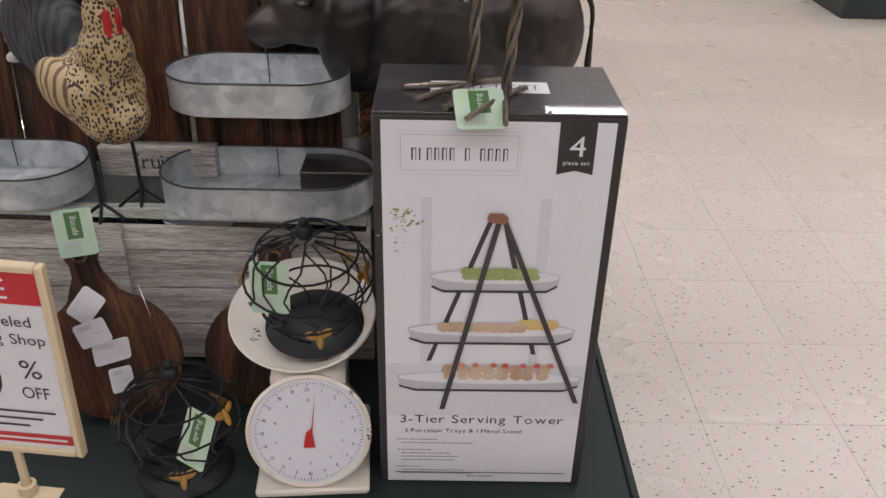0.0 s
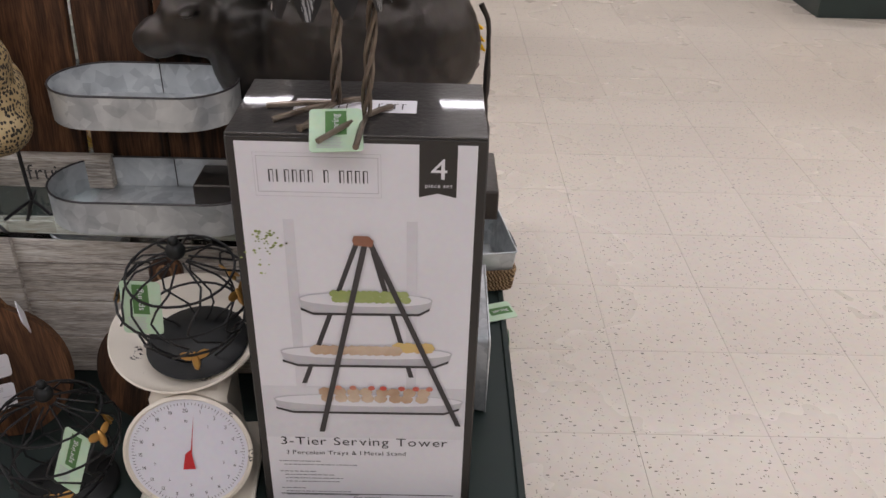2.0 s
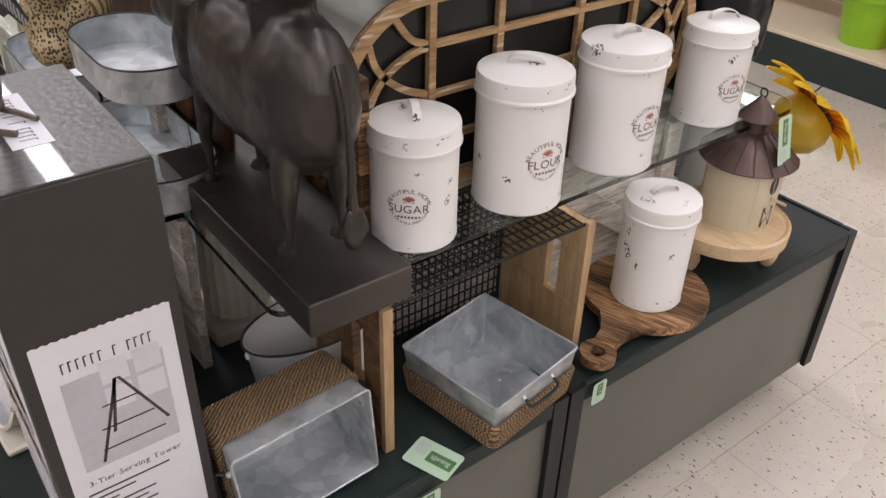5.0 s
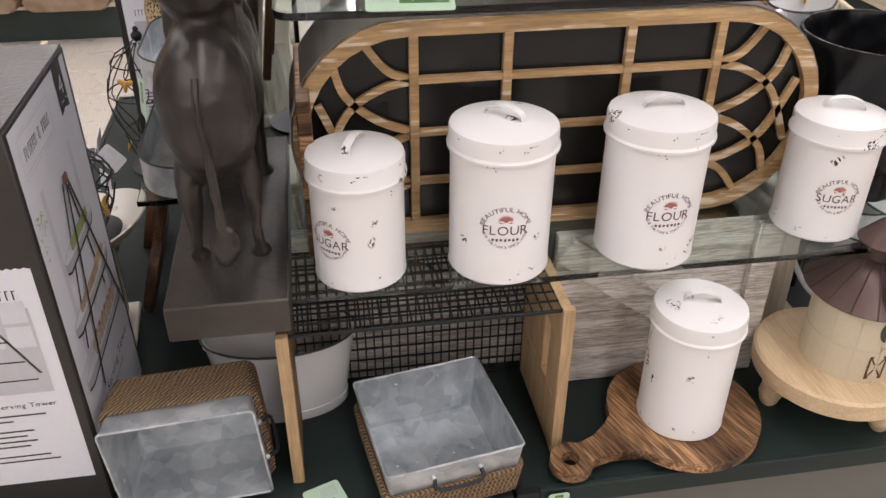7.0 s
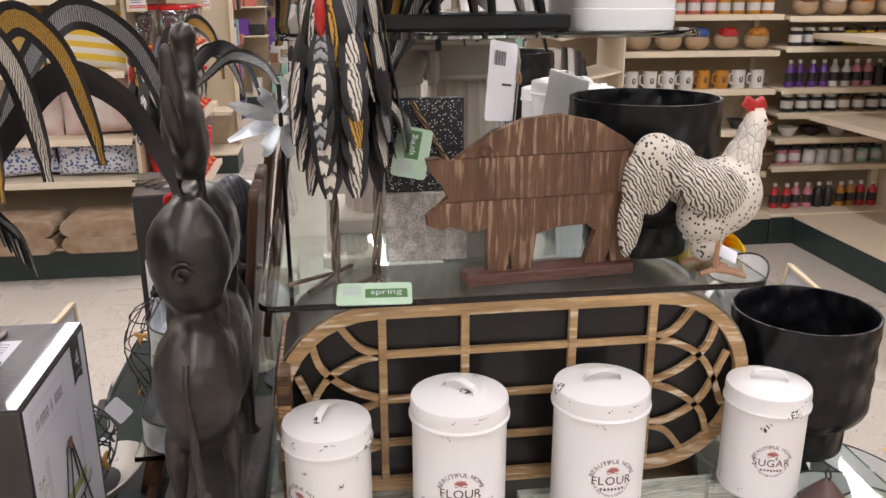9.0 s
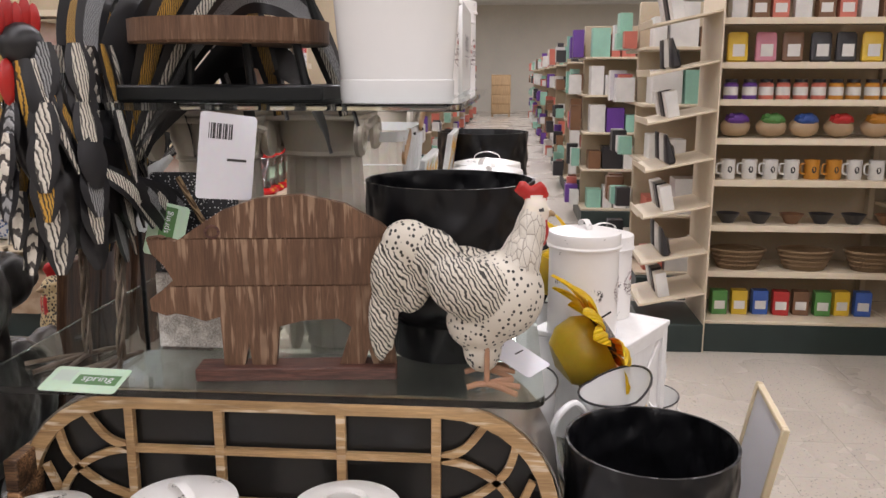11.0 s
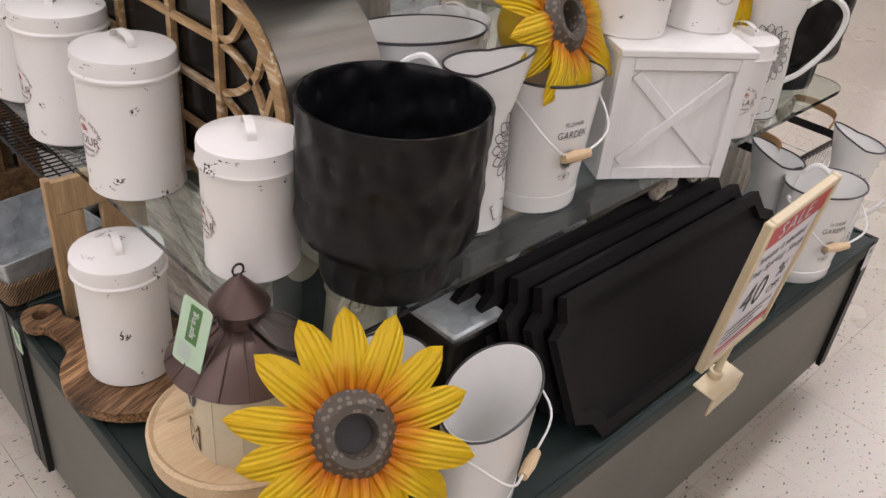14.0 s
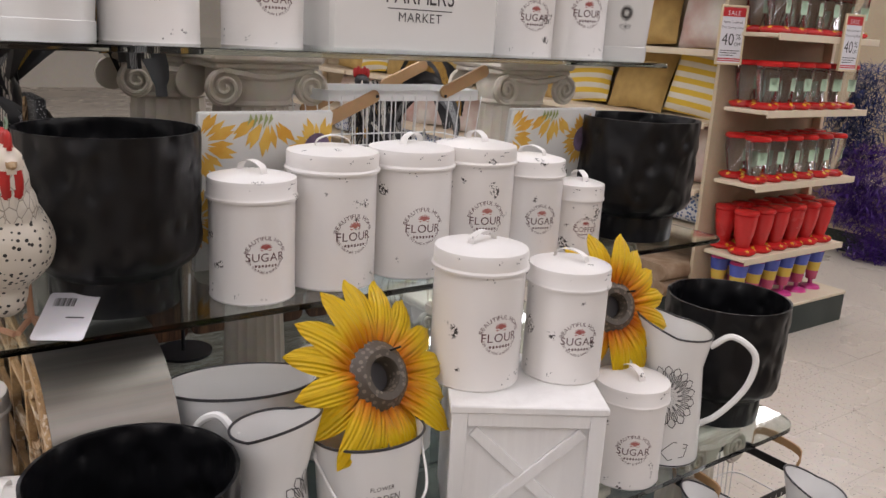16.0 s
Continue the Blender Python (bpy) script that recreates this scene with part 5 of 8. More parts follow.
def bin_tray(m, label, W, D, H, open_up=True):
    """A galvanized bin in a jute rope wrap; local z is its open side."""
    th = thing("galvanized_bin", m, label, "metal bin", group="rope-wrapped galvanized bins")
    t = 0.0015
    bm = bmesh.new()
    o, i = rounded(-W / 2, -D / 2, W / 2, D / 2, 0.006, 3), rounded(-W / 2 + t, -D / 2 + t, W / 2 - t, D / 2 - t, 0.005, 3)
    a = [[bm.verts.new((x * k, y * k, z)) for x, y in pts] for pts, k, z in ((o, 0.9, 0), (o, 1, H), (i, 1, H), (i, 0.9, t))]
    n = len(o)
    for p, q in zip(a, a[1:]):
        for k in range(n):
            bm.faces.new((p[k], p[(k + 1) % n], q[(k + 1) % n], q[k]))
    bm.faces.new(a[0][::-1])
    bm.faces.new(a[3])
    part("tin", bm, GALV, th)
    bm = tube(bmesh.new(), [(x, y, H) for x, y in o], 0.0018, 6, True)
    part("rolled_rim", bm, GALVPALE, th)
    rows = 9 if H > 0.1 else 6
    for k in range(rows):
        z = 0.006 + k * 0.0078
        s = 0.9 + 0.1 * z / H
        bm = tube(bmesh.new(), [(x, y, z) for x, y in rounded(-W / 2 * s - 0.0042, -D / 2 * s - 0.0042, W / 2 * s + 0.0042, D / 2 * s + 0.0042, 0.012, 5)], 0.0043, 7, True)
        part("rope_turn", bm, ROPE, th)
    for s in (-1, 1):
        bm = tube(bmesh.new(), smooth_line([(-0.032, s * (D / 2 + 0.001), H * 0.78), (-0.028, s * (D / 2 + 0.014), H * 0.68), (0.028, s * (D / 2 + 0.014), H * 0.68), (0.032, s * (D / 2 + 0.001), H * 0.78)], 4), 0.0026, 6)
        part("bail_handle", bm, WIRE, th)
        for k in (-1, 1):
            bm = blob(bmesh.new(), (k * 0.032, s * (D / 2 - 0.0005), H * 0.78), 0.0045, sub=2)
            part("rivet", bm, GALV, th)
    for k in range(5):
        bm = blob(bmesh.new(), (-W * 0.3 + k * W * 0.15, 0.0, 0.0018), (0.003, 0.003, 0.001), sub=2)
        part("rivet", bm, GALV, th)
    return th


bin_tray(pose(0.128, 1.1, PT + 0.081, 4, 0, 0) @ pose(0, 0, 0, 0, 90, 0), "galvanized bin with jute rope, lying on its side", 0.148, 0.192, 0.105)
bin_tray(pose(0.197, 1.428, PT + 0.002, 0, 0, -81), "galvanized bin with jute rope, standing in the crate", 0.188, 0.188, 0.087)
tag(0.262, 1.275, PT + 0.0045, 0, 0, -70, "mint green shop tag lying under a bin")
tag(0.289, 1.25, PT - 0.05, 90, 0, 90, "mint green shop tag hanging over the plinth edge", 0.036, 0.05)

# ---- footed serving board ----
out = arc(0, 0, 0.112, 22, 338, 36) + [(0.125, -0.03), (0.15, -0.02), (0.175, -0.018)] + arc(0.205, 0, 0.03, -140, 140, 16) + [(0.175, 0.018), (0.15, 0.02), (0.125, 0.03)]
th = thing("serving_board", (0.184, 1.803, PT), "round burnt-wood serving board with ring handle on feet", "serving board", -70)
bm = bmesh.new()
holes = arc(0.207, 0, 0.0125, 0, 360, 14)[:-1]
lo, hi = [[bm.verts.new((x, y, z)) for x, y in out] for z in (0.013, 0.03)]
for k in range(len(out)):
    bm.faces.new((lo[k], lo[(k + 1) % len(out)], hi[(k + 1) % len(out)], hi[k]))
for ringv, z in ((lo, 0.013), (hi, 0.03)):
    hv = [bm.verts.new((x, y, z)) for x, y in holes]
    es = [bm.edges.get((ringv[k], ringv[(k + 1) % len(ringv)])) for k in range(len(ringv))]
    es += [bm.edges.new((hv[k], hv[(k + 1) % len(hv)])) for k in range(len(hv))]
    bmesh.ops.triangle_fill(bm, edges=es, use_beauty=True)
    if z < 0.02:
        h0 = hv
for k in range(len(holes)):
    bm.faces.new((h0[k], h0[(k + 1) % len(h0)], hv[(k + 1) % len(hv)], hv[k]))
part("board", bm, BURNT, th, flat=False)
for a in (40, 140, 220, 320):
    bm = lathe(bmesh.new(), [(0, 0), (0.01, 0), (0.013, 0.013), (0, 0.013)], 14, pose(0.075 * math.cos(radians(a)), 0.075 * math.sin(radians(a)), 0))
    part("foot", bm, BURNT, th)
tag(0.289, 1.585, PT - 0.02, 90, 0, 90, "small pale shop tag on a serving board", 0.03, 0.045)

# ---- round riser with silo birdhouse ----
th = thing("round_riser", pose(0.163, 2.047, PT) @ Matrix.Diagonal((1.1, 1.1, 1, 1)), "round pale wooden riser on turned feet", "riser")
bm = lathe(bmesh.new(), [(0, 0.055), (0.1, 0.055), (0.106, 0.058), (0.107, 0.085), (0.103, 0.089), (0.098, 0.085), (0, 0.085)], 56)
part("disc", bm, PALEWOOD, th)
for a in (30, 150, 270):
    bm = lathe(bmesh.new(), [(0, 0), (0.009, 0), (0.0125, 0.006), (0.0165, 0.022), (0.014, 0.036), (0.018, 0.055), (0, 0.055)], 20, pose(0.082 * math.cos(radians(a)), 0.082 * math.sin(radians(a)), 0))
    part("turned_foot", bm, PALEWOOD, th)
th = thing("silo_birdhouse", pose(0.165, 2.064, PT + 0.0851, 0, 0, -4) @ Matrix.Diagonal((1.0, 1.0, 1.13, 1)), "cream metal silo birdhouse with brown ribbed roof", "birdhouse")
SILO = plain("cream_painted_tin", (0.66, 0.58, 0.42), (0.6, 0.52, 0.37), rough=0.45, relief=0.1)
ROOF = plain("brown_tin", (0.075, 0.045, 0.038), (0.11, 0.07, 0.06), rough=0.4, metal=0.5)
bm = lathe(bmesh.new(), [(0, 0), (0.068, 0), (0.068, 0.118), (0, 0.118)], 48)
part("drum", bm, SILO, th)
for k in range(12):
    a = k * math.pi / 6
    bm = tube(bmesh.new(), [(0.0682 * math.cos(a), 0.0682 * math.sin(a), 0.001), (0.0682 * math.cos(a), 0.0682 * math.sin(a), 0.117)], 0.0008, 5)
    part("drum_seam", bm, SILO, th)
bm = tube(bmesh.new(), [(0.0682 * math.cos(k * math.pi / 24), 0.0682 * math.sin(k * math.pi / 24), 0.05) for k in range(48)], 0.0008, 5, True)
part("drum_seam", bm, SILO, th)
bm = lathe(bmesh.new(), [(0.088, 0.11), (0.09, 0.112), (0.06, 0.135), (0.028, 0.157), (0.024, 0.157), (0.06, 0.131), (0.088, 0.11)], 48)
part("roof", bm, ROOF, th)
for k in range(16):
    a = k * math.pi / 8
    bm = tube(bmesh.new(), [(0.09 * math.cos(a), 0.09 * math.sin(a), 0.1125), (0.061 * math.cos(a), 0.061 * math.sin(a), 0.1355), (0.028 * math.cos(a), 0.028 * math.sin(a), 0.1575)], 0.0012, 5)
    part("roof_seam", bm, ROOF, th)
bm = lathe(bmesh.new(), [(0.024, 0.153), (0.025, 0.178), (0.036, 0.18), (0.02, 0.198), (0.004, 0.214), (0, 0.215)], 24)
part("cupola", bm, ROOF, th, "shiny brown metal cap")
bm = tube(bmesh.new(), [(0.007 * math.cos(k * 0.52), 0, 0.22 + 0.007 * math.sin(k * 0.52)) for k in range(12)], 0.0014, 6, True)
part("hanging_ring", bm, WIRE, th)
bm = bmesh.new()
def curved(u, v):
    a = u / 0.068
    return Vector((0.0688 * math.cos(a), 0.0688 * math.sin(a), v))
poly(bm, [(0.011 * math.cos(k * 0.4), 0.083 + 0.016 * math.sin(k * 0.4)) for k in range(16)], curved)
part("entrance_hole", bm, INK, th, "dark round entrance hole", flat=True)
bm = tube(bmesh.new(), [(0.067, 0.0, 0.06), (0.1, 0.0, 0.061)], 0.0025, 8)
part("perch", bm, PALEWOOD, th)
bm = bmesh.new()
for q in ((-0.013, -0.01, 0.008, 0.044), (0.01, 0.013, 0.008, 0.044), (-0.013, 0.013, 0.041, 0.044), (-0.013, 0.013, 0.008, 0.011)):
    flatbar(bm, *q, curved)
for s in (-1, 1):
    poly(bm, [(-0.012 * s, 0.01), (-0.009 * s, 0.01), (0.012 * s, 0.042), (0.009 * s, 0.042)], curved)
part("painted_door", bm, BOARD, th, "brown cross-braced door", flat=True)
tag(0.226, 2.062, 0.692, 76, 4, 98, "mint green shop tag tied to a birdhouse", 0.05, 0.085)


# ---- sunflowers ----
def sunflower(m, R, label, petals=15, stem=None):
    """Local z looks out of the flower."""
    th = thing("metal_sunflower", m, label, "garden ornament", group="metal sunflowers")
    rnd = random.Random(petals * 7 + int(R * 1000))
    for k in range(petals):
        L, w = R * rnd.uniform(0.93, 1.05), R * 0.114
        bm = bmesh.new()
        rows = []
        r0 = R * 0.3
        for i in range(9):
            t = i / 8
            r = r0 + (L - r0) * t
            ww = w * (0.62 + 0.75 * math.sin(math.pi * min(1, t * 0.9 + 0.12)) ) * (1 if t < 0.75 else max(0.02, math.sqrt(max(0, 1 - ((t - 0.75) / 0.25) ** 2))))
            z = 0.012 * math.sin(t * 2.6) - 0.02 * t * t
            rows.append([bm.verts.new((r, s * ww, z + (0.0025 if j % 2 else -0.0006) * (1 - t * 0.6) - 0.004 * abs(s))) for j, s in enumerate((-1, -0.66, -0.33, 0, 0.33, 0.66, 1))])
        for a, b_ in zip(rows, rows[1:]):
            for i in range(6):
                f = bm.faces.new((a[i], a[i + 1], b_[i + 1], b_[i]))
                f.material_index = 0
        for f in bm.faces:
            f.material_index = 0
        bmesh.ops.solidify(bm, geom=list(bm.faces), thickness=0.0008)
        p = part("petal", bm, PETAL, th)
        p.matrix_basis = pose(0, 0, 0.002 * (k % 2), 0, rnd.uniform(-6, 6), k * 360 / petals + rnd.uniform(-3, 3))
    bm = lathe(bmesh.new(), [(R * 0.16, -0.012), (R * 0.16, 0.008), (R * 0.18, 0.014), (R * 0.25, 0.015), (R * 0.3, 0.009), (R * 0.36, 0.001), (R * 0.3, -0.004)], 40)
    part("seed_head", bm, SEEDS, th, "dark textured ring with a round hole")
    bm = lathe(bmesh.new(), [(0, -0.011), (R * 0.16, -0.0105)], 24)
    part("dark_hole", bm, INK, th)
    bm = lathe(bmesh.new(), [(R * 0.38, -0.006), (R * 0.46, -0.03), (R * 0.44, -0.06), (R * 0.3, -0.085), (0, -0.095)], 32)
    part("bowl_back", bm, MUSTARD, th, "mustard yellow bowl behind the petals")
    bm = tube(bmesh.new(), [(R * 0.2, 0.02, 0.0), (R * 0.22, 0.02, 0.035)], 0.0016, 6)
    part("perch", bm, WIRE, th)
    if stem:
        inv = m.inverted()
        bm = tube(bmesh.new(), smooth_line([inv @ Vector(p) for p in stem], 5), 0.004, 8)
        part("stem", bm, WIRE, th)
    return th


def facing(c, toward, roll=0):
    return Matrix.Translation(c) @ (Vector(toward) - Vector(c)).to_track_quat("Z", "Y").to_matrix().to_4x4() @ pose(0, 0, 0, 0, 0, roll)


sunflower(facing((0.163, 2.278, 0.668), (0.62, 3.25, 1.5), 8), 0.132, "large yellow metal sunflower beside the birdhouse", 14, [(0.15, 2.25, 0.62), (0.11, 2.2, 0.55), (0.1, 2.2, 0.427)])
sunflower(facing((-0.341, 2.082, 0.978), (-0.49, 2.93, 1.45), 20), 0.133, "yellow metal sunflower standing in a white bucket", 16, [(-0.33, 2.03, 0.95), (-0.32, 2.06, 0.85), (-0.31, 2.09, 0.745)])
sunflower(facing((-0.8, 2.06, 0.998), (-0.56, 2.95, 1.36), 5), 0.122, "yellow metal sunflower behind a tall pitcher", 15, [(-0.805, 2.02, 0.97), (-0.84, 1.99, 0.87), (-0.86, 1.98, 0.76)])


# ---- enamelware ----
def drawn_flower(bm, put, s):
    """A line drawing of a sunflower with stem and leaves."""
    def stroke(pts, w):
        for p, q in zip(pts, pts[1:]):
            dx, dy = q[0] - p[0], q[1] - p[1]
            k = w / max(1e-6, math.hypot(dx, dy))
            poly(bm, [(p[0] - dy * k, p[1] + dx * k), (q[0] - dy * k, q[1] + dx * k), (q[0] + dy * k, q[1] - dx * k), (p[0] + dy * k, p[1] - dx * k)], put)
    w = 0.0007
    for ringr, n, L in ((0.011, 17, 0.026), (0.016, 17, 0.031)):
        for k in range(n):
            a = 2 * math.pi * (k + (0.5 if ringr > 0.012 else 0)) / n
            d = 0.15
            pts = [((ringr * math.cos(a - d)) * s, ringr * math.sin(a - d) * s), ((ringr + L) * 0.62 * math.cos(a - d * 0.9) * s, (ringr + L) * 0.62 * math.sin(a - d * 0.9) * s), (L * 1.05 * math.cos(a) * s, L * 1.05 * math.sin(a) * s), ((ringr + L) * 0.62 * math.cos(a + d * 0.9) * s, (ringr + L) * 0.62 * math.sin(a + d * 0.9) * s), (ringr * math.cos(a + d) * s, ringr * math.sin(a + d) * s)]
            stroke(pts, w)
    for k in range(60):
        r, a = 0.0105 * s * math.sqrt((k + 0.5) / 60), k * 2.4
        u, v = r * math.cos(a), r * math.sin(a)
        poly(bm, [(u - 0.0007, v), (u, v - 0.0007), (u + 0.0007, v), (u, v + 0.0007)], put)
    stroke([(0, -0.03 * s), (0.0008, -0.05 * s), (0, -0.075 * s)], 0.0008)
    for sg in (-1, 1):
        leaf = [(0, -0.058 * s), (sg * 0.012 * s, -0.046 * s), (sg * 0.028 * s, -0.05 * s), (sg * 0.024 * s, -0.062 * s), (sg * 0.008 * s, -0.066 * s), (0, -0.058 * s)]
        stroke(leaf, w)
        stroke([(0, -0.058 * s), (sg * 0.026 * s, -0.053 * s)], w)


def pitcher(x, y, z, turn, label, H=0.225, R=0.06, flower=True, aim=0.0):
    """An enamel pitcher; local x is the spout."""
    th = thing("enamel_pitcher", (x, y, z), label, "pitcher", turn, "white enamel pitchers")
    k = H / 0.225
    def lip(a, zz):
        t = max(0.0, (zz - 0.165 * k) / (0.06 * k))
        return 1 + 0.24 * t * max(0, math.cos(a)) ** 3
    def rise(bm):
        for v in bm.verts:
            t = max(0.0, (v.co.z - 0.165 * k) / (0.06 * k))
            v.co.z += 0.022 * t * v.co.x / R if v.co.x > 0 else 0.006 * t * v.co.x / R
    prof = [(0, 0), (R, 0), (R * 1.01, 0.004), (R * 0.93, 0.09 * k), (R * 0.84, 0.155 * k), (R * 0.83, 0.165 * k), (R * 0.9, 0.19 * k), (R * 1.0, 0.225 * k), (R * 0.97, 0.2255 * k), (R * 0.87, 0.19 * k), (R * 0.8, 0.165 * k), (R * 0.9, 0.09 * k), (R * 0.95, 0.006), (0, 0.006)]
    bm = lathe(bmesh.new(), prof, 48, shape=lip)
    rise(bm)
    part("body", bm, CLEAN, th)
    bm = bmesh.new()
    pts = []
    for j in range(48):
        a = 2 * math.pi * j / 48
        r = R * 0.985 * lip(a, 0.225 * k)
        xx = r * math.cos(a)
        pts.append((xx, r * math.sin(a), 0.2255 * k + (0.022 * xx / R if xx > 0 else 0.006 * xx / R)))
    tube(bm, pts, 0.0019, 6, True)
    part("dark_rim", bm, RIM, th, "dark blue-black rim")
    bm = tube(bmesh.new(), smooth_line([(-R * 0.95, 0, 0.2 * k), (-R * 1.5, 0, 0.222 * k), (-R * 2.15, 0, 0.195 * k), (-R * 2.05, 0, 0.14 * k), (-R * 1.45, 0, 0.085 * k), (-R * 0.93, 0, 0.06 * k)], 6), 0.0055, 8)
    part("handle", bm, CLEAN, th)
    bm = tube(bmesh.new(), [(R * 1.0 * math.cos(j * math.pi / 20), R * 1.0 * math.sin(j * math.pi / 20), 0.0025) for j in range(40)], 0.0016, 6, True)
    part("base_ring", bm, RIM, th)
    if flower:
        bm = bmesh.new()
        def put(u, v):
            zz = 0.122 * k + v
            rows = ((0.0, 1.02), (0.09, 0.93), (0.155, 0.84), (0.165, 0.83), (0.19, 0.9), (0.3, 1.2))
            r = 0.0
            for (h0, r0), (h1, r1) in zip(rows, rows[1:]):
                if h0 * k <= zz <= h1 * k:
                    r = R * (r0 + (r1 - r0) * (zz - h0 * k) / ((h1 - h0) * k)) + 0.0009
            r = r or R * 1.02
            a = radians(aim) + u / R
            return Vector((r * math.cos(a), r * math.sin(a), zz))
        drawn_flower(bm, put, 1.65 * k)
        part("drawn_flower", bm, INK, th, "black line drawing of a sunflower", flat=True)
    return th


def oval_bucket(x, y, z, turn, label, W=0.075, D=0.055, H=0.185, bail=True, lettered=True, m=None):
    """An oval enamel bucket; local y is its broad face."""
    th = thing("enamel_bucket", m or (x, y, z), label, "bucket", turn, "white enamel buckets")
    prof = [(0, 0), (0.82, 0), (0.84, 0.003), (0.845, H * 0.13), (0.825, H * 0.135), (0.86, H * 0.3), (0.985, H * 0.985), (1.0, H), (0.965, H), (0.95, H * 0.98), (0.8, H * 0.14), (0, H * 0.14)]
    bm = lathe(bmesh.new(), [(r * W, zz) for r, zz in prof], 56, ey=D / W)
    part("tub", bm, CLEAN, th)
    bm = tube(bmesh.new(), [(W * math.cos(j * math.pi / 24), D * math.sin(j * math.pi / 24), H) for j in range(48)], 0.0019, 6, True)
    part("dark_rim", bm, RIM, th, "dark rim")
    for s in (-1, 1):
        bm = lathe(bmesh.new(), [(0, 0.003), (0.004, 0.003), (0.007, 0)], 12, pose(s * W * 0.965, 0, H * 0.88, 0, s * 90, 0))
        part("ear", bm, CLEAN, th)
    if bail:
        pts = smooth_line([(-W * 1.0, 0, H * 0.88), (-W * 0.75, D * 1.1, H * 0.66), (-W * 0.2, D * 1.15, H * 0.5), (W * 0.2, D * 1.15, H * 0.5), (W * 0.75, D * 1.1, H * 0.66), (W * 1.0, 0, H * 0.88)], 6)
        bm = tube(bmesh.new(), pts, 0.0018, 6)
        part("bail", bm, CLEAN, th)
        bm = lathe(bmesh.new(), [(0, -0.024), (0.0065, -0.024), (0.0085, 0), (0.0065, 0.024), (0, 0.024)], 14, pose(0, D * 1.16, H * 0.495, 0, 90, 0))
        part("wooden_grip", bm, PALEWOOD, th, "pale turned wooden grip")
    if lettered:
        bm = bmesh.new()
        def put(u, v):
            zz = H * 0.62 + v
            r = (0.86 + 0.125 * (zz / H - 0.3) / 0.685) * 1.004
            a = math.pi / 2 + u / W
            return Vector((W * r * math.cos(a), D * r * math.sin(a) + 0.0006, zz))
        write(bm, "FLOWER", 0.0085, lambda u, v: put(u, v + 0.014), 0.14)
        write(bm, "GARDEN", 0.0145, lambda u, v: put(u, v - 0.003), 0.12, 0.95)
        drawn_flower(bm, lambda u, v: put(u * 0.5, v * 0.5 - 0.035), 0.9)
        part("lettering", bm, INK, th, "thin dark lettering and a small flower", flat=True)
    return th


pitcher(-0.19, 2.08, up1(-0.19), 125, "tall white enamel pitcher with drawn sunflower, dark rim", 0.225, 0.052, aim=8)
pitcher(-0.905, 2.116, up1(-0.905), -50, "white enamel pitcher with large drawn sunflower and handle", 0.228, 0.06, aim=86)
pitcher(-0.975, 2.19, PT, 150, "short white enamel pitcher on the plinth", 0.215, 0.05, aim=-60).matrix_basis = pose(-0.978, 2.19, PT, 0, 0, -58)
pitcher(-1.165, 2.27, PT, -58, "white enamel pitcher at the plinth's end", 0.232, 0.05, aim=85)
pitcher(0.075, 2.215, PT, 60, "small white enamel pitcher behind a sunflower", 0.2, 0.05, aim=60).matrix_basis = pose(0.012, 2.165, PT, 0, 0, 50)
oval_bucket(-0.312, 2.105, S1, 0, "white enamel flower bucket with bail and wooden grip").matrix_basis = pose(-0.315, 2.105, up1(-0.315), 0, 0, -9) @ Matrix.Diagonal((1, 1, 1.06, 1))
oval_bucket(-0.965, 2.315, PT, 0, "white enamel flower bucket with bail on the plinth").matrix_basis = pose(-0.985, 2.288, PT, 0, 0, -22) @ Matrix.Diagonal((1.17, 1.17, 1.08, 1))
oval_bucket(-0.21, 1.935, S1, 0, "wide oval white enamel tub with dark rim", 0.105, 0.06, 0.21, False, False).matrix_basis = pose(-0.21, 1.935, up1(-0.21), 0, 0, -15) @ Matrix.Diagonal((1, 1, 1.06, 1))
oval_bucket(-0.05, 2.28, PT, 0, "oval white enamel bucket with bail by the sunflower", 0.1, 0.055, 0.19, True, False).matrix_basis = pose(-0.052, 2.285, PT, 0, 0, 20)
oval_bucket(-0.88, 1.975, S1, 0, "white enamel flower bucket that holds a sunflower").matrix_basis = pose(-0.86, 1.99, up1(-0.86), 0, 0, 20)
oval_bucket(-0.02, 1.18, PT, 0, "wide oval white tub under the pewter statue", 0.112, 0.062, 0.135, False, False).matrix_basis = pose(0.04, 1.22, PT, 0, 0, 90)
oval_bucket(-0.16, 1.72, S3, 0, "white enamel planter tub on the top shelf", 0.085, 0.07, 0.2, False, False).matrix_basis = pose(-0.02, 1.775, S3, 0, 0, 80)
oval_bucket(-1.05, 1.75, S3, 0, "white enamel garden bucket on the top shelf", 0.07, 0.05, 0.2, False, True).matrix_basis = pose(-1.05, 1.775, S3, 0, 0, -30)

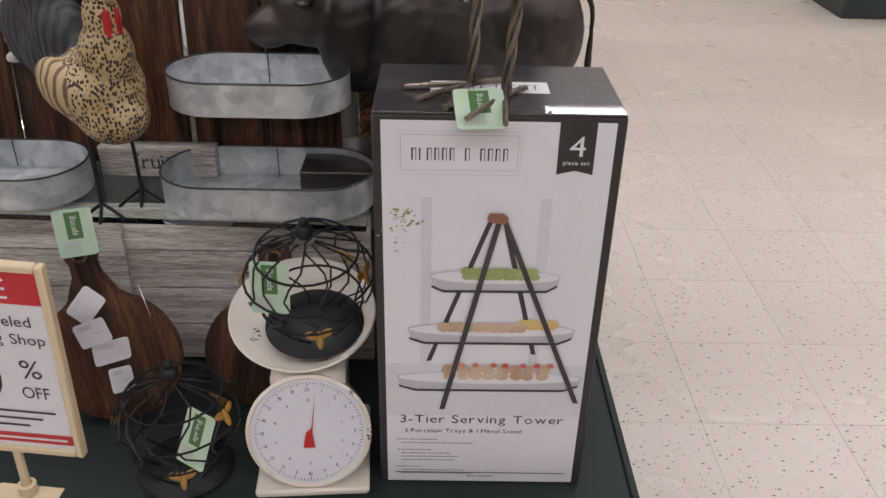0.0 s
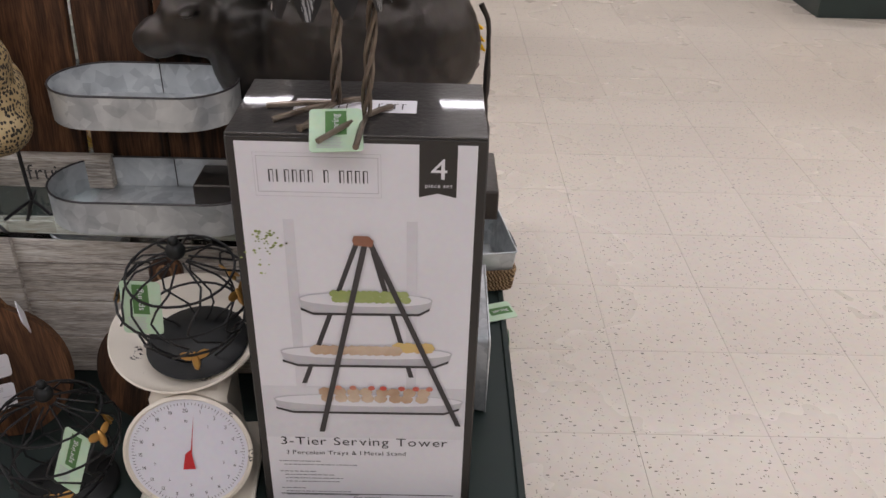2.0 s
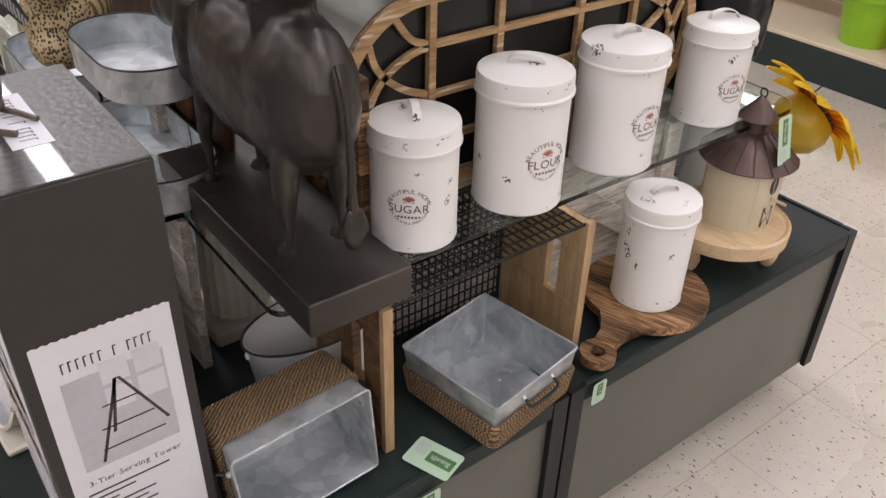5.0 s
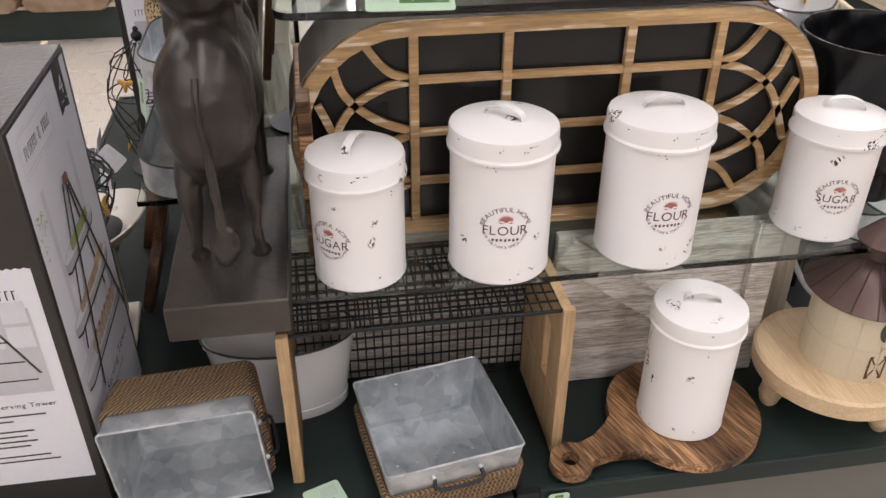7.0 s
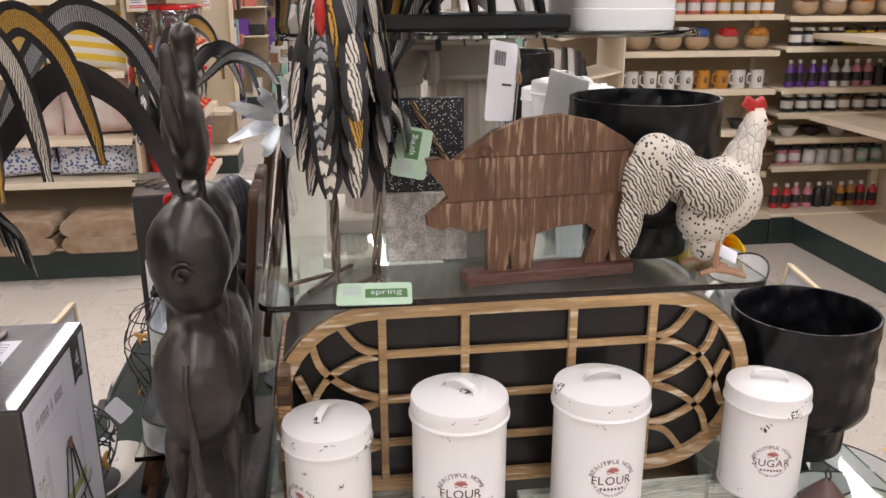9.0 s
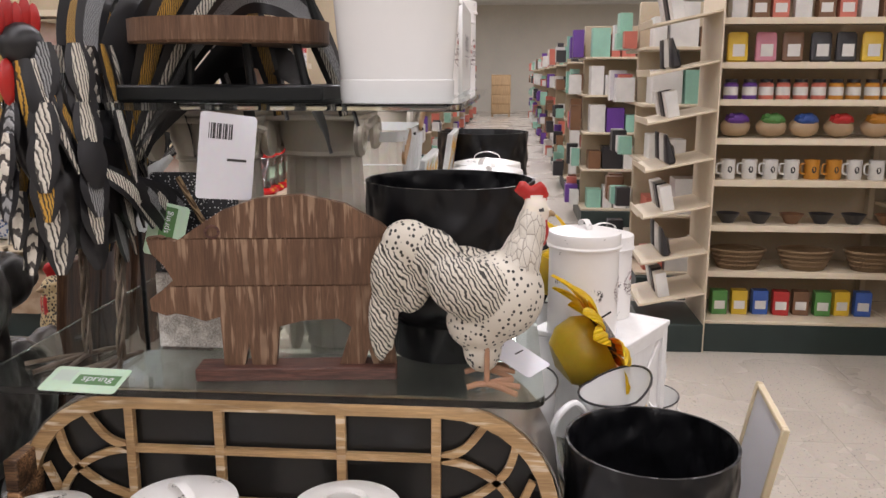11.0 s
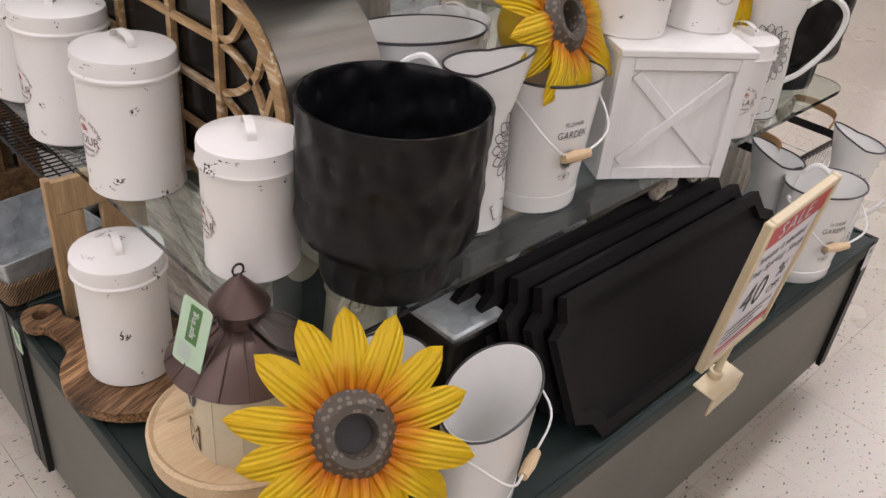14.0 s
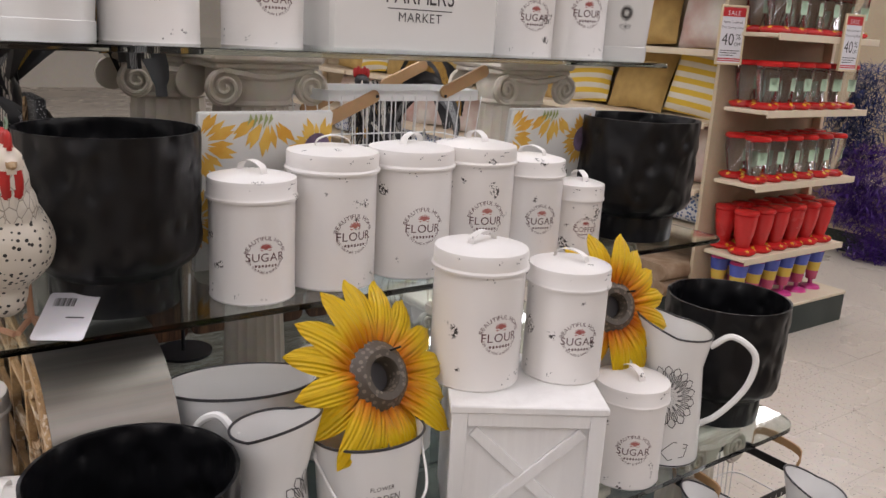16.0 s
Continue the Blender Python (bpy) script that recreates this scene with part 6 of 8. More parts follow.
# ---- white crossed crate ----
th = thing("white_crate", pose(-0.571, 2.105, up1(-0.56), 0, 0, -32), "white painted wooden crate box with crossed front", "crate")
W, D, H = 0.214, 0.19, 0.198
bm = box(bmesh.new(), (-W / 2, -D / 2, 0), (W / 2, D / 2 - 0.008, H), 0.001)
part("box", bm, WHITEWOOD, th)
bm = box(bmesh.new(), (-W / 2 - 0.003, -D / 2 - 0.003, H), (W / 2 + 0.003, D / 2 + 0.003, H + 0.012), 0.002)
part("lid_board", bm, WHITEWOOD, th)
for a, b_ in (((-W / 2, 0), (-W / 2 + 0.022, H)), ((W / 2 - 0.022, 0), (W / 2, H)), ((-W / 2 + 0.0222, 0), (W / 2 - 0.0222, 0.02)), ((-W / 2 + 0.0222, H - 0.02), (W / 2 - 0.0222, H))):
    bm = box(bmesh.new(), (a[0], D / 2 - 0.0078, a[1]), (b_[0], D / 2, b_[1]), 0.0012)
    part("frame_slat", bm, WHITEWOOD, th)
for s in (-1, 1):
    L = math.hypot(W - 0.044, H - 0.04)
    a = math.degrees(math.atan2(H - 0.04, W - 0.044)) * s
    bm = box(bmesh.new(), (-L / 2 + 0.012, -0.006, -0.008), (L / 2 - 0.012, 0.0, 0.008), 0.001, pose(0, D / 2 - 0.0015 - (0.0015 if s > 0 else 0), H / 2, 0, -a, 0))
    part("cross_slat", bm, WHITEWOOD, th)
canister("FLOUR", -0.517, 2.06, up1(-0.56) + 0.2102, 83, "on a white crate", 110)
canister("SUGAR", -0.645, 2.11, up1(-0.56) + 0.2102, 68, "on a white crate", 40)


# ---- black trays leaning in a row ----
def tray_outline(L, h):
    return [(0.05, 0), (L - 0.05, 0), (L - 0.035, 0.03), (L, 0.045), (L, h - 0.05), (L - 0.03, h - 0.035), (L - 0.04, h), (0.04, h), (0.03, h - 0.035), (0, h - 0.05), (0, 0.045), (0.035, 0.03)]


BLACKTRAY = plain("matt_black_board", (0.007, 0.0065, 0.0065), (0.011, 0.01, 0.01), rough=0.62, scale=18, relief=0.2)
BLACKTRAY.node_tree.nodes["Principled BSDF"].inputs["Specular IOR Level"].default_value = 0.22
for k in range(6):
    h = 0.225
    th = thing("black_tray", pose(-0.86 + 0.014 * k, 2.325 - 0.042 * k, PT + 0.002, 118 - 2 * k, 0, 0), "long matt black notched tray leaning in a row", "tray", group="black trays leaning in a row")
    o = tray_outline(0.64, h)
    bm = prism(bmesh.new(), o, 0.006, None, 0.0015)
    part("panel", bm, BLACKTRAY, th)
    i = [(0.32 + (x - 0.32) * 0.93, h / 2 + (y - h / 2) * 0.82) for x, y in o]
    bm = ring(bmesh.new(), o, i, 0.012, pose(0, 0, -0.012))
    part("raised_rim", bm, BLACKTRAY, th)

th = thing("brown_wooden_box", (-0.42, 2.0, PT), "long brown wooden box under the lowest shelf", "wooden box")
bm = box(bmesh.new(), (-0.2, -0.06, 0), (0.2, 0.06, 0.13), 0.003)
part("body", bm, CRATEWOOD, th)
bm = box(bmesh.new(), (-0.205, -0.065, 0.13), (0.205, 0.065, 0.145), 0.003)
part("lid", bm, CRATEWOOD, th)
th = thing("grey_storage_box", (-0.16, 2.1, PT), "grey steel storage box under the lowest shelf", "storage box")
bm = box(bmesh.new(), (-0.05, -0.06, 0), (0.05, 0.06, 0.15), 0.008)
part("body", bm, PEWTER, th)
bm = box(bmesh.new(), (-0.053, -0.063, 0.15), (0.053, 0.063, 0.165), 0.004)
part("lid", bm, GALV, th)


# ---- sale signs ----
def sale_sign(m, label, W=0.185, H=0.29, post=None, clamp=True, percent="40"):
    """Local x is right and y up on its face, z its front."""
    th = thing("sale_sign", m, label, "sale sign", group="sale signs")
    for a, b_ in (((-W / 2, 0), (-W / 2 + 0.01, H)), ((W / 2 - 0.01, 0), (W / 2, H)), ((-W / 2 + 0.0102, 0), (W / 2 - 0.0102, 0.01)), ((-W / 2 + 0.0102, H - 0.01), (W / 2 - 0.0102, H))):
        bm = box(bmesh.new(), (*a, -0.007), (*b_, 0.007), 0.002)
        part("frame_bar", bm, CREAM, th)
    bm = box(bmesh.new(), (-W / 2 + 0.008, 0.008, -0.0025), (W / 2 - 0.008, H - 0.008, 0.0025), 0)
    card = part("card", bm, PAPER, th, "white sale card")
    f = lambda u, v: Vector((u, v, 0.0032))
    bm = flatbar(bmesh.new(), -W / 2 + 0.01, W / 2 - 0.01, H * 0.81, H - 0.011, f)
    part("foot_band", flatbar(bmesh.new(), -W / 2 + 0.01, W / 2 - 0.01, H * 0.06, H * 0.115, f), SIGNRED, card, "red band", flat=True)
    part("red_band", bm, SIGNRED, card, "red band", flat=True)
    g = lambda u, v: Vector((u, v, 0.0036))
    bm = write(bmesh.new(), "SALE", W * 0.22, lambda u, v: g(u, v + H * 0.835), 0.16, 0.9)
    flatbar(bm, -W * 0.4, W * 0.4, H * 0.08, H * 0.092, g)
    part("white_lettering", bm, PAPER, card, flat=True)
    bm = write(bmesh.new(), "Items Labeled", W * 0.118, lambda u, v: f(u, v + H * 0.7), 0.1)
    write(bm, "The Spring Shop", W * 0.118, lambda u, v: f(u, v + H * 0.61), 0.1)
    write(bm, percent, H * 0.29, lambda u, v: f(u - W * 0.12, v + H * 0.33), 0.08, 0.75)
    write(bm, "%", H * 0.14, lambda u, v: f(u + W * 0.26, v + H * 0.43), 0.08)
    write(bm, "OFF", H * 0.09, lambda u, v: f(u + W * 0.26, v + H * 0.32), 0.1, 0.8)
    for k in range(3):
        flatbar(bm, -W * 0.36, W * (0.36 - 0.1 * k), H * (0.235 - 0.04 * k), H * (0.247 - 0.04 * k), f)
    part("lettering", bm, INK, card, flat=True)
    if post:
        bm = tube(bmesh.new(), [(0, 0.001, 0), (0, -post, 0)], 0.006, 10)
        part("post", bm, CREAM, th)
        bm = lathe(bmesh.new(), [(0.007, 0), (0.012, 0.001), (0.012, 0.014), (0.007, 0.016)], 14, pose(0, -post + 0.016, 0, 90, 0, 0))
        part("collar", bm, CREAM, th)
    if clamp:
        bm = box(bmesh.new(), (-0.045, -post - 0.004, -0.012), (0.045, -post, 0.03), 0.003)
        box(bm, (-0.045, -post - 0.045, 0.026), (0.045, -post - 0.0005, 0.03), 0.001)
        part("clamp", bm, CREAM, th, "cream plastic edge clamp")
    return th


sale_sign(pose(-0.527, 2.377, 0.512, 98, 0, 180) @ pose(0, 0, 0, 0, 0, 7.5), "cream framed red and white sale sign clamped to the plinth", 0.185, 0.305, 0.082)
sale_sign(pose(-0.542, 0.795, 0.505, 90, 0, -4) @ pose(0, 0, 0, 0, 0, -2), "cream framed red and white sale sign at the plinth's front", 0.185, 0.29, 0.078)


# ---- plinth front: boards, scale, wire cloches, trays ----
th = thing("washed_wood_panel", (-0.62, 1.1, PT), "white-washed plank panel under the lowest shelf", "wood panel")
for k in range(4):
    bm = box(bmesh.new(), (-0.55, -0.008, k * 0.069 + 0.001), (0.52, 0.008, k * 0.069 + 0.068), 0.0012)
    part("plank", bm, WASHED, th)
bm = box(bmesh.new(), (0.1, -0.018, 0.002), (0.145, -0.0085, 0.272), 0.001)
part("upright_plank", bm, WASHED, th)
th = thing("washed_wood_panel", (0.0, 1.42, PT), "grey white-washed plank panel behind the wire crate", "wood panel", 90)
for k in range(4):
    bm = box(bmesh.new(), (-0.185, -0.008, k * 0.068 + 0.001), (0.185, 0.008, k * 0.068 + 0.067), 0.0012)
    part("plank", bm, WASHED, th)
th = thing("washed_wood_panel", (0.062, 1.795, PT), "white-washed plank panel with a diagonal brace", "wood panel", 90)
for k in range(4):
    bm = box(bmesh.new(), (-0.17, -0.008, k * 0.068 + 0.001), (0.17, 0.008, k * 0.068 + 0.067), 0.0012)
    part("plank", bm, WASHED, th)
bm = box(bmesh.new(), (-0.2, -0.02, -0.022), (0.2, -0.009, 0.022), 0.001, pose(0, 0, 0.136, 0, 36, 0))
part("brace", bm, WASHED, th)
bm = box(bmesh.new(), (0.13, -0.022, 0.001), (0.17, -0.009, 0.272), 0.001)
part("upright_plank", bm, WASHED, th)


def cutting_board(x, y, z, lean, turn, roll, R, label):
    th = thing("cutting_board", pose(x, y, z, 90 - lean, 0, turn) @ pose(0, 0, 0, 0, 0, roll), label, "cutting board", group="round wooden cutting boards")
    body = arc(0, R, R, 110, 430, 40)
    h = 2 * R
    out = body + [(0.016, h + 0.03)] + arc(0, h + 0.062, 0.024, -50, 230, 16) + [(-0.016, h + 0.03)]
    bm = prism(bmesh.new(), out, 0.016, None, 0.003)
    part("board", bm, BOARD, th)
    bm = lathe(bmesh.new(), [(0.009, -0.001), (0.0125, -0.0005), (0.0125, 0.0165), (0.009, 0.017)], 18, pose(0, h + 0.062, 0))
    part("hanging_ring", bm, BURNT, th)


cutting_board(-0.27, 0.985, PT, 16, 0, -8, 0.088, "dark round wooden cutting board leaning on the panel")
cutting_board(-0.455, 0.955, PT, 14, 4, 10, 0.1, "dark round wooden cutting board behind shop tags")
GOLD = plain("gold_bee_metal", (0.45, 0.24, 0.06), (0.55, 0.32, 0.1), rough=0.35, metal=0.6)


def cloche(m, R, H, label, host_z=0.0):
    th = thing("wire_cloche", m, label, "wire cloche", group="wire cloches with bees")
    def prof(t):
        return R * math.sin(min(1, 0.25 + t * 0.95) * math.pi * 0.5) if t < 0.6 else R * math.sqrt(max(0.0, 1 - ((t - 0.6) / 0.405) ** 2)) * 0.93
    for k in range(12):
        a = 2 * math.pi * k / 12
        bm = tube(bmesh.new(), [(prof(i / 12) * math.cos(a + 0.25 * math.sin(i * 0.9 + k)), prof(i / 12) * math.sin(a + 0.25 * math.sin(i * 0.9 + k)), H * i / 12) for i in range(13)], 0.0015, 5)
        part("wire", bm, WIRE, th)
    for t in (0.0, 0.3, 0.62, 0.85):
        bm = tube(bmesh.new(), [(prof(t) * math.cos(k * 0.2618), prof(t) * math.sin(k * 0.2618), H * t + 0.003) for k in range(24)], 0.0018, 5, True)
        part("wire_ring", bm, WIRE, th)
    bm = lathe(bmesh.new(), [(0, 0.001), (R * 0.72, 0.001), (R * 0.74, 0.004), (R * 0.7, 0.006), (0, 0.005)], 32)
    part("base_disc", bm, BLACKTRIM, th)
    bm = blob(bmesh.new(), (0, 0, H + 0.012), 0.012, sub=3)
    blob(bm, (0, 0, H + 0.027), 0.0065, sub=2)
    part("knob", bm, BLACKTRIM, th)
    for a, t in ((-75, 0.2), (-20, 0.75), (60, 0.4), (180, 0.55)):
        p = Vector((prof(t) * math.cos(radians(a)), prof(t) * math.sin(radians(a)), H * t))
        mm = Matrix.Translation(p) @ Vector((math.cos(radians(a)), math.sin(radians(a)), 0.3)).to_track_quat("Z", "Y").to_matrix().to_4x4()
        bm = blob(bmesh.new(), (0, 0, 0.004), (0.005, 0.014, 0.004), mm, 2)
        for s in (-1, 1):
            blob(bm, (s * 0.012, 0.004, 0.004), (0.01, 0.006, 0.0012), mm @ pose(0, 0, 0, 0, 0, s * 25), 2)
        part("bee", bm, GOLD, th, "small gold metal bee")


# kitchen scale
DIAL = plain("scale_dial", (0.66, 0.66, 0.72), (0.62, 0.62, 0.69), rough=0.12, relief=0, coat=0.6)
WORN = enamel("worn_cream_enamel", (0.74, 0.69, 0.6))
th = thing("kitchen_scale", pose(-0.168, 0.868, PT, 0, 0, 4), "white worn kitchen scale with round dial and bowl", "kitchen scale")
bm = box(bmesh.new(), (-0.075, -0.075, 0), (0.078, 0.1, 0.012), 0.004)
part("base_plate", bm, WORN, th)
bm = box(bmesh.new(), (-0.05, -0.022, 0.012), (0.05, 0.085, 0.165), 0.012)
part("housing", bm, WORN, th)
TILT_ = pose(0, -0.04, 0.089, 74, 0, 0)
bm = lathe(bmesh.new(), [(0, -0.022), (0.076, -0.022), (0.08, 0.0), (0.083, 0.008), (0.079, 0.011), (0.076, 0.006), (0, 0.006)], 56, TILT_)
part("dial_case", bm, WORN, th)
bm = lathe(bmesh.new(), [(0, 0.0064), (0.0765, 0.0064)], 56, TILT_)
dial = part("dial_face", bm, DIAL, th, "white dial with numbers")
bm = bmesh.new()
on = lambda u, v: TILT_ @ Vector((u, v, 0.0069))
for k in range(100):
    a = 2 * math.pi * k / 100
    r0, r1 = (0.066, 0.072) if k % 5 == 0 else (0.069, 0.072)
    w = 0.0004
    poly(bm, [(r0 * math.cos(a) - w * math.sin(a), r0 * math.sin(a) + w * math.cos(a)), (r1 * math.cos(a) - w * math.sin(a), r1 * math.sin(a) + w * math.cos(a)), (r1 * math.cos(a) + w * math.sin(a), r1 * math.sin(a) - w * math.cos(a)), (r0 * math.cos(a) + w * math.sin(a), r0 * math.sin(a) - w * math.cos(a))], on)
for k in range(20):
    a = math.pi / 2 - 2 * math.pi * (k + 1) / 20
    write(bm, str(k + 1), 0.0072, lambda u, v: on(u + 0.061 * math.cos(a), v + 0.061 * math.sin(a) - 0.0025), 0.08)
for k in range(10):
    a = math.pi / 2 - 2 * math.pi * (k + 1) / 10
    write(bm, str(k + 1), 0.006, lambda u, v: on(u + 0.046 * math.cos(a), v + 0.046 * math.sin(a) - 0.002), 0.08)
part("dial_marks", bm, INK, dial, flat=True)
bm = poly(bmesh.new(), [(-0.008, -0.022), (0.008, -0.022), (0.0045, 0.0), (0.0105, 0.058), (0.0035, 0.006), (-0.004, 0.0)], lambda u, v: TILT_ @ Vector((u, v, 0.0085)))
part("pointer", bm, SIGNRED, dial, "red pointer", flat=True)
bm = lathe(bmesh.new(), [(0, 0.0015), (0.012, 0), (0.018, 0.03)], 16, pose(0, 0.045, 0.16))
part("bowl_neck", bm, WORN, th)
BOWLM = pose(-0.008, 0.07, 0.178, 17, 0, 0)
bm = lathe(bmesh.new(), [(0, 0), (0.04, 0.002), (0.075, 0.014), (0.097, 0.034), (0.1, 0.036), (0.098, 0.038), (0.073, 0.018), (0.04, 0.006), (0, 0.004)], 48, BOWLM)
part("bowl", bm, WORN, th, "white enamel bowl with a chipped brown rim")
cloche(pose(-0.163, 0.918, PT + 0.197, 10, 0, 0), 0.09, 0.152, "black wire cloche with gold bees in the scale's bowl")
cloche(pose(-0.345, 0.845, PT + 0.001), 0.088, 0.155, "black wire cloche with gold bees on the plinth")
cloche(pose(-0.82, 0.93, PT + 0.001), 0.09, 0.3, "tall black wire cloche with gold bees on the plinth")


def oval_tray(x, y, z, L, D, H, label, turn=0):
    th = thing("galvanized_tray", (x, y, z), label, "metal tray", turn, "oval galvanized trays")
    o, i = stadium(L / 2, D / 2), stadium(L / 2 - 0.0012, D / 2 - 0.0012)
    bm = ring(bmesh.new(), o, i, H, Matrix())
    part("side_band", bm, GALVPALE, th)
    bm = prism(bmesh.new(), stadium(L / 2 - 0.0014, D / 2 - 0.0014), 0.0014, pose(0, 0, 0.0008))
    part("bottom", bm, GALVPALE, th)
    bm = tube(bmesh.new(), [(a, b_, H) for a, b_ in o], 0.0016, 6, True)
    part("dark_rim", bm, RIM, th, "dark rolled rim")
    bm = tube(bmesh.new(), [(0, D / 2 - 0.0018, 0.003), (0, D / 2 - 0.0018, H - 0.001)], 0.0008, 5)
    part("seam", bm, RIM, th)
    return th


oval_tray(-0.248, 1.107, up1(-0.25), 0.312, 0.15, 0.05, "long oval galvanized tray standing on the lowest shelf")
oval_tray(-0.252, 1.124, 0.866, 0.256, 0.14, 0.047, "oval galvanized tray fixed to dark wooden planks")
oval_tray(-0.655, 1.108, up1(-0.655), 0.28, 0.145, 0.047, "long oval galvanized tray beside the painted hen")
for x0, x1, y, h, lean, lab in ((-0.375, -0.262, 1.206, 0.42, 6, "tall dark wooden plank board behind galvanized trays"), (-0.258, -0.15, 1.206, 0.42, 6, "tall dark wooden plank board behind galvanized trays"), (-0.51, -0.385, 1.2, 0.45, 8, "tall dark wooden paddle board behind the hen"), (-0.78, -0.66, 1.225, 0.42, 8, "tall dark wooden paddle board behind the hen"), (-0.65, -0.52, 1.22, 0.4, 8, "tall dark wooden paddle board behind the hen")):
    bm = prism(bmesh.new(), rounded(-(x1 - x0) / 2, 0, (x1 - x0) / 2, h, 0.018, 4), 0.016, None, 0.002)
    solo("wooden_board", bm, BOARD, pose((x0 + x1) / 2, y, up1((x0 + x1) / 2), 90 - lean, 0, 0), lab, "wooden board", group="dark wooden boards on the shelf")
th = thing("slat_sign", (-0.02, 1.285, S1 + 0.001), "dark burnt wooden slat sign standing behind the statue", "wooden sign")
for k in range(5):
    bm = box(bmesh.new(), (-0.11, -0.009, k * 0.0445), (0.11, 0.009, k * 0.0445 + 0.044), 0.002)
    part("slat", bm, BURNT, th)
bm = box(bmesh.new(), (-0.09, -0.012, 0), (0.09, 0.012, 0.05), 0.002)
th = thing("word_sign", (-0.43, 1.175, up1(-0.43)), "grey block sign with black script letters", "word sign")
part("block", bm, WASHED, th)
bm = write(bmesh.new(), "fruits", 0.036, lambda u, v: Vector((u, -0.0125, v + 0.014)), 0.06)
part("lettering", bm, INK, th, flat=True)

tag(-0.207, 0.866, 0.715, 80, 0, -3, "mint green shop tag tied to a wire cloche", 0.05, 0.07)
tag(-0.313, 0.812, 0.51, 62, 0, -32, "mint green shop tag tied to a wire cloche", 0.05, 0.075)
tag(-0.494, 0.985, 0.722, 84, 0, 20, "mint green shop tag tied to the hen's leg", 0.05, 0.07)
tag(0.045, 0.828, 0.97, 24, 0, 6, "mint green shop tag lying on the carton", 0.055, 0.06)
tag(0.117, 1.412, S2 + 0.0075, 0, 14, -4, "mint green shop tag lying on the middle shelf", 0.05, 0.098)
tag(0.006, 1.925, S2 + 0.017, 22, 0, 150, "white shop card with a barcode lying by the rooster", 0.06, 0.085, True)
tag(-1.24, 2.3535, PT - 0.035, 90, 0, 180, "white shop card with a barcode hanging at the plinth corner", 0.04, 0.06, True)
tag(0.072, 1.585, S3 - 0.062, 90, 8, 140, "white shop card with a barcode hanging from the top shelf", 0.075, 0.1, True)
for k, (x, y, z, a) in enumerate(((-0.46, 0.9, 0.66, 20), (-0.45, 0.88, 0.63, -15), (-0.44, 0.9, 0.585, 5), (-0.43, 0.89, 0.545, 30), (-0.395, 0.93, 0.65, 50))):
    card = tag(x, y, z, 66 + 9 * (k % 3), 26 * k - 50, a + 14 * k, "grey and white card of small hanging ornaments", 0.048, 0.034, True).children[0]
    card.data.materials[0] = PAPERGREY if k % 2 else PAPERPALE


# ---- metal roosters ----
FBLACK = plain("black_feather_enamel", (0.014, 0.013, 0.014), (0.025, 0.024, 0.024), rough=0.35, metal=0.2)
FWHITE = wavy("white_feather_enamel", (0.66, 0.61, 0.52), (0.06, 0.052, 0.045), 90, 4, 0.3)
FGOLD = wavy("gold_feather_enamel", (0.55, 0.3, 0.04), (0.05, 0.03, 0.015), 130, 4, 0.35)
FGREY = wavy("grey_feather_enamel", (0.3, 0.3, 0.3), (0.03, 0.03, 0.033), 140, 3, 0.35)


def blade(bm, pts, width, k, normal):
    """A feather: a leaf-shaped strip along a line, with a rib."""
    line = smooth_line(pts, 6)
    n = len(line) - 1
    rows = []
    for i, p in enumerate(line):
        d = (line[min(i + 1, n)] - line[max(i - 1, 0)]).normalized()
        side = d.cross(Vector(normal)).normalized()
        up = side.cross(d).normalized()
        t = i / n
        w = width * (math.sin(math.pi * min(1, 0.18 + t * 0.72)) if t < 0.93 else 0.35)
        rows.append([bm.verts.new(p + side * w * s + up * (0.12 * width * (1 - abs(s)))) for s in (-1, -0.5, 0, 0.5, 1)])
    for a, b_ in zip(rows, rows[1:]):
        for i in range(4):
            f = bm.faces.new((a[i], a[i + 1], b_[i + 1], b_[i]))
            f.material_index = k if i in (1, 2) else 0


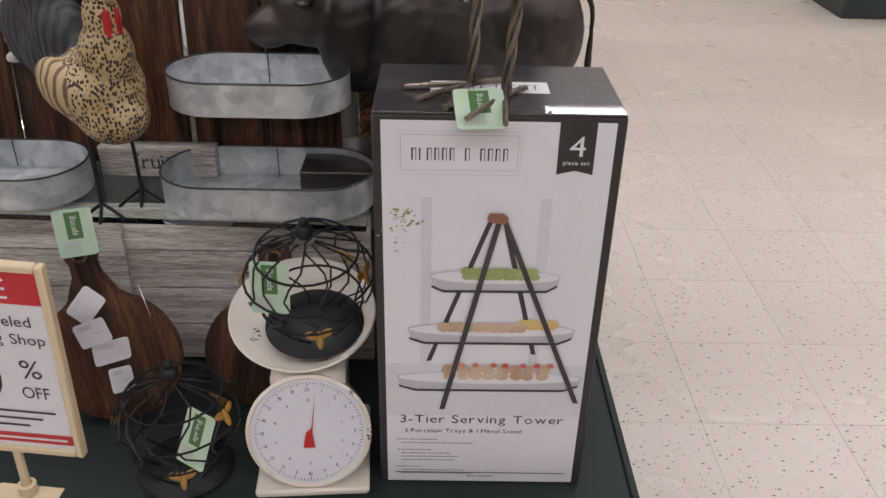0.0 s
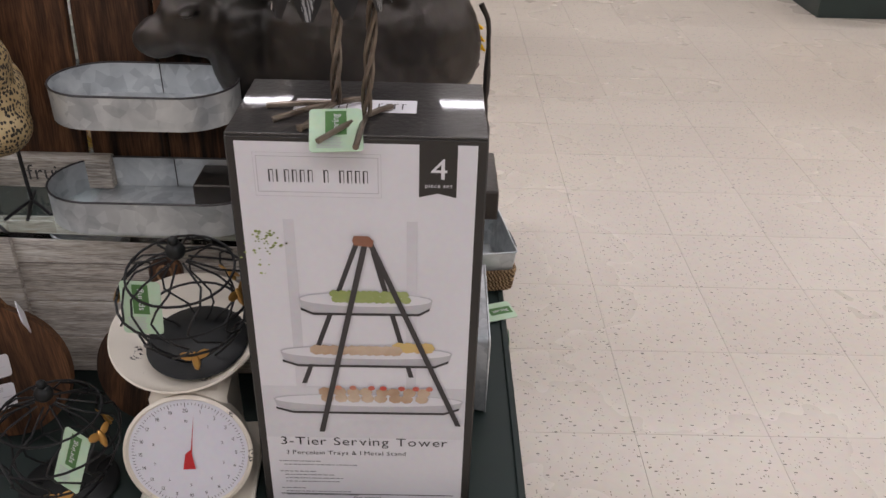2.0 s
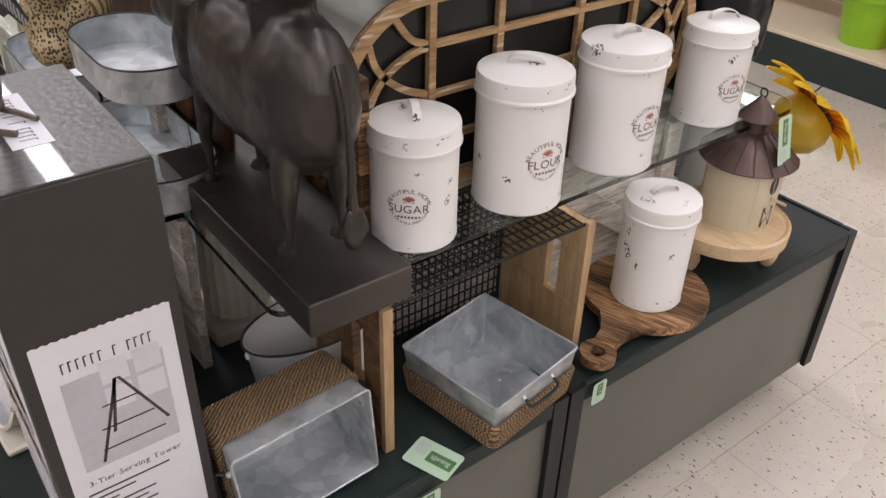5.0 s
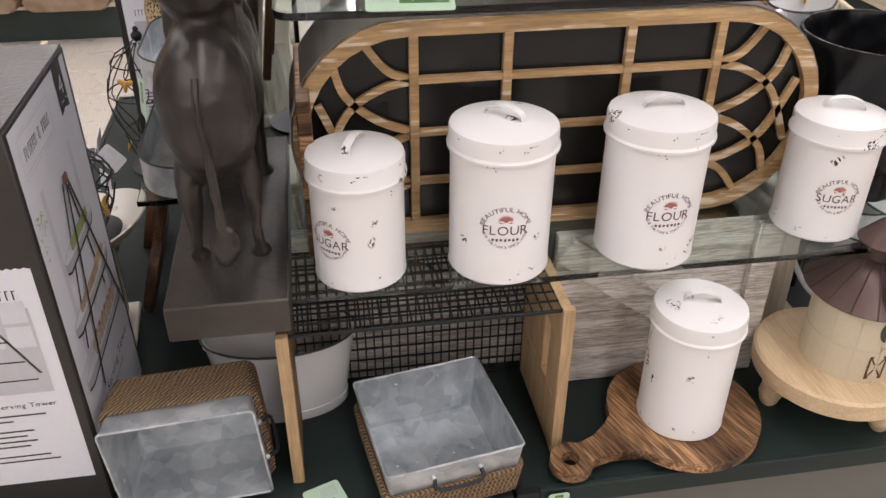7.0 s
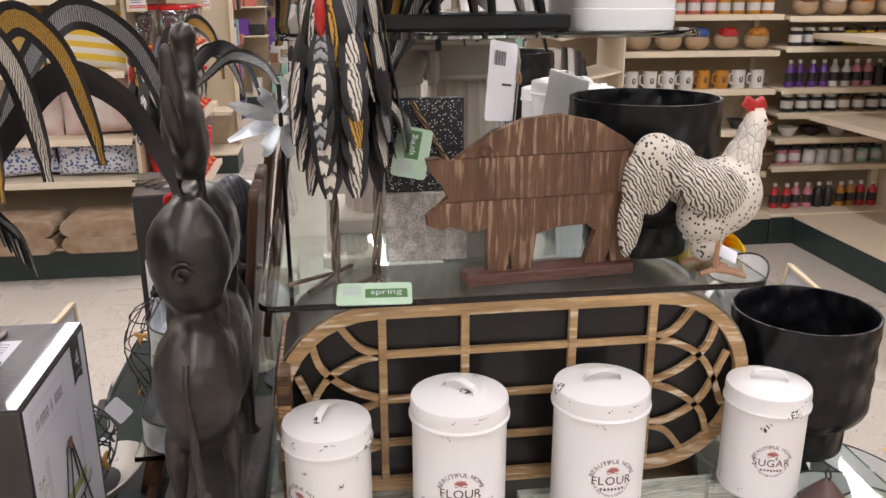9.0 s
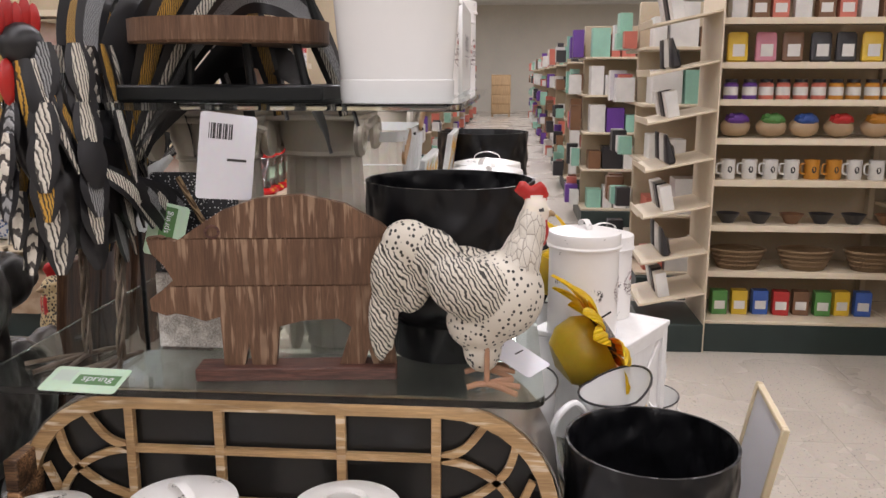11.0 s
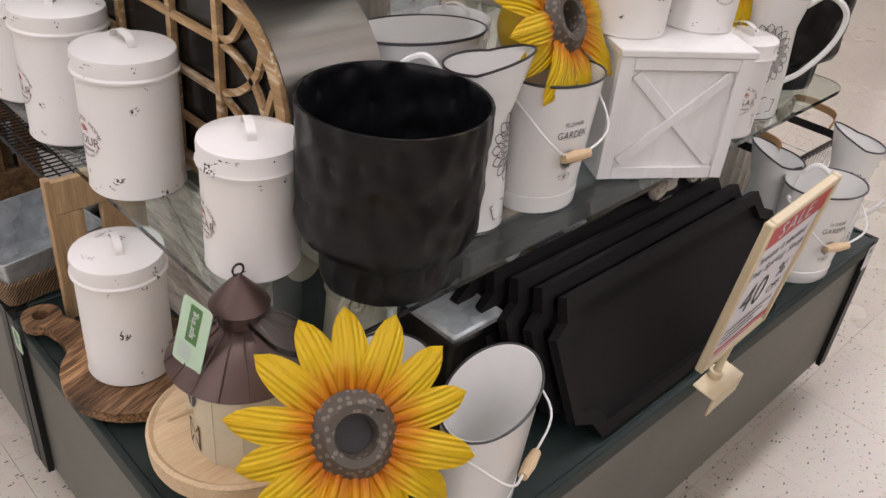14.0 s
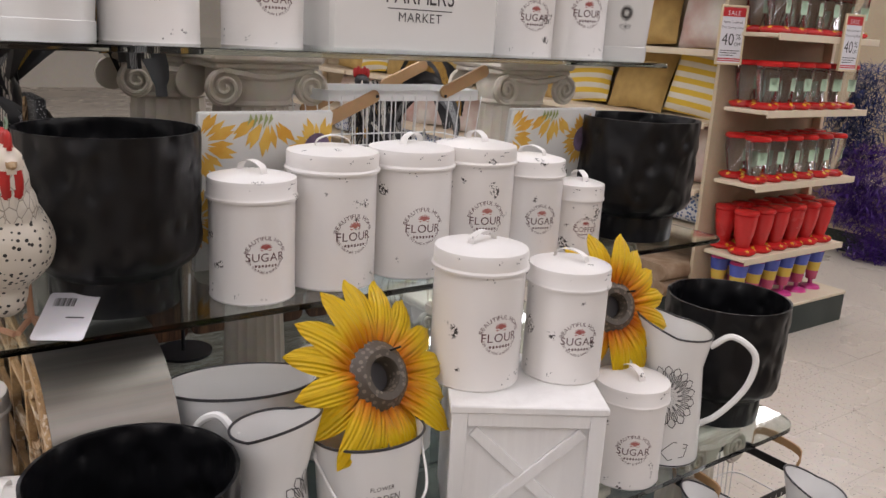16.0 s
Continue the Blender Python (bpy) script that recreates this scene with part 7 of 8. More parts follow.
def metal_rooster(m, seed, label, H=0.5):
    rnd = random.Random(seed)
    bm = bmesh.new()
    s = H / 0.5
    for sy in (-1, 1):
        foot = (0.0, sy * 0.028 * s, 0.004)
        for j in range(3):
            pts = [(foot[0] - 0.012 * t + 0.0042 * math.cos(j * 2.1 + t * 7), foot[1] + 0.004 * t * sy + 0.0042 * math.sin(j * 2.1 + t * 7), 0.006 + 0.15 * s * t) for t in [i / 14 for i in range(15)]]
            n0 = len(bm.faces)
            tube(bm, pts, 0.0027, 6)
        for p in toes(foot[0], foot[1], 0, 0.075, 0.0028, 10 * sy):
            tube(bm, p, 0.0033, 6)
    for f in bm.faces:
        f.material_index = 4
    n0 = len(bm.faces)
    blob(bm, (0, 0, 0.215 * s), (0.075 * s, 0.042 * s, 0.07 * s), None, 3)
    blob(bm, (0.06 * s, 0, 0.3 * s), (0.032 * s, 0.03 * s, 0.075 * s), None, 3)
    blob(bm, (0.075 * s, 0, 0.385 * s), (0.026 * s, 0.02 * s, 0.024 * s), None, 3)
    bm.faces.ensure_lookup_table()
    for f in bm.faces[n0:]:
        f.material_index = 0
    n0 = len(bm.faces)
    for k in range(5):
        blob(bm, ((0.055 + 0.011 * k) * s, 0, (0.412 + 0.006 * (k % 2)) * s), (0.008 * s, 0.003 * s, 0.018 * s), None, 2)
    blob(bm, (0.095 * s, 0, 0.345 * s), (0.012 * s, 0.006 * s, 0.026 * s), None, 2)
    bm.faces.ensure_lookup_table()
    for f in bm.faces[n0:]:
        f.material_index = 5
    # breast and wing plates
    for row in range(7):
        for k in range(9):
            a = radians(-150 + 300 * k / 8)
            z = (0.16 + 0.032 * row) * s
            r = (0.05 + 0.022 * math.sin(math.pi * min(1, row / 5))) * s
            c = Vector((0.02 * s + r * 1.15 * math.cos(a), r * 0.72 * math.sin(a), z))
            out = Vector((math.cos(a), math.sin(a), 0.25)).normalized()
            blade(bm, [c + out * 0.002 + Vector((0, 0, 0.035 * s)), c + out * 0.009, c + out * 0.014 + Vector((0, 0, -0.032 * s))], 0.017 * s, rnd.choice((1, 1, 1, 2, 1, 3, 0)), out)
    for sy in (-1, 1):
        for k in range(6):
            c = Vector(((0.03 - 0.016 * k) * s, sy * 0.048 * s, (0.25 - 0.006 * k) * s))
            blade(bm, [c, c + Vector((-0.035, sy * 0.014, -0.03)) * s, c + Vector((-0.07, sy * 0.012, -0.08)) * s], 0.014 * s, (1, 0, 3)[k % 3], (0, sy, 0.2))
    # neck hackles
    for k in range(16):
        a = 2 * math.pi * k / 16
        c = Vector(((0.07 + 0.02 * math.cos(a)) * s, 0.02 * math.sin(a) * s, 0.37 * s))
        o = Vector((math.cos(a), math.sin(a), 0.2))
        blade(bm, [c, c + Vector((0.012 * math.cos(a) - 0.01, 0.018 * math.sin(a), -0.055)) * s, c + Vector((0.02 * math.cos(a) - 0.03, 0.032 * math.sin(a), -0.125)) * s], 0.008 * s, (1, 2, 0)[k % 3], o)
    # arched tail
    for k in range(0, 15, 2 if H < 0.47 else 1):
        y = (k - 7) * 0.011 * s
        L = rnd.uniform(0.8, 1.15) * s
        lift = rnd.uniform(0.85, 1.15)
        sp = (k - 7) * 0.012
        pts = [(-0.05 * s, y * 0.4, 0.25 * s), (-0.085 * L, y + sp * 0.3, (0.36 * lift) * s), (-0.15 * L, y + sp * 0.8, (0.43 * lift) * s), (-0.22 * L, y + sp * 1.3, (0.4 * lift) * s), (-0.255 * L, y + sp * 1.6, (0.325 * lift) * s), (-0.262 * L, y + sp * 1.8, (0.27 * lift) * s)]
        blade(bm, pts, rnd.uniform(0.02, 0.029) * s, (3, 2, 0, 3, 2, 0, 1)[k % 7], (0.3, 1 if k % 2 else -1, 0.1))
    solo("metal_rooster", bm, [FBLACK, FWHITE, FGOLD, FGREY, BRONZE, RED], m, label, "rooster figurine", group="feathered metal roosters")


metal_rooster(pose(0.055, 0.878, 0.9675, 0, 0, -135), 5, "black and white feathered metal rooster standing on the carton", 0.45)
metal_rooster(pose(0.03, 1.392, S2, 0, 0, -20), 9, "black, white and gold feathered metal rooster on twisted legs", 0.52)
metal_rooster(pose(-1.02, 0.95, 0.9675, 0, 0, -40), 12, "small black feathered metal rooster on the second carton", 0.4)

# tin wind spinner among the statues
th = thing("tin_spinner", (-0.34, 1.28, up1(-0.34)), "tin wind spinner with bent pale blades on a rod", "garden ornament")
bm = tube(bmesh.new(), [(0, 0, 0), (0, 0, 0.56)], 0.004, 8)
part("rod", bm, WIRE, th)
bm = lathe(bmesh.new(), [(0, 0), (0.06, 0), (0.06, 0.006), (0, 0.006)], 24)
part("foot_plate", bm, WIRE, th)
for k in range(9):
    bm = bmesh.new()
    a = radians(k * 40)
    c = Vector((0.004, 0, 0.5))
    d = Vector((0.2, math.cos(a), math.sin(a)))
    blade(bm, [c + d * 0.012, c + d * 0.05 + Vector((0.025 * math.sin(k * 2.3), 0, 0)), c + d * (0.08 + 0.02 * math.sin(k * 1.7))], 0.013, 0, (1, 0.9 * math.sin(k * 2.1), 0.6 * math.cos(k)))
    part("blade", bm, GALVPALE, th)

# speckled sign and pale block on the middle shelf
SPECK = spotted("black_white_speckle", (0.02, 0.02, 0.022), (0.6, 0.6, 0.6), 260, 0.25)
th = thing("speckled_sign", pose(-0.045, 1.5, S2, 0, 0, 0), "speckled black hanging sign with jute loop over a pale block", "wall sign")
bm = box(bmesh.new(), (-0.01, -0.06, 0.0), (0.012, 0.06, 0.105), 0.002)
part("pale_block", bm, WASHED, th)
bm = box(bmesh.new(), (-0.008, -0.06, 0.1052), (0.008, 0.055, 0.24), 0.002)
part("board", bm, SPECK, th)
bm = tube(bmesh.new(), smooth_line([(0.009, -0.02, 0.235), (0.014, 0.0, 0.2), (0.016, 0.03, 0.15), (0.012, 0.05, 0.13)], 5), 0.004, 7)
part("jute_loop", bm, ROPE, th)
tag(0.0, 1.475, S2 + 0.17, 80, 12, 90, "mint green shop tag on the speckled sign", 0.05, 0.07)

# ---- sunflower prints, wire baskets, top shelf ----
CANVAS = plain("white_canvas", (0.74, 0.73, 0.7), (0.7, 0.69, 0.66), rough=0.8, scale=120)
PRINTGOLD = plain("printed_gold_petals", (0.78, 0.5, 0.1), (0.66, 0.33, 0.04), rough=0.8, scale=110)
PRINTSEED = plain("printed_seed_brown", (0.25, 0.18, 0.3), (0.1, 0.06, 0.08), rough=0.8, scale=160)


def print_panel(x, y, turn, label):
    th = thing("sunflower_print", pose(x, y, S2, -8, 0, 0) @ pose(0, 0, 0, 0, 0, turn), label, "canvas print", group="sunflower canvas prints")
    bm = box(bmesh.new(), (-0.1065, -0.012, 0), (0.1065, 0.0, 0.245), 0.002)
    canvas = part("canvas", bm, CANVAS, th)
    put = lambda u, v: Vector((-u, 0.0006, v))
    prnd = random.Random(11)
    for cu, cv, r, a0, a1 in ((0.082, 0.186, 0.05, 0, 360), (0.0, 0.246, 0.068, 205, 325), (-0.11, 0.2, 0.06, -80, 80), (-0.112, 0.085, 0.05, -70, 80)):
        bm = bmesh.new()
        n = max(6, int(abs(a1 - a0) / 13))
        for k in range(n):
            a = radians(a0 + (a1 - a0) * (k + prnd.uniform(-0.3, 0.3)) / n)
            f1 = prnd.uniform(0.85, 1.1)
            q = [(cu + r * f * math.cos(a + g), cv + r * f * math.sin(a + g)) for f, g in ((0.3, 0), (0.7 * f1, 0.15), (f1, 0.03), (0.7 * f1, -0.15))]
            q = [(min(0.1055, max(-0.1055, u)), min(0.2445, max(0.002, v))) for u, v in q]
            poly(bm, q, lambda u, v: put(u, v) + Vector((0, 0.00002 * k, 0)))
        part("painted_petals", bm, PRINTGOLD, canvas, flat=True)
    bm = poly(bmesh.new(), [(0.082 + 0.0235 * math.cos(k * 0.4488), 0.186 + 0.0265 * math.sin(k * 0.4488)) for k in range(14)], lambda u, v: Vector((-u, 0.0016, v)))
    part("painted_seeds", bm, PRINTSEED, canvas, flat=True)
    bm = bmesh.new()
    for k in range(5):
        poly(bm, [(-0.03 + 0.008 * k, 0.244), (-0.034 + 0.008 * k, 0.226 - 0.006 * (k % 2)), (-0.026 + 0.008 * k, 0.236)], lambda u, v: Vector((-u, 0.0018, v)))
    part("painted_sepals", bm, GREENPRINT, canvas, flat=True)
    bm = write(bmesh.new(), "there are so", 0.037, lambda u, v: Vector((-(u + v * 0.25), 0.001, v + 0.108)), 0.05, 0.62)
    part("script", bm, INK, canvas, flat=True)


print_panel(-0.3125, 1.76, 0, "white canvas print of sunflowers with black script")
print_panel(-0.887, 1.76, 0, "white canvas print of sunflowers with black script")
STRAP = plain("tan_leather_wood", (0.36, 0.2, 0.09), (0.45, 0.27, 0.13), rough=0.5)
WHITEWIRE = plain("white_coated_wire", (0.74, 0.73, 0.71), rough=0.35, relief=0)


def wire_basket(x, y, z, L, D, H, label, rim_mat, turn=0, dark=False, bars=False):
    th = thing("wire_basket", (x, y, z), label, "wire basket", turn, "wire baskets")
    wm = WIRE if dark else WHITEWIRE
    o = rounded(-L / 2, -D / 2, L / 2, D / 2, 0.03, 4)
    bm = ring(bmesh.new(), o, [(a * 0.985, b_ * 0.985) for a, b_ in o], 0.018, pose(0, 0, H - 0.018))
    part("rim_band", bm, rim_mat, th)
    n = 14
    for k in range(n):
        u = -L / 2 * 0.95 + L * 0.95 * k / (n - 1)
        bm = tube(bmesh.new(), [(u, -D / 2, H - 0.01), (u * 0.85, -D / 2 * 0.82, 0.002), (u * 0.85, D / 2 * 0.82, 0.002), (u, D / 2, H - 0.01)], 0.0013, 5)
        part("wire", bm, wm, th)
    for t in (0.02, 0.33, 0.66):
        k = 0.83 + 0.17 * t
        bm = tube(bmesh.new(), [(a * k, b_ * k, H * t) for a, b_ in o], 0.0015, 5, True)
        part("wire_ring", bm, wm, th)
    for s in (-1, 1) if bars else ():
        # flat handle bars that have dropped over the front and the back rim
        for face in (-1, 1):
            bm = prism(bmesh.new(), rounded(0, -0.011, 0.112, 0.011, 0.01, 4), 0.006, pose(s * 0.062, face * (D / 2 + 0.002), H - 0.006, 90, s * 24 if s > 0 else -24, 0 if s > 0 else 180) if face > 0 else pose(s * 0.03, face * (D / 2 + 0.01), H - 0.006, 90, s * 24, 0 if s > 0 else 180), 0.001)
            bar = part("grip", bm, STRAP, th, "tan wooden handle bar")
            part("rivet", blob(bmesh.new(), (s * 0.07, face * (D / 2 + 0.009), H - 0.009), 0.003, sub=2), WIRE, bar)
    for s in () if bars else (-1, 1):
        pts = smooth_line([(s * L / 2, -D * 0.3, H - 0.01), (s * (L / 2 + 0.012), -D * 0.28, H + 0.03), (s * (L / 2 + 0.012), D * 0.28, H + 0.03), (s * L / 2, D * 0.3, H - 0.01)], 5)
        bm = bmesh.new()
        rows = [[bm.verts.new(p + Vector(q)) for q in ((-0.002, 0, -0.008), (0.002, 0, -0.008), (0.002, 0, 0.008), (-0.002, 0, 0.008))] for p in pts]
        for p, q in zip(rows, rows[1:]):
            for k in range(4):
                bm.faces.new((p[k], p[(k + 1) % 4], q[(k + 1) % 4], q[k]))
        part("grip", bm, STRAP, th, "tan wooden grip")


wire_basket(-0.6, 1.66, S2, 0.33, 0.14, 0.27, "white wire basket with tan wooden grips", WHITEWIRE, bars=True)
wire_basket(-1.15, 2.115, PT, 0.24, 0.165, 0.195, "pale wire basket with dark rim and tan wooden grips", WIRE, 0, False)
th = thing("market_planter", (-0.545, 1.775, S3), "white box planter with black market lettering", "planter")
bm = box(bmesh.new(), (-0.155, -0.06, 0), (0.155, 0.06, 0.16), 0.006)
part("box", bm, CLEAN, th)
bm = write(bmesh.new(), "FARMERS", 0.042, lambda u, v: Vector((-u, 0.0605, v + 0.075)), 0.08, 0.75)
write(bm, "MARKET", 0.02, lambda u, v: Vector((-u, 0.0605, v + 0.048)), 0.12)
flatbar(bm, -0.06, 0.06, 0.066, 0.0675, lambda u, v: Vector((-u, 0.0605, v)))
part("lettering", bm, INK, th, flat=True)
th = thing("tiered_wood_tray", (-0.07, 1.55, S3), "round wooden tray on a black metal frame", "tiered tray")
bm = box(bmesh.new(), (-0.09, -0.14, 0), (0.09, 0.14, 0.02), 0.003)
part("black_base", bm, BLACKTRIM, th)
bm = lathe(bmesh.new(), [(0, 0.07), (0.125, 0.07), (0.128, 0.073), (0.128, 0.1), (0.12, 0.1), (0.12, 0.08), (0, 0.08)], 48)
part("tray", bm, PIGWOOD, th)
for y in (-0.11, -0.04, 0.04, 0.11):
    bm = tube(bmesh.new(), [(0.05, y, 0.019), (0.05, y * 0.9, 0.071)], 0.006, 8)
    part("strut", bm, BLACKTRIM, th)
for s in (-1, 1):
    bm = tube(bmesh.new(), [(0, s * 0.115, 0.099), (0, s * 0.02, 0.4)], 0.006, 8)
    part("frame_arm", bm, BLACKTRIM, th)

# ---- store fixtures round about ----


def gondola(name_label, m, L, depth, levels, height, back=True, pegs=True):
    """Shelving: local x runs along the face, y looks out of it."""
    th = thing("store_shelving", m, name_label, "store shelving", group="cream steel store shelving")
    bm = box(bmesh.new(), (0.002, -depth, 0), (L - 0.002, 0, levels[0] - 0.02), 0.004)
    part("kick_base", bm, BASEGREEN, th, "dark green base")
    bm = box(bmesh.new(), (0, -depth - 0.001, levels[0] - 0.0195), (L, 0.003, levels[0]), 0.004)
    part("base_deck", bm, SHELFCREAM, th)
    if back:
        bm = box(bmesh.new(), (0, -depth - 0.02, levels[0] + 0.001), (L, -depth, height), 0.001)
        part("back_panel", bm, PEG, th)
    k = 0
    while k * 1.22 <= L + 0.01:
        x = min(L - 0.02, k * 1.22)
        bm = box(bmesh.new(), (x, -depth + 0.002, levels[0] + 0.001), (x + 0.03, -depth + 0.05, height + 0.03), 0.002)
        part("upright", bm, SHELFCREAM, th)
        k += 1
    for z in levels[1:]:
        k = 0
        while k * 1.22 < L - 0.05:
            x0, x1 = k * 1.22 + 0.032, min(L, (k + 1) * 1.22)
            bm = box(bmesh.new(), (x0, -depth + 0.052, z - 0.018), (x1, -0.05, z), 0.003)
            box(bm, (x0, -0.052, z - 0.03), (x1, -0.046, z + 0.002), 0.001)
            part("shelf", bm, SHELFCREAM, th)
            k += 1
    return th


GA = [0.173, 0.424, 0.666, 0.899, 1.111, 1.305, 1.487, 1.7, 1.95]
GB = [0.18, 0.451, 0.615, 0.759, 0.9, 1.13, 1.294, 1.5, 1.72, 1.95]
gondola("cream steel shelving filled with mugs, baskets and gift bags", pose(-3.22, 3.9, 0, 0, 0, -90), 0.95, 0.42, GA, 2.05)
gondola("cream steel shelving filled with jars and bottles", pose(-3.22, 6.3, 0, 0, 0, -90), 2.398, 0.42, GB, 2.05)
PL = [0.17, 0.5, 0.716, 1.052, 1.4, 1.75]
gondola("cream steel shelving filled with pillows and rugs", pose(-3.17, 0.40, 0, 0, 0, -90), 4.88, 0.5, PL, 2.05)
FD = [0.17, 0.434, 0.793, 1.142, 1.492, 1.802]
gondola("cream steel shelving end filled with hummingbird feeders", pose(-4.14, 0.74, 0), 0.9, 0.34, FD, 2.05)
gondola("cream steel shelving hung with purple tinsel", pose(-5.7, 0.62, 0, 0, 0, -90), 3.66, 0.45, [0.17, 0.5], 2.05)
gondola("low cream shelving with bright plastic pots", pose(0.28, 4.05, 0, 0, 0, 180), 3.66, 0.6, [0.17, 0.75, 1.2], 1.5)
gondola("low cream shelving on a dark green base", pose(5.2, 5.02, 0, 0, 0, 180), 2.77, 0.6, [0.17, 0.75, 1.2], 1.5)

rnd = random.Random(21)
TINT = {}


def tint(name, c, rough=0.4):
    if name not in TINT:
        TINT[name] = plain(name, c, rough=rough, relief=0.03)
    return TINT[name]


GLASSJAR = glass("clear_plastic", (0.95, 0.96, 0.96), 0.08)
SHOP = {}


def goods(kind, colour, cname):
    """Prototype of a shelf article, kept for copies; local y faces the shopper."""
    key = (kind, cname)
    if key in SHOP:
        return SHOP[key], False
    c = tint(cname + "_goods", colour)
    dark, white = tint("black_goods", (0.03, 0.028, 0.03)), tint("white_goods", (0.74, 0.72, 0.68))
    th = thing(kind, (0, 0, 0), f"{cname.replace('_', ' ')} {kind.replace('_', ' ')} on a store shelf", kind.replace("_", " "))
    if kind == "jar":
        part("jar_body", lathe(bmesh.new(), [(0, 0), (0.034, 0), (0.036, 0.004), (0.036, 0.075), (0.028, 0.083), (0, 0.083)], 18), c, th)
        part("lid", lathe(bmesh.new(), [(0.03, 0.0832), (0.031, 0.0835), (0.031, 0.1), (0, 0.1)], 18), dark if colour[0] > 0.1 else white, th, "screw lid")
        part("paper_label", lathe(bmesh.new(), [(0.0364, 0.02), (0.0364, 0.062)], 18), white, th)
    elif kind == "bottle":
        part("bottle_body", lathe(bmesh.new(), [(0, 0), (0.026, 0), (0.027, 0.003), (0.027, 0.1), (0.012, 0.12), (0.012, 0.13), (0, 0.13)], 16), c, th)
        part("cap", lathe(bmesh.new(), [(0.013, 0.1302), (0.013, 0.15), (0, 0.15)], 12), white, th)
        part("paper_label", lathe(bmesh.new(), [(0.0274, 0.03), (0.0274, 0.08)], 16), dark, th)
    elif kind == "mug":
        part("cup", lathe(bmesh.new(), [(0, 0), (0.036, 0), (0.038, 0.004), (0.038, 0.1), (0.036, 0.1), (0.035, 0.006), (0, 0.006)], 20), c, th)
        part("handle", tube(bmesh.new(), smooth_line([(0.036, 0.01, 0.08), (0.06, 0.012, 0.075), (0.06, 0.012, 0.035), (0.036, 0.01, 0.025)], 4), 0.005, 6), c, th)
        part("emblem", poly(bmesh.new(), [(0.012 * math.cos(a) / 0.038, 0.05 + 0.018 * math.sin(a)) for a in [k * 0.7 for k in range(9)]], lambda u, v: Vector((0.0386 * math.sin(u), 0.0386 * math.cos(u), v))), dark, th, flat=True)
    elif kind == "gift_bag":
        b = bmesh.new()
        blob(b, (0, 0, 0.055), (0.075, 0.05, 0.055), None, 3)
        for v in b.verts:
            v.co += v.co.normalized() * 0.008 * noise.noise(v.co * 40)
            v.co.z = max(0.0, v.co.z)
        part("bag", b, tint("kraft_goods", (0.42, 0.29, 0.17)), th)
        b = bmesh.new()
        blob(b, (0, 0.02, 0.095), (0.06, 0.04, 0.03), None, 3)
        for v in b.verts:
            v.co += Vector((1, 1, 1)) * 0.012 * noise.noise(v.co * 60)
        part("cloth", b, c, th, "coloured cloth in the bag")
    elif kind == "pouch":
        b = bmesh.new()
        box(b, (-0.05, -0.025, 0), (0.05, 0.025, 0.15), 0.012)
        for v in b.verts:
            if v.co.z > 0.1:
                v.co.y *= 0.25
        part("pouch_body", b, c, th)
        part("front_label", flatbar(bmesh.new(), -0.03, 0.03, 0.03, 0.09, lambda u, v: Vector((u, 0.0255, v))), white, th, flat=True)
    elif kind == "wicker_basket":
        part("basket_wall", lathe(bmesh.new(), [(0, 0), (0.1, 0), (0.14, 0.1), (0.146, 0.104), (0.14, 0.108), (0.095, 0.008), (0, 0.008)], 40, ey=0.7, shape=lambda a, z: 1 + 0.012 * math.sin(20 * a + z * 400)), ROPE, th)
        for z in (0.025, 0.05, 0.075, 0.1):
            r = 0.1 + 0.04 * z / 0.1
            part("woven_ring", tube(bmesh.new(), [(r * math.cos(k * 0.157), 0.7 * r * math.sin(k * 0.157), z) for k in range(40)], 0.006, 6, True), ROPE, th)
    elif kind == "card_box":
        part("box_body", box(bmesh.new(), (-0.04, -0.03, 0), (0.04, 0.03, 0.13), 0.002), c, th)
        part("front_label", flatbar(bmesh.new(), -0.028, 0.028, 0.03, 0.075, lambda u, v: Vector((u, 0.0305, v))), white, th, flat=True)
    elif kind == "bowl":
        part("dish", lathe(bmesh.new(), [(0, 0), (0.03, 0), (0.06, 0.05), (0.062, 0.052), (0.058, 0.05), (0.028, 0.005), (0, 0.004)], 24), c, th)
    SHOP[key] = th
    return th, True


COLS = {"white": (0.74, 0.72, 0.68), "black": (0.03, 0.028, 0.03), "purple": (0.14, 0.05, 0.3), "amber": (0.55, 0.24, 0.03), "coral": (0.6, 0.17, 0.12), "blue": (0.05, 0.12, 0.42), "mint": (0.3, 0.55, 0.43), "pink": (0.65, 0.25, 0.32), "red": (0.5, 0.03, 0.03), "green": (0.1, 0.28, 0.07), "yellow": (0.75, 0.5, 0.04), "brown": (0.2, 0.1, 0.05)}


def stock(kind, cname, x, y, z, turn, group):
    ob, fresh = goods(kind, COLS[cname], cname)
    m = pose(x, y, z, 0, 0, turn)
    if fresh:
        ob.matrix_basis = m
    else:
        ob = copy_thing(ob, m)
    return tagged(ob, group=group)


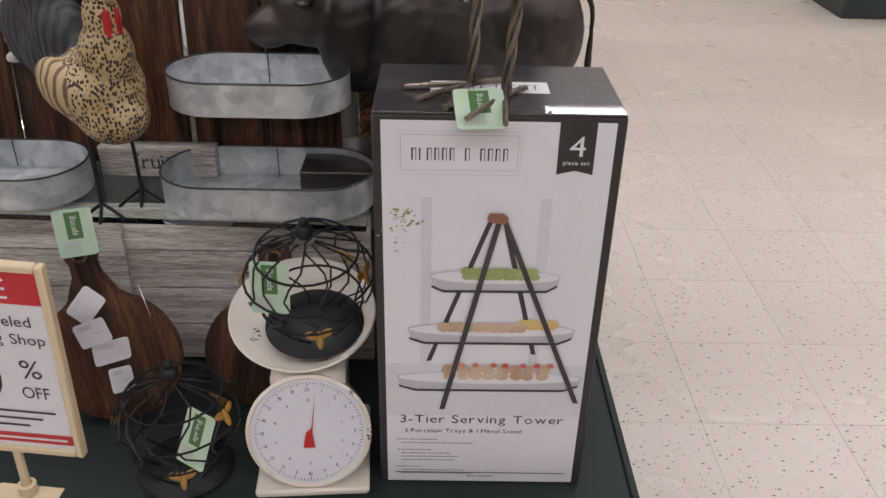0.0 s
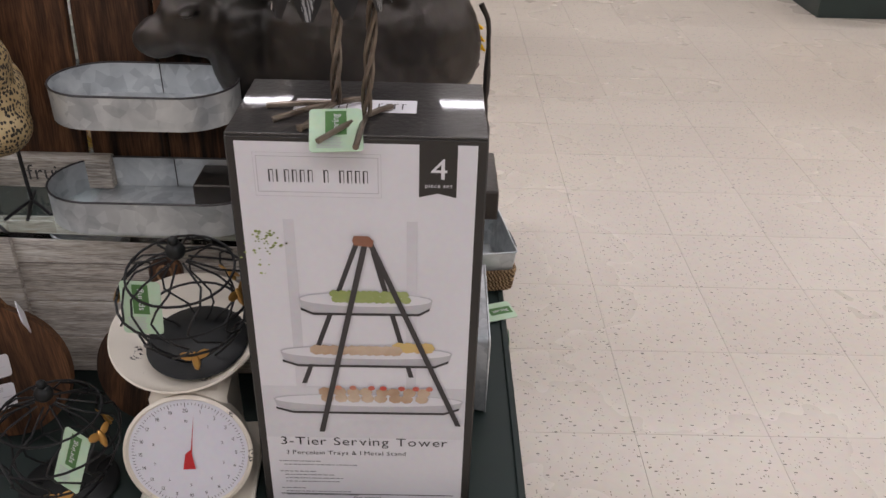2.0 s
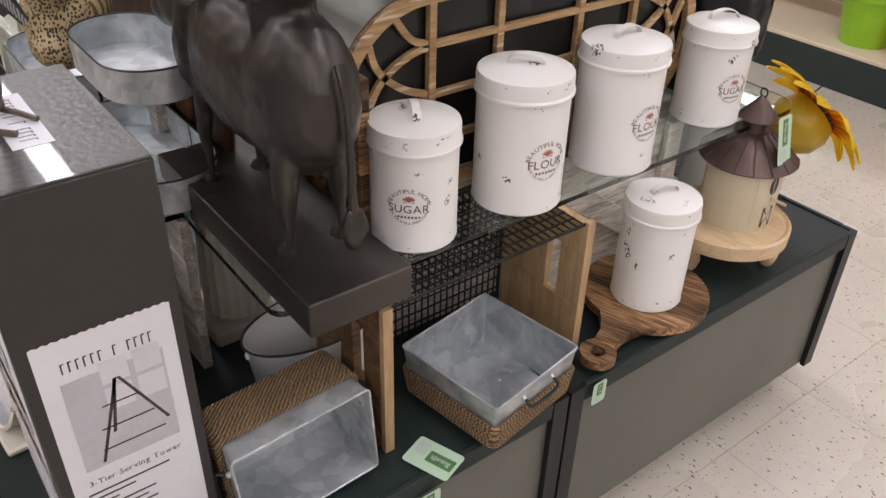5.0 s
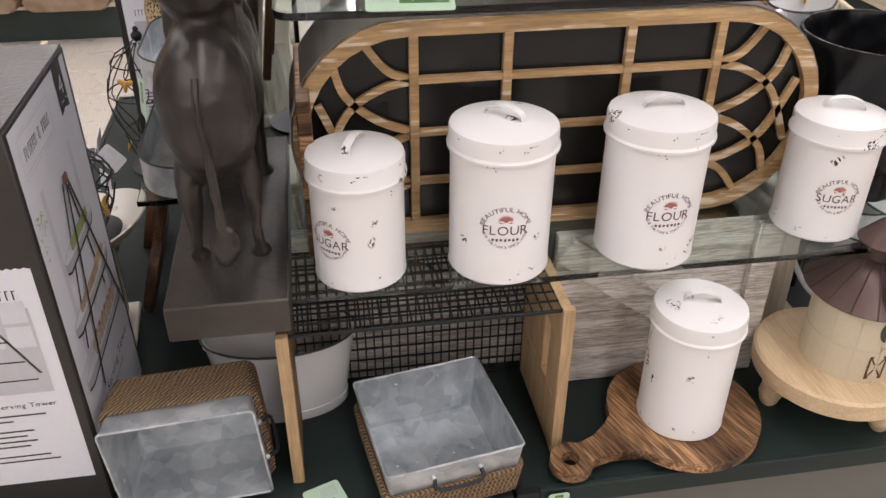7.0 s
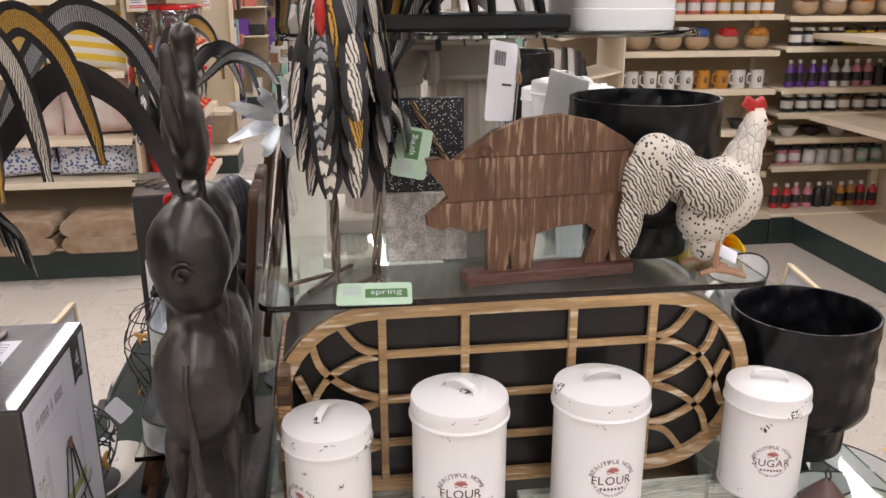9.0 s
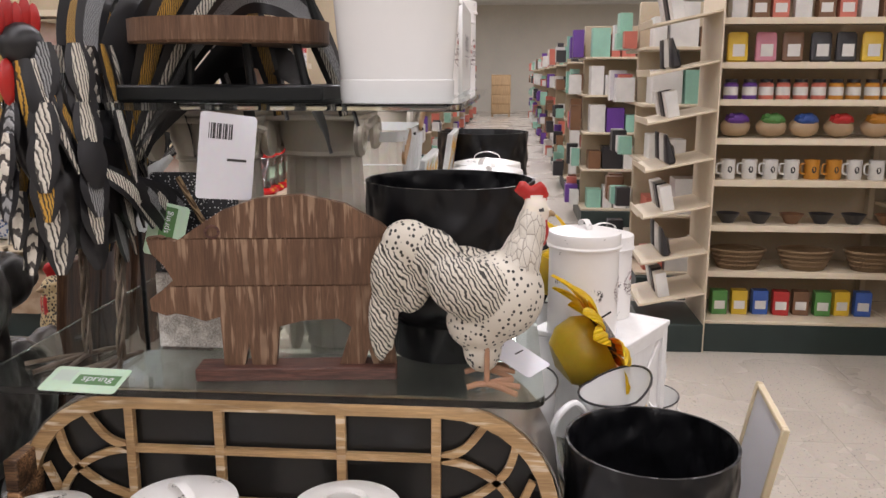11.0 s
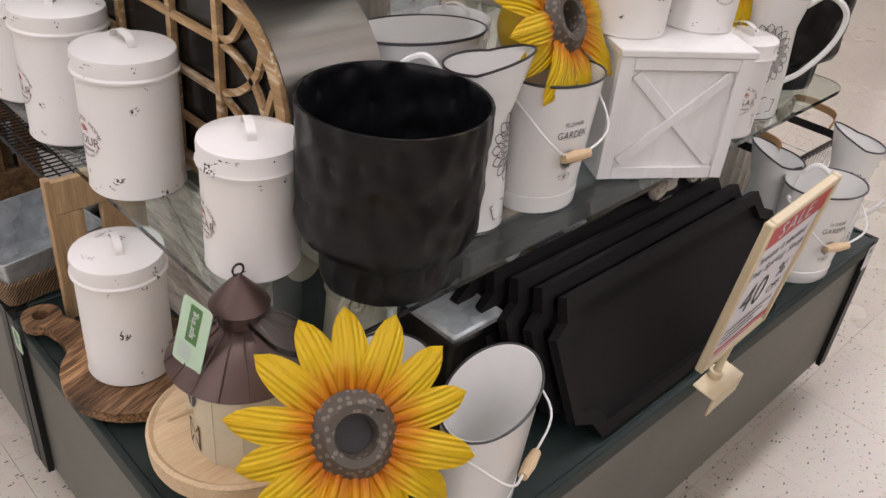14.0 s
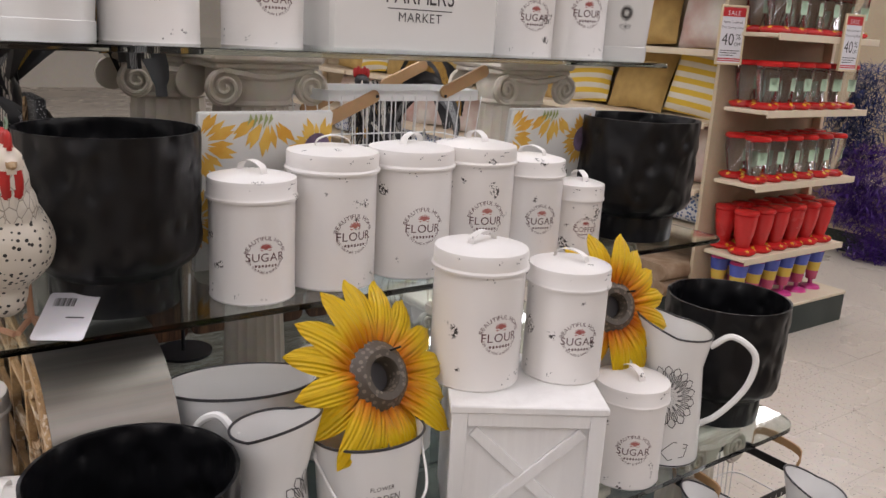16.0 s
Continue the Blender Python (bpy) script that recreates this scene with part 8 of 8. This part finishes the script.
ROWS1 = {0: ("card_box", ("green", "yellow", "blue", "red", "brown")), 1: ("wicker_basket", ("brown",)), 2: ("bowl", ("black", "black", "brown")), 3: ("mug", ("white", "white", "amber", "white", "white")), 4: ("gift_bag", ("purple", "green", "blue", "red", "amber", "coral")), 5: ("jar", ("purple", "coral", "coral", "amber", "amber", "blue", "white")), 6: ("pouch", ("yellow", "pink", "brown", "black", "black")), 7: ("card_box", ("white", "brown", "coral"))}
ROWS2 = {0: ("bottle", ("red", "pink", "black", "amber")), 1: ("jar", ("pink", "white", "white", "mint", "pink", "black")), 2: ("bowl", ("white", "black")), 3: ("jar", ("black", "black", "brown")), 4: ("bottle", ("purple", "purple", "white", "pink", "black")), 5: ("jar", ("black", "black", "yellow", "amber", "blue", "coral")), 6: ("gift_bag", ("brown", "white", "amber")), 7: ("pouch", ("white", "white", "pink")), 8: ("card_box", ("brown", "white"))}
GAP = {"wicker_basket": 0.31, "gift_bag": 0.165, "pouch": 0.125, "card_box": 0.1, "mug": 0.1, "jar": 0.082, "bottle": 0.066, "bowl": 0.15}
for rows, y0, y1, G1 in ((ROWS1, 2.98, 3.84, GA), (ROWS2, 3.94, 5.05, GB), (ROWS2, 5.15, 6.2, GB)):
    for lv, (kind, cols) in rows.items():
        y, k = y0 + 0.03, 0
        while y < y1:
            run = 2 if kind in ("jar", "bottle", "mug") else 1
            stock(kind, cols[(k // run) % len(cols)], -3.36 - rnd.uniform(0, 0.02), y + GAP[kind] * 0.4, G1[lv] + 0.0005, -90 + rnd.uniform(-6, 6), "goods on the jar shelves")
            y += GAP[kind] * rnd.uniform(1.0, 1.12)
            k += 1
part("end_panel", box(bmesh.new(), (-3.66, 2.942, 0.0), (-3.2, 2.948, 2.06), 0.001), SHELFCREAM, thing("shelf_end_panel", (0, 0, 0), "cream steel end panel behind slanted racks", "end panel"))
part("kick_base", box(bmesh.new(), (-3.66, 2.62, 0.0), (-3.2, 2.9415, 0.15), 0.004), BASEGREEN, bpy.data.objects["shelf_end_panel"], "dark green base")
# slanted racks at the shelving's aisle end
for k, z in enumerate((0.3, 0.52, 0.76, 1.0, 1.24, 1.48, 1.72)):
    th = thing("slanted_rack", pose(-3.42, 2.905, z, 12, 0, 0), "slanted cream shelf with a lip at the aisle end", "shelf rack", group="slanted end racks")
    part("deck", box(bmesh.new(), (-0.22, -0.3, 0), (0.2, 0.0415, 0.012), 0.002), SHELFCREAM, th)
    part("lip", box(bmesh.new(), (-0.22, -0.305, 0), (0.2, -0.3002, 0.035), 0.001), SHELFCREAM, th)
    for j, x in enumerate((-0.15, -0.02, 0.11)):
        o = goods("pouch" if k % 2 else "card_box", COLS["black" if (j + k) % 2 else "white"], "black" if (j + k) % 2 else "white")
        ob = copy_thing(o[0], pose(-3.42 + x, 2.5, z - 0.02, 22, 0, 0)) if not o[1] else o[0]
        ob.matrix_basis = pose(-3.42, 2.905, z, 12, 0, 0) @ pose(x, -0.16, 0.0125)
        tagged(ob, group="goods on slanted racks")


# pillows and rugs
def cushion(W, H, T, seed):
    bm = bmesh.new()
    n = 14
    grid = {}
    for s in (-1, 1):
        for i in range(n + 1):
            for j in range(n + 1):
                u, v = 2 * i / n - 1, 2 * j / n - 1
                t = T / 2 * (max(0.0, (1 - u * u) * (1 - v * v))) ** 0.42
                w = 1 - 0.05 * (1 - abs(u)) * abs(v) - 0.05 * (1 - abs(v)) * abs(u)
                edge = i in (0, n) or j in (0, n)
                if edge and s > 0:
                    grid[s, i, j] = grid[-1, i, j]
                    continue
                grid[s, i, j] = bm.verts.new((W / 2 * u * w, s * (t + 0.006 * noise.noise(Vector((u * 2 + seed, v * 2, s)))), H / 2 * v * w + H / 2))
        for i in range(n):
            for j in range(n):
                bm.faces.new((grid[s, i, j], grid[s, i + 1, j], grid[s, i + 1, j + 1], grid[s, i, j + 1]))
    return bm


def striped(name, a, b_, scale, turn=(0, 0, 0)):
    m, nt, b = shader(name, 0.9)
    w = node(nt, "ShaderNodeTexWave", Scale=scale, Distortion=0.4)
    nt.links.new(coords(nt, turn=turn), w.inputs["Vector"])
    c = ramp(nt, w.outputs["Fac"], ((0.48, a), (0.52, b_)))
    nt.links.new(c, b.inputs["Base Color"])
    f = node(nt, "ShaderNodeTexNoise", Scale=220.0)
    bump(nt, b, f.outputs[0], 0.3, 0.002)
    return m


STRIPE = striped("yellow_white_stripe_cloth", (0.74, 0.5, 0.06), (0.72, 0.68, 0.58), 5.5, (0, 1.57, 0))
BURLAP = plain("mustard_cloth", (0.5, 0.34, 0.12), (0.42, 0.28, 0.1), rough=0.95, scale=90, relief=0.4)
FLORAL = plain("white_floral_cloth", (0.7, 0.66, 0.6), (0.5, 0.3, 0.26), rough=0.95, scale=26)
BLUETILE = spotted("blue_tile_cloth", (0.66, 0.68, 0.72), (0.06, 0.12, 0.3), 55, 0.4)
RUG = plain("brown_woven_rug", (0.22, 0.14, 0.08), (0.34, 0.25, 0.17), rough=0.95, scale=60, relief=0.6)
y = 0.2
k = 0
while y > -3.6:
    for lv, mats, W, H, T, lean, lab, cat in ((3, (STRIPE, BURLAP), 0.4, 0.36, 0.14, 20, "yellow striped throw pillow on a store shelf", "pillow"), (2, (FLORAL, FLORAL), 0.4, 0.3, 0.13, 14, "white patterned throw pillow on a store shelf", "pillow"), (1, (BLUETILE, BLUETILE), 0.42, 0.19, 0.16, 6, "blue and white tile-patterned pillow on a store shelf", "pillow"), (4, (FLORAL, BURLAP), 0.4, 0.32, 0.13, 14, "pale throw pillow on a store shelf", "pillow")):
        solo("throw_pillow", cushion(W, H, T, k + lv), mats[k % 2], pose(-3.4, y - 0.05 * (lv % 2), PL[lv] + 0.001, 0, 0, -90) @ pose(0, 0, 0, lean * (1 if k % 3 else 0.6), 6 * ((k + lv) % 3 - 1), 0), lab, cat, group="throw pillows on the shelves")
    for j in range(2):
        solo("woven_rug", prism(bmesh.new(), rounded(-0.19, 0.0, 0.19, 0.085, 0.04, 5), 0.3, None, 0.008), RUG, pose(-3.35, y, PL[0] + 0.001 + j * 0.086, 90, 0, 90), "rolled brown woven rug on the base shelf", "rug", group="woven rugs")
    y -= 0.41
    k += 1


# hummingbird feeders
def feeder(kind):
    th = thing("bird_feeder", (0, 0, 0), "clear hummingbird feeder with red base and yellow flowers" if kind == 0 else ("red glass hummingbird feeder with red base" if kind == 1 else "rainbow glass hummingbird feeder with pink base"), "bird feeder")
    redm = tint("feeder_red", (0.55, 0.02, 0.02), 0.25)
    yel = tint("feeder_yellow", (0.8, 0.5, 0.02), 0.3)
    if kind < 2:
        part("nectar_base", lathe(bmesh.new(), [(0, 0), (0.055, 0), (0.068, 0.012), (0.066, 0.024), (0.035, 0.034), (0, 0.034)], 24), redm, th)
        for k in range(5):
            a = k * 1.257
            b = bmesh.new()
            pts = [((0.011 if j % 2 else 0.0045) * math.cos(j * 0.628), (0.011 if j % 2 else 0.0045) * math.sin(j * 0.628)) for j in range(10)]
            prism(b, pts, 0.004, pose(0.06 * math.cos(a), 0.06 * math.sin(a), 0.024, 0, 40, math.degrees(a)))
            part("flower", b, yel, th)
        part("bottle", lathe(bmesh.new(), [(0.03, 0.034), (0.036, 0.06), (0.045, 0.1), (0.053, 0.15), (0.055, 0.195), (0.05, 0.2)], 24), GLASSJAR if kind == 0 else redm, th)
        part("cap", lathe(bmesh.new(), [(0.05, 0.198), (0.06, 0.202), (0.06, 0.215), (0.05, 0.223), (0, 0.225)], 24), redm, th)
        if kind == 0:
            part("paper_label", poly(bmesh.new(), [(-0.55, 0.09), (0.55, 0.09), (0.55, 0.15), (-0.55, 0.15)], lambda u, v: Vector((0.053 * math.sin(u), 0.054 * math.cos(u), v))), TAGGREEN, th, flat=True)
    else:
        part("nectar_base", lathe(bmesh.new(), [(0, 0), (0.055, 0), (0.05, 0.012), (0.012, 0.022), (0.012, 0.05), (0, 0.05)], 24), tint("feeder_pink", (0.6, 0.05, 0.25), 0.3), th)
        for nm, z0, z1, c in (("glass_low", 0.05, 0.1, (0.6, 0.1, 0.2)), ("glass_middle", 0.1, 0.15, (0.7, 0.5, 0.08)), ("glass_top", 0.15, 0.21, (0.08, 0.12, 0.5))):
            part(nm, lathe(bmesh.new(), [(0.026 + 0.14 * (z0 - 0.05), z0), (0.026 + 0.14 * (z1 - 0.05), z1)], 20), tint("feeder_" + nm, c, 0.2), th)
        part("cap", lathe(bmesh.new(), [(0.046, 0.21), (0.04, 0.22), (0, 0.222)], 20), tint("feeder_pink", (0.6, 0.05, 0.25), 0.3), th)
    return th


FEED = {}
for lv, kind in ((4, 0), (3, 0), (2, 0), (1, 1), (0, 2)):
    for row in range(2):
        for k in range(6):
            m = pose(-3.33 - k * 0.135 - 0.03 * row, 0.605 - 0.135 * row, FD[lv] + 0.0005, 0, 0, rnd.uniform(-25, 25))
            if kind not in FEED:
                FEED[kind] = feeder(kind)
                FEED[kind].matrix_basis = m
                ob = FEED[kind]
            else:
                ob = copy_thing(FEED[kind], m)
            tagged(ob, group="hummingbird feeders on the shelves")
for x, y, z, turn in ((-3.2, 0.468, 1.338, 150), (-3.800, 0.715, 1.334, 170)):
    sale_sign(pose(x, y, z, 90, 0, turn), "small red and white sale card hanging from a shelf edge", 0.13, 0.27, None, False)

# purple tinsel
TINSEL = tint("purple_tinsel", (0.09, 0.035, 0.26), 0.3)
STAR = tint("navy_tinsel", (0.02, 0.035, 0.14), 0.3)
for k, (y, z) in enumerate(((-0.23, 0.97), (-0.11, 1.10), (-0.14, 0.50), (0.01, 0.57), (0.13, 0.27), (-0.9, 0.8))):
    vs, fs = [], []
    for j in range(1500):
        c = Vector((rnd.gauss(0, 0.05), rnd.gauss(0, 0.1), rnd.uniform(-0.28, 0.26)))
        d = Vector((rnd.gauss(0, 1), rnd.gauss(0, 1), rnd.gauss(0, 0.7))).normalized() * 0.07
        w = d.cross(Vector((0.3, 0.2, 1))).normalized() * 0.005
        n = len(vs)
        vs += [c - w, c + w, c + d]
        fs.append((n, n + 1, n + 2))
    me = bpy.data.meshes.new("tinsel_garland")
    me.from_pydata(vs, [], fs)
    me.materials.append(STAR if k < 2 else TINSEL)
    ob = new("tinsel_garland", me)
    ob.matrix_basis = pose(-5.6, y, z)
    tagged(ob, "purple tinsel garland hanging on shelving", "garland", "tinsel garlands", "stuff")

# bright plastic pots and wood slices on the low shelving
for k, (cn, c) in enumerate((("orange", (0.85, 0.2, 0.01)), ("yellow", (0.85, 0.55, 0.01)), ("pink", (0.75, 0.05, 0.2)), ("lime", (0.3, 0.6, 0.02)))):
    x = (-0.42, -0.15, -0.69, -0.72)[k]
    z = 0.1705
    if cn == "pink":
        x, z = -0.15, 0.215
    if cn == "lime":
        x, z = -0.69, 0.1705
    bm = lathe(bmesh.new(), [(0, 0), (0.095, 0), (0.125, 0.19), (0.135, 0.192), (0.135, 0.215), (0.128, 0.215), (0.12, 0.19), (0.09, 0.006), (0, 0.006)], 36)
    solo("plastic_pot", bm, tint(cn + "_plastic", c, 0.35), (x, 4.22, z), f"{cn} plastic garden pot on low shelving", "plant pot", group="bright plastic pots")
bm = box(bmesh.new(), (-0.012, -0.28, 0), (0.012, 0.28, 0.42), 0.003)
solo("shelf_divider", bm, SHELFCREAM, (0.012, 4.35, 0.171), "cream shelf divider on low shelving", "divider")
SLICE = plain("pinkish_wood_slice", (0.5, 0.33, 0.27), (0.38, 0.23, 0.18), rough=0.7, scale=20)
for k in range(5):
    bm = lathe(bmesh.new(), [(0, 0), (0.12, 0), (0.125, 0.004), (0.125, 0.018), (0.12, 0.022), (0, 0.022)], 28, shape=lambda a, z: 1 + 0.05 * math.sin(3 * a + k))
    solo("wood_slice", bm, SLICE, pose(0.08 + 0.035 * k, 4.2 + 0.02 * (k % 2), 0.171 + 0.122, 0, 78, 20), "pinkish round wood slice leaning on low shelving", "wood slice", group="leaning wood slices")

# shelving down the long aisle, with mixed goods
def far_row(x, y0, y1, seed):
    r = random.Random(seed)
    th = thing("store_shelving", (x, 0, 0), "distant shelving with mixed goods along the aisle", "store shelving", group="shelving down the aisle")
    part("kick_base", box(bmesh.new(), (-0.5, y0, 0), (0.5, y1, 0.15), 0.004), BASEGREEN, th)
    part("spine", box(bmesh.new(), (-0.03, y0 + 0.02, 0.151), (0.03, y1 - 0.02, 1.9), 0.004), PEG, th)
    for z in (0.17, 0.55, 0.9, 1.25, 1.6):
        part("shelf", box(bmesh.new(), (-0.45, y0, z - 0.02), (0.45, y1, z), 0.003), SHELFCREAM, th)
    names = ("white", "coral", "brown", "mint", "purple", "black", "white")
    heaps = {cn: bmesh.new() for cn in names}
    end, out = (y0, -1) if y0 > 1 else (y1, 1)
    for z in (0.17, 0.55, 0.9, 1.25, 1.6):
        y = y0 + 0.06
        while y < y1 - 0.2:
            w, h = r.uniform(0.07, 0.2), r.uniform(0.1, 0.27)
            if r.random() < 0.85:
                box(heaps[r.choice(names)], (r.uniform(0.15, 0.25), y, z + 0.001), (r.uniform(0.38, 0.43), y + w, z + h), 0)
            y += w + 0.015
        x = -0.42
        while x < 0.1:
            w, h = r.uniform(0.08, 0.15), r.uniform(0.1, 0.26)
            box(heaps[r.choice(names)], (x, end + out * 0.005, z + 0.001), (x + w, end + out * r.uniform(0.08, 0.13), z + h), 0)
            x += w + 0.02
    for cn, bm in heaps.items():
        ob = part("merchandise", bm, tint(cn + "_goods", COLS[cn]), th)
        ob["kind"] = "stuff"


for k in range(9):
    far_row(-7.6 - 2.5 * k, -4.0, 0.66 if k else 0.4, 40 + k)
    if k:
        far_row(-4.9 - 2.5 * k, 2.62, 7.0, 80 + k)
far_row(-4.75, 2.75, 7.0, 99)
th = thing("wooden_dresser", (-29.5, 1.6, 0), "tall orange-brown wooden dresser at the aisle's end", "dresser")
part("carcass", box(bmesh.new(), (-0.25, -0.35, 0.1), (0.25, 0.35, 1.5), 0.01), PINE, th)
for k in range(4):
    part("drawer", box(bmesh.new(), (0.2502, -0.32, 0.14 + k * 0.33), (0.27, 0.32, 0.44 + k * 0.33), 0.006), PINE, th)
for sx in (-0.2, 0.2):
    for sy in (-0.3, 0.3):
        part("leg", box(bmesh.new(), (sx - 0.03, sy - 0.03, 0), (sx + 0.03, sy + 0.03, 0.1), 0.004), PINE, th)
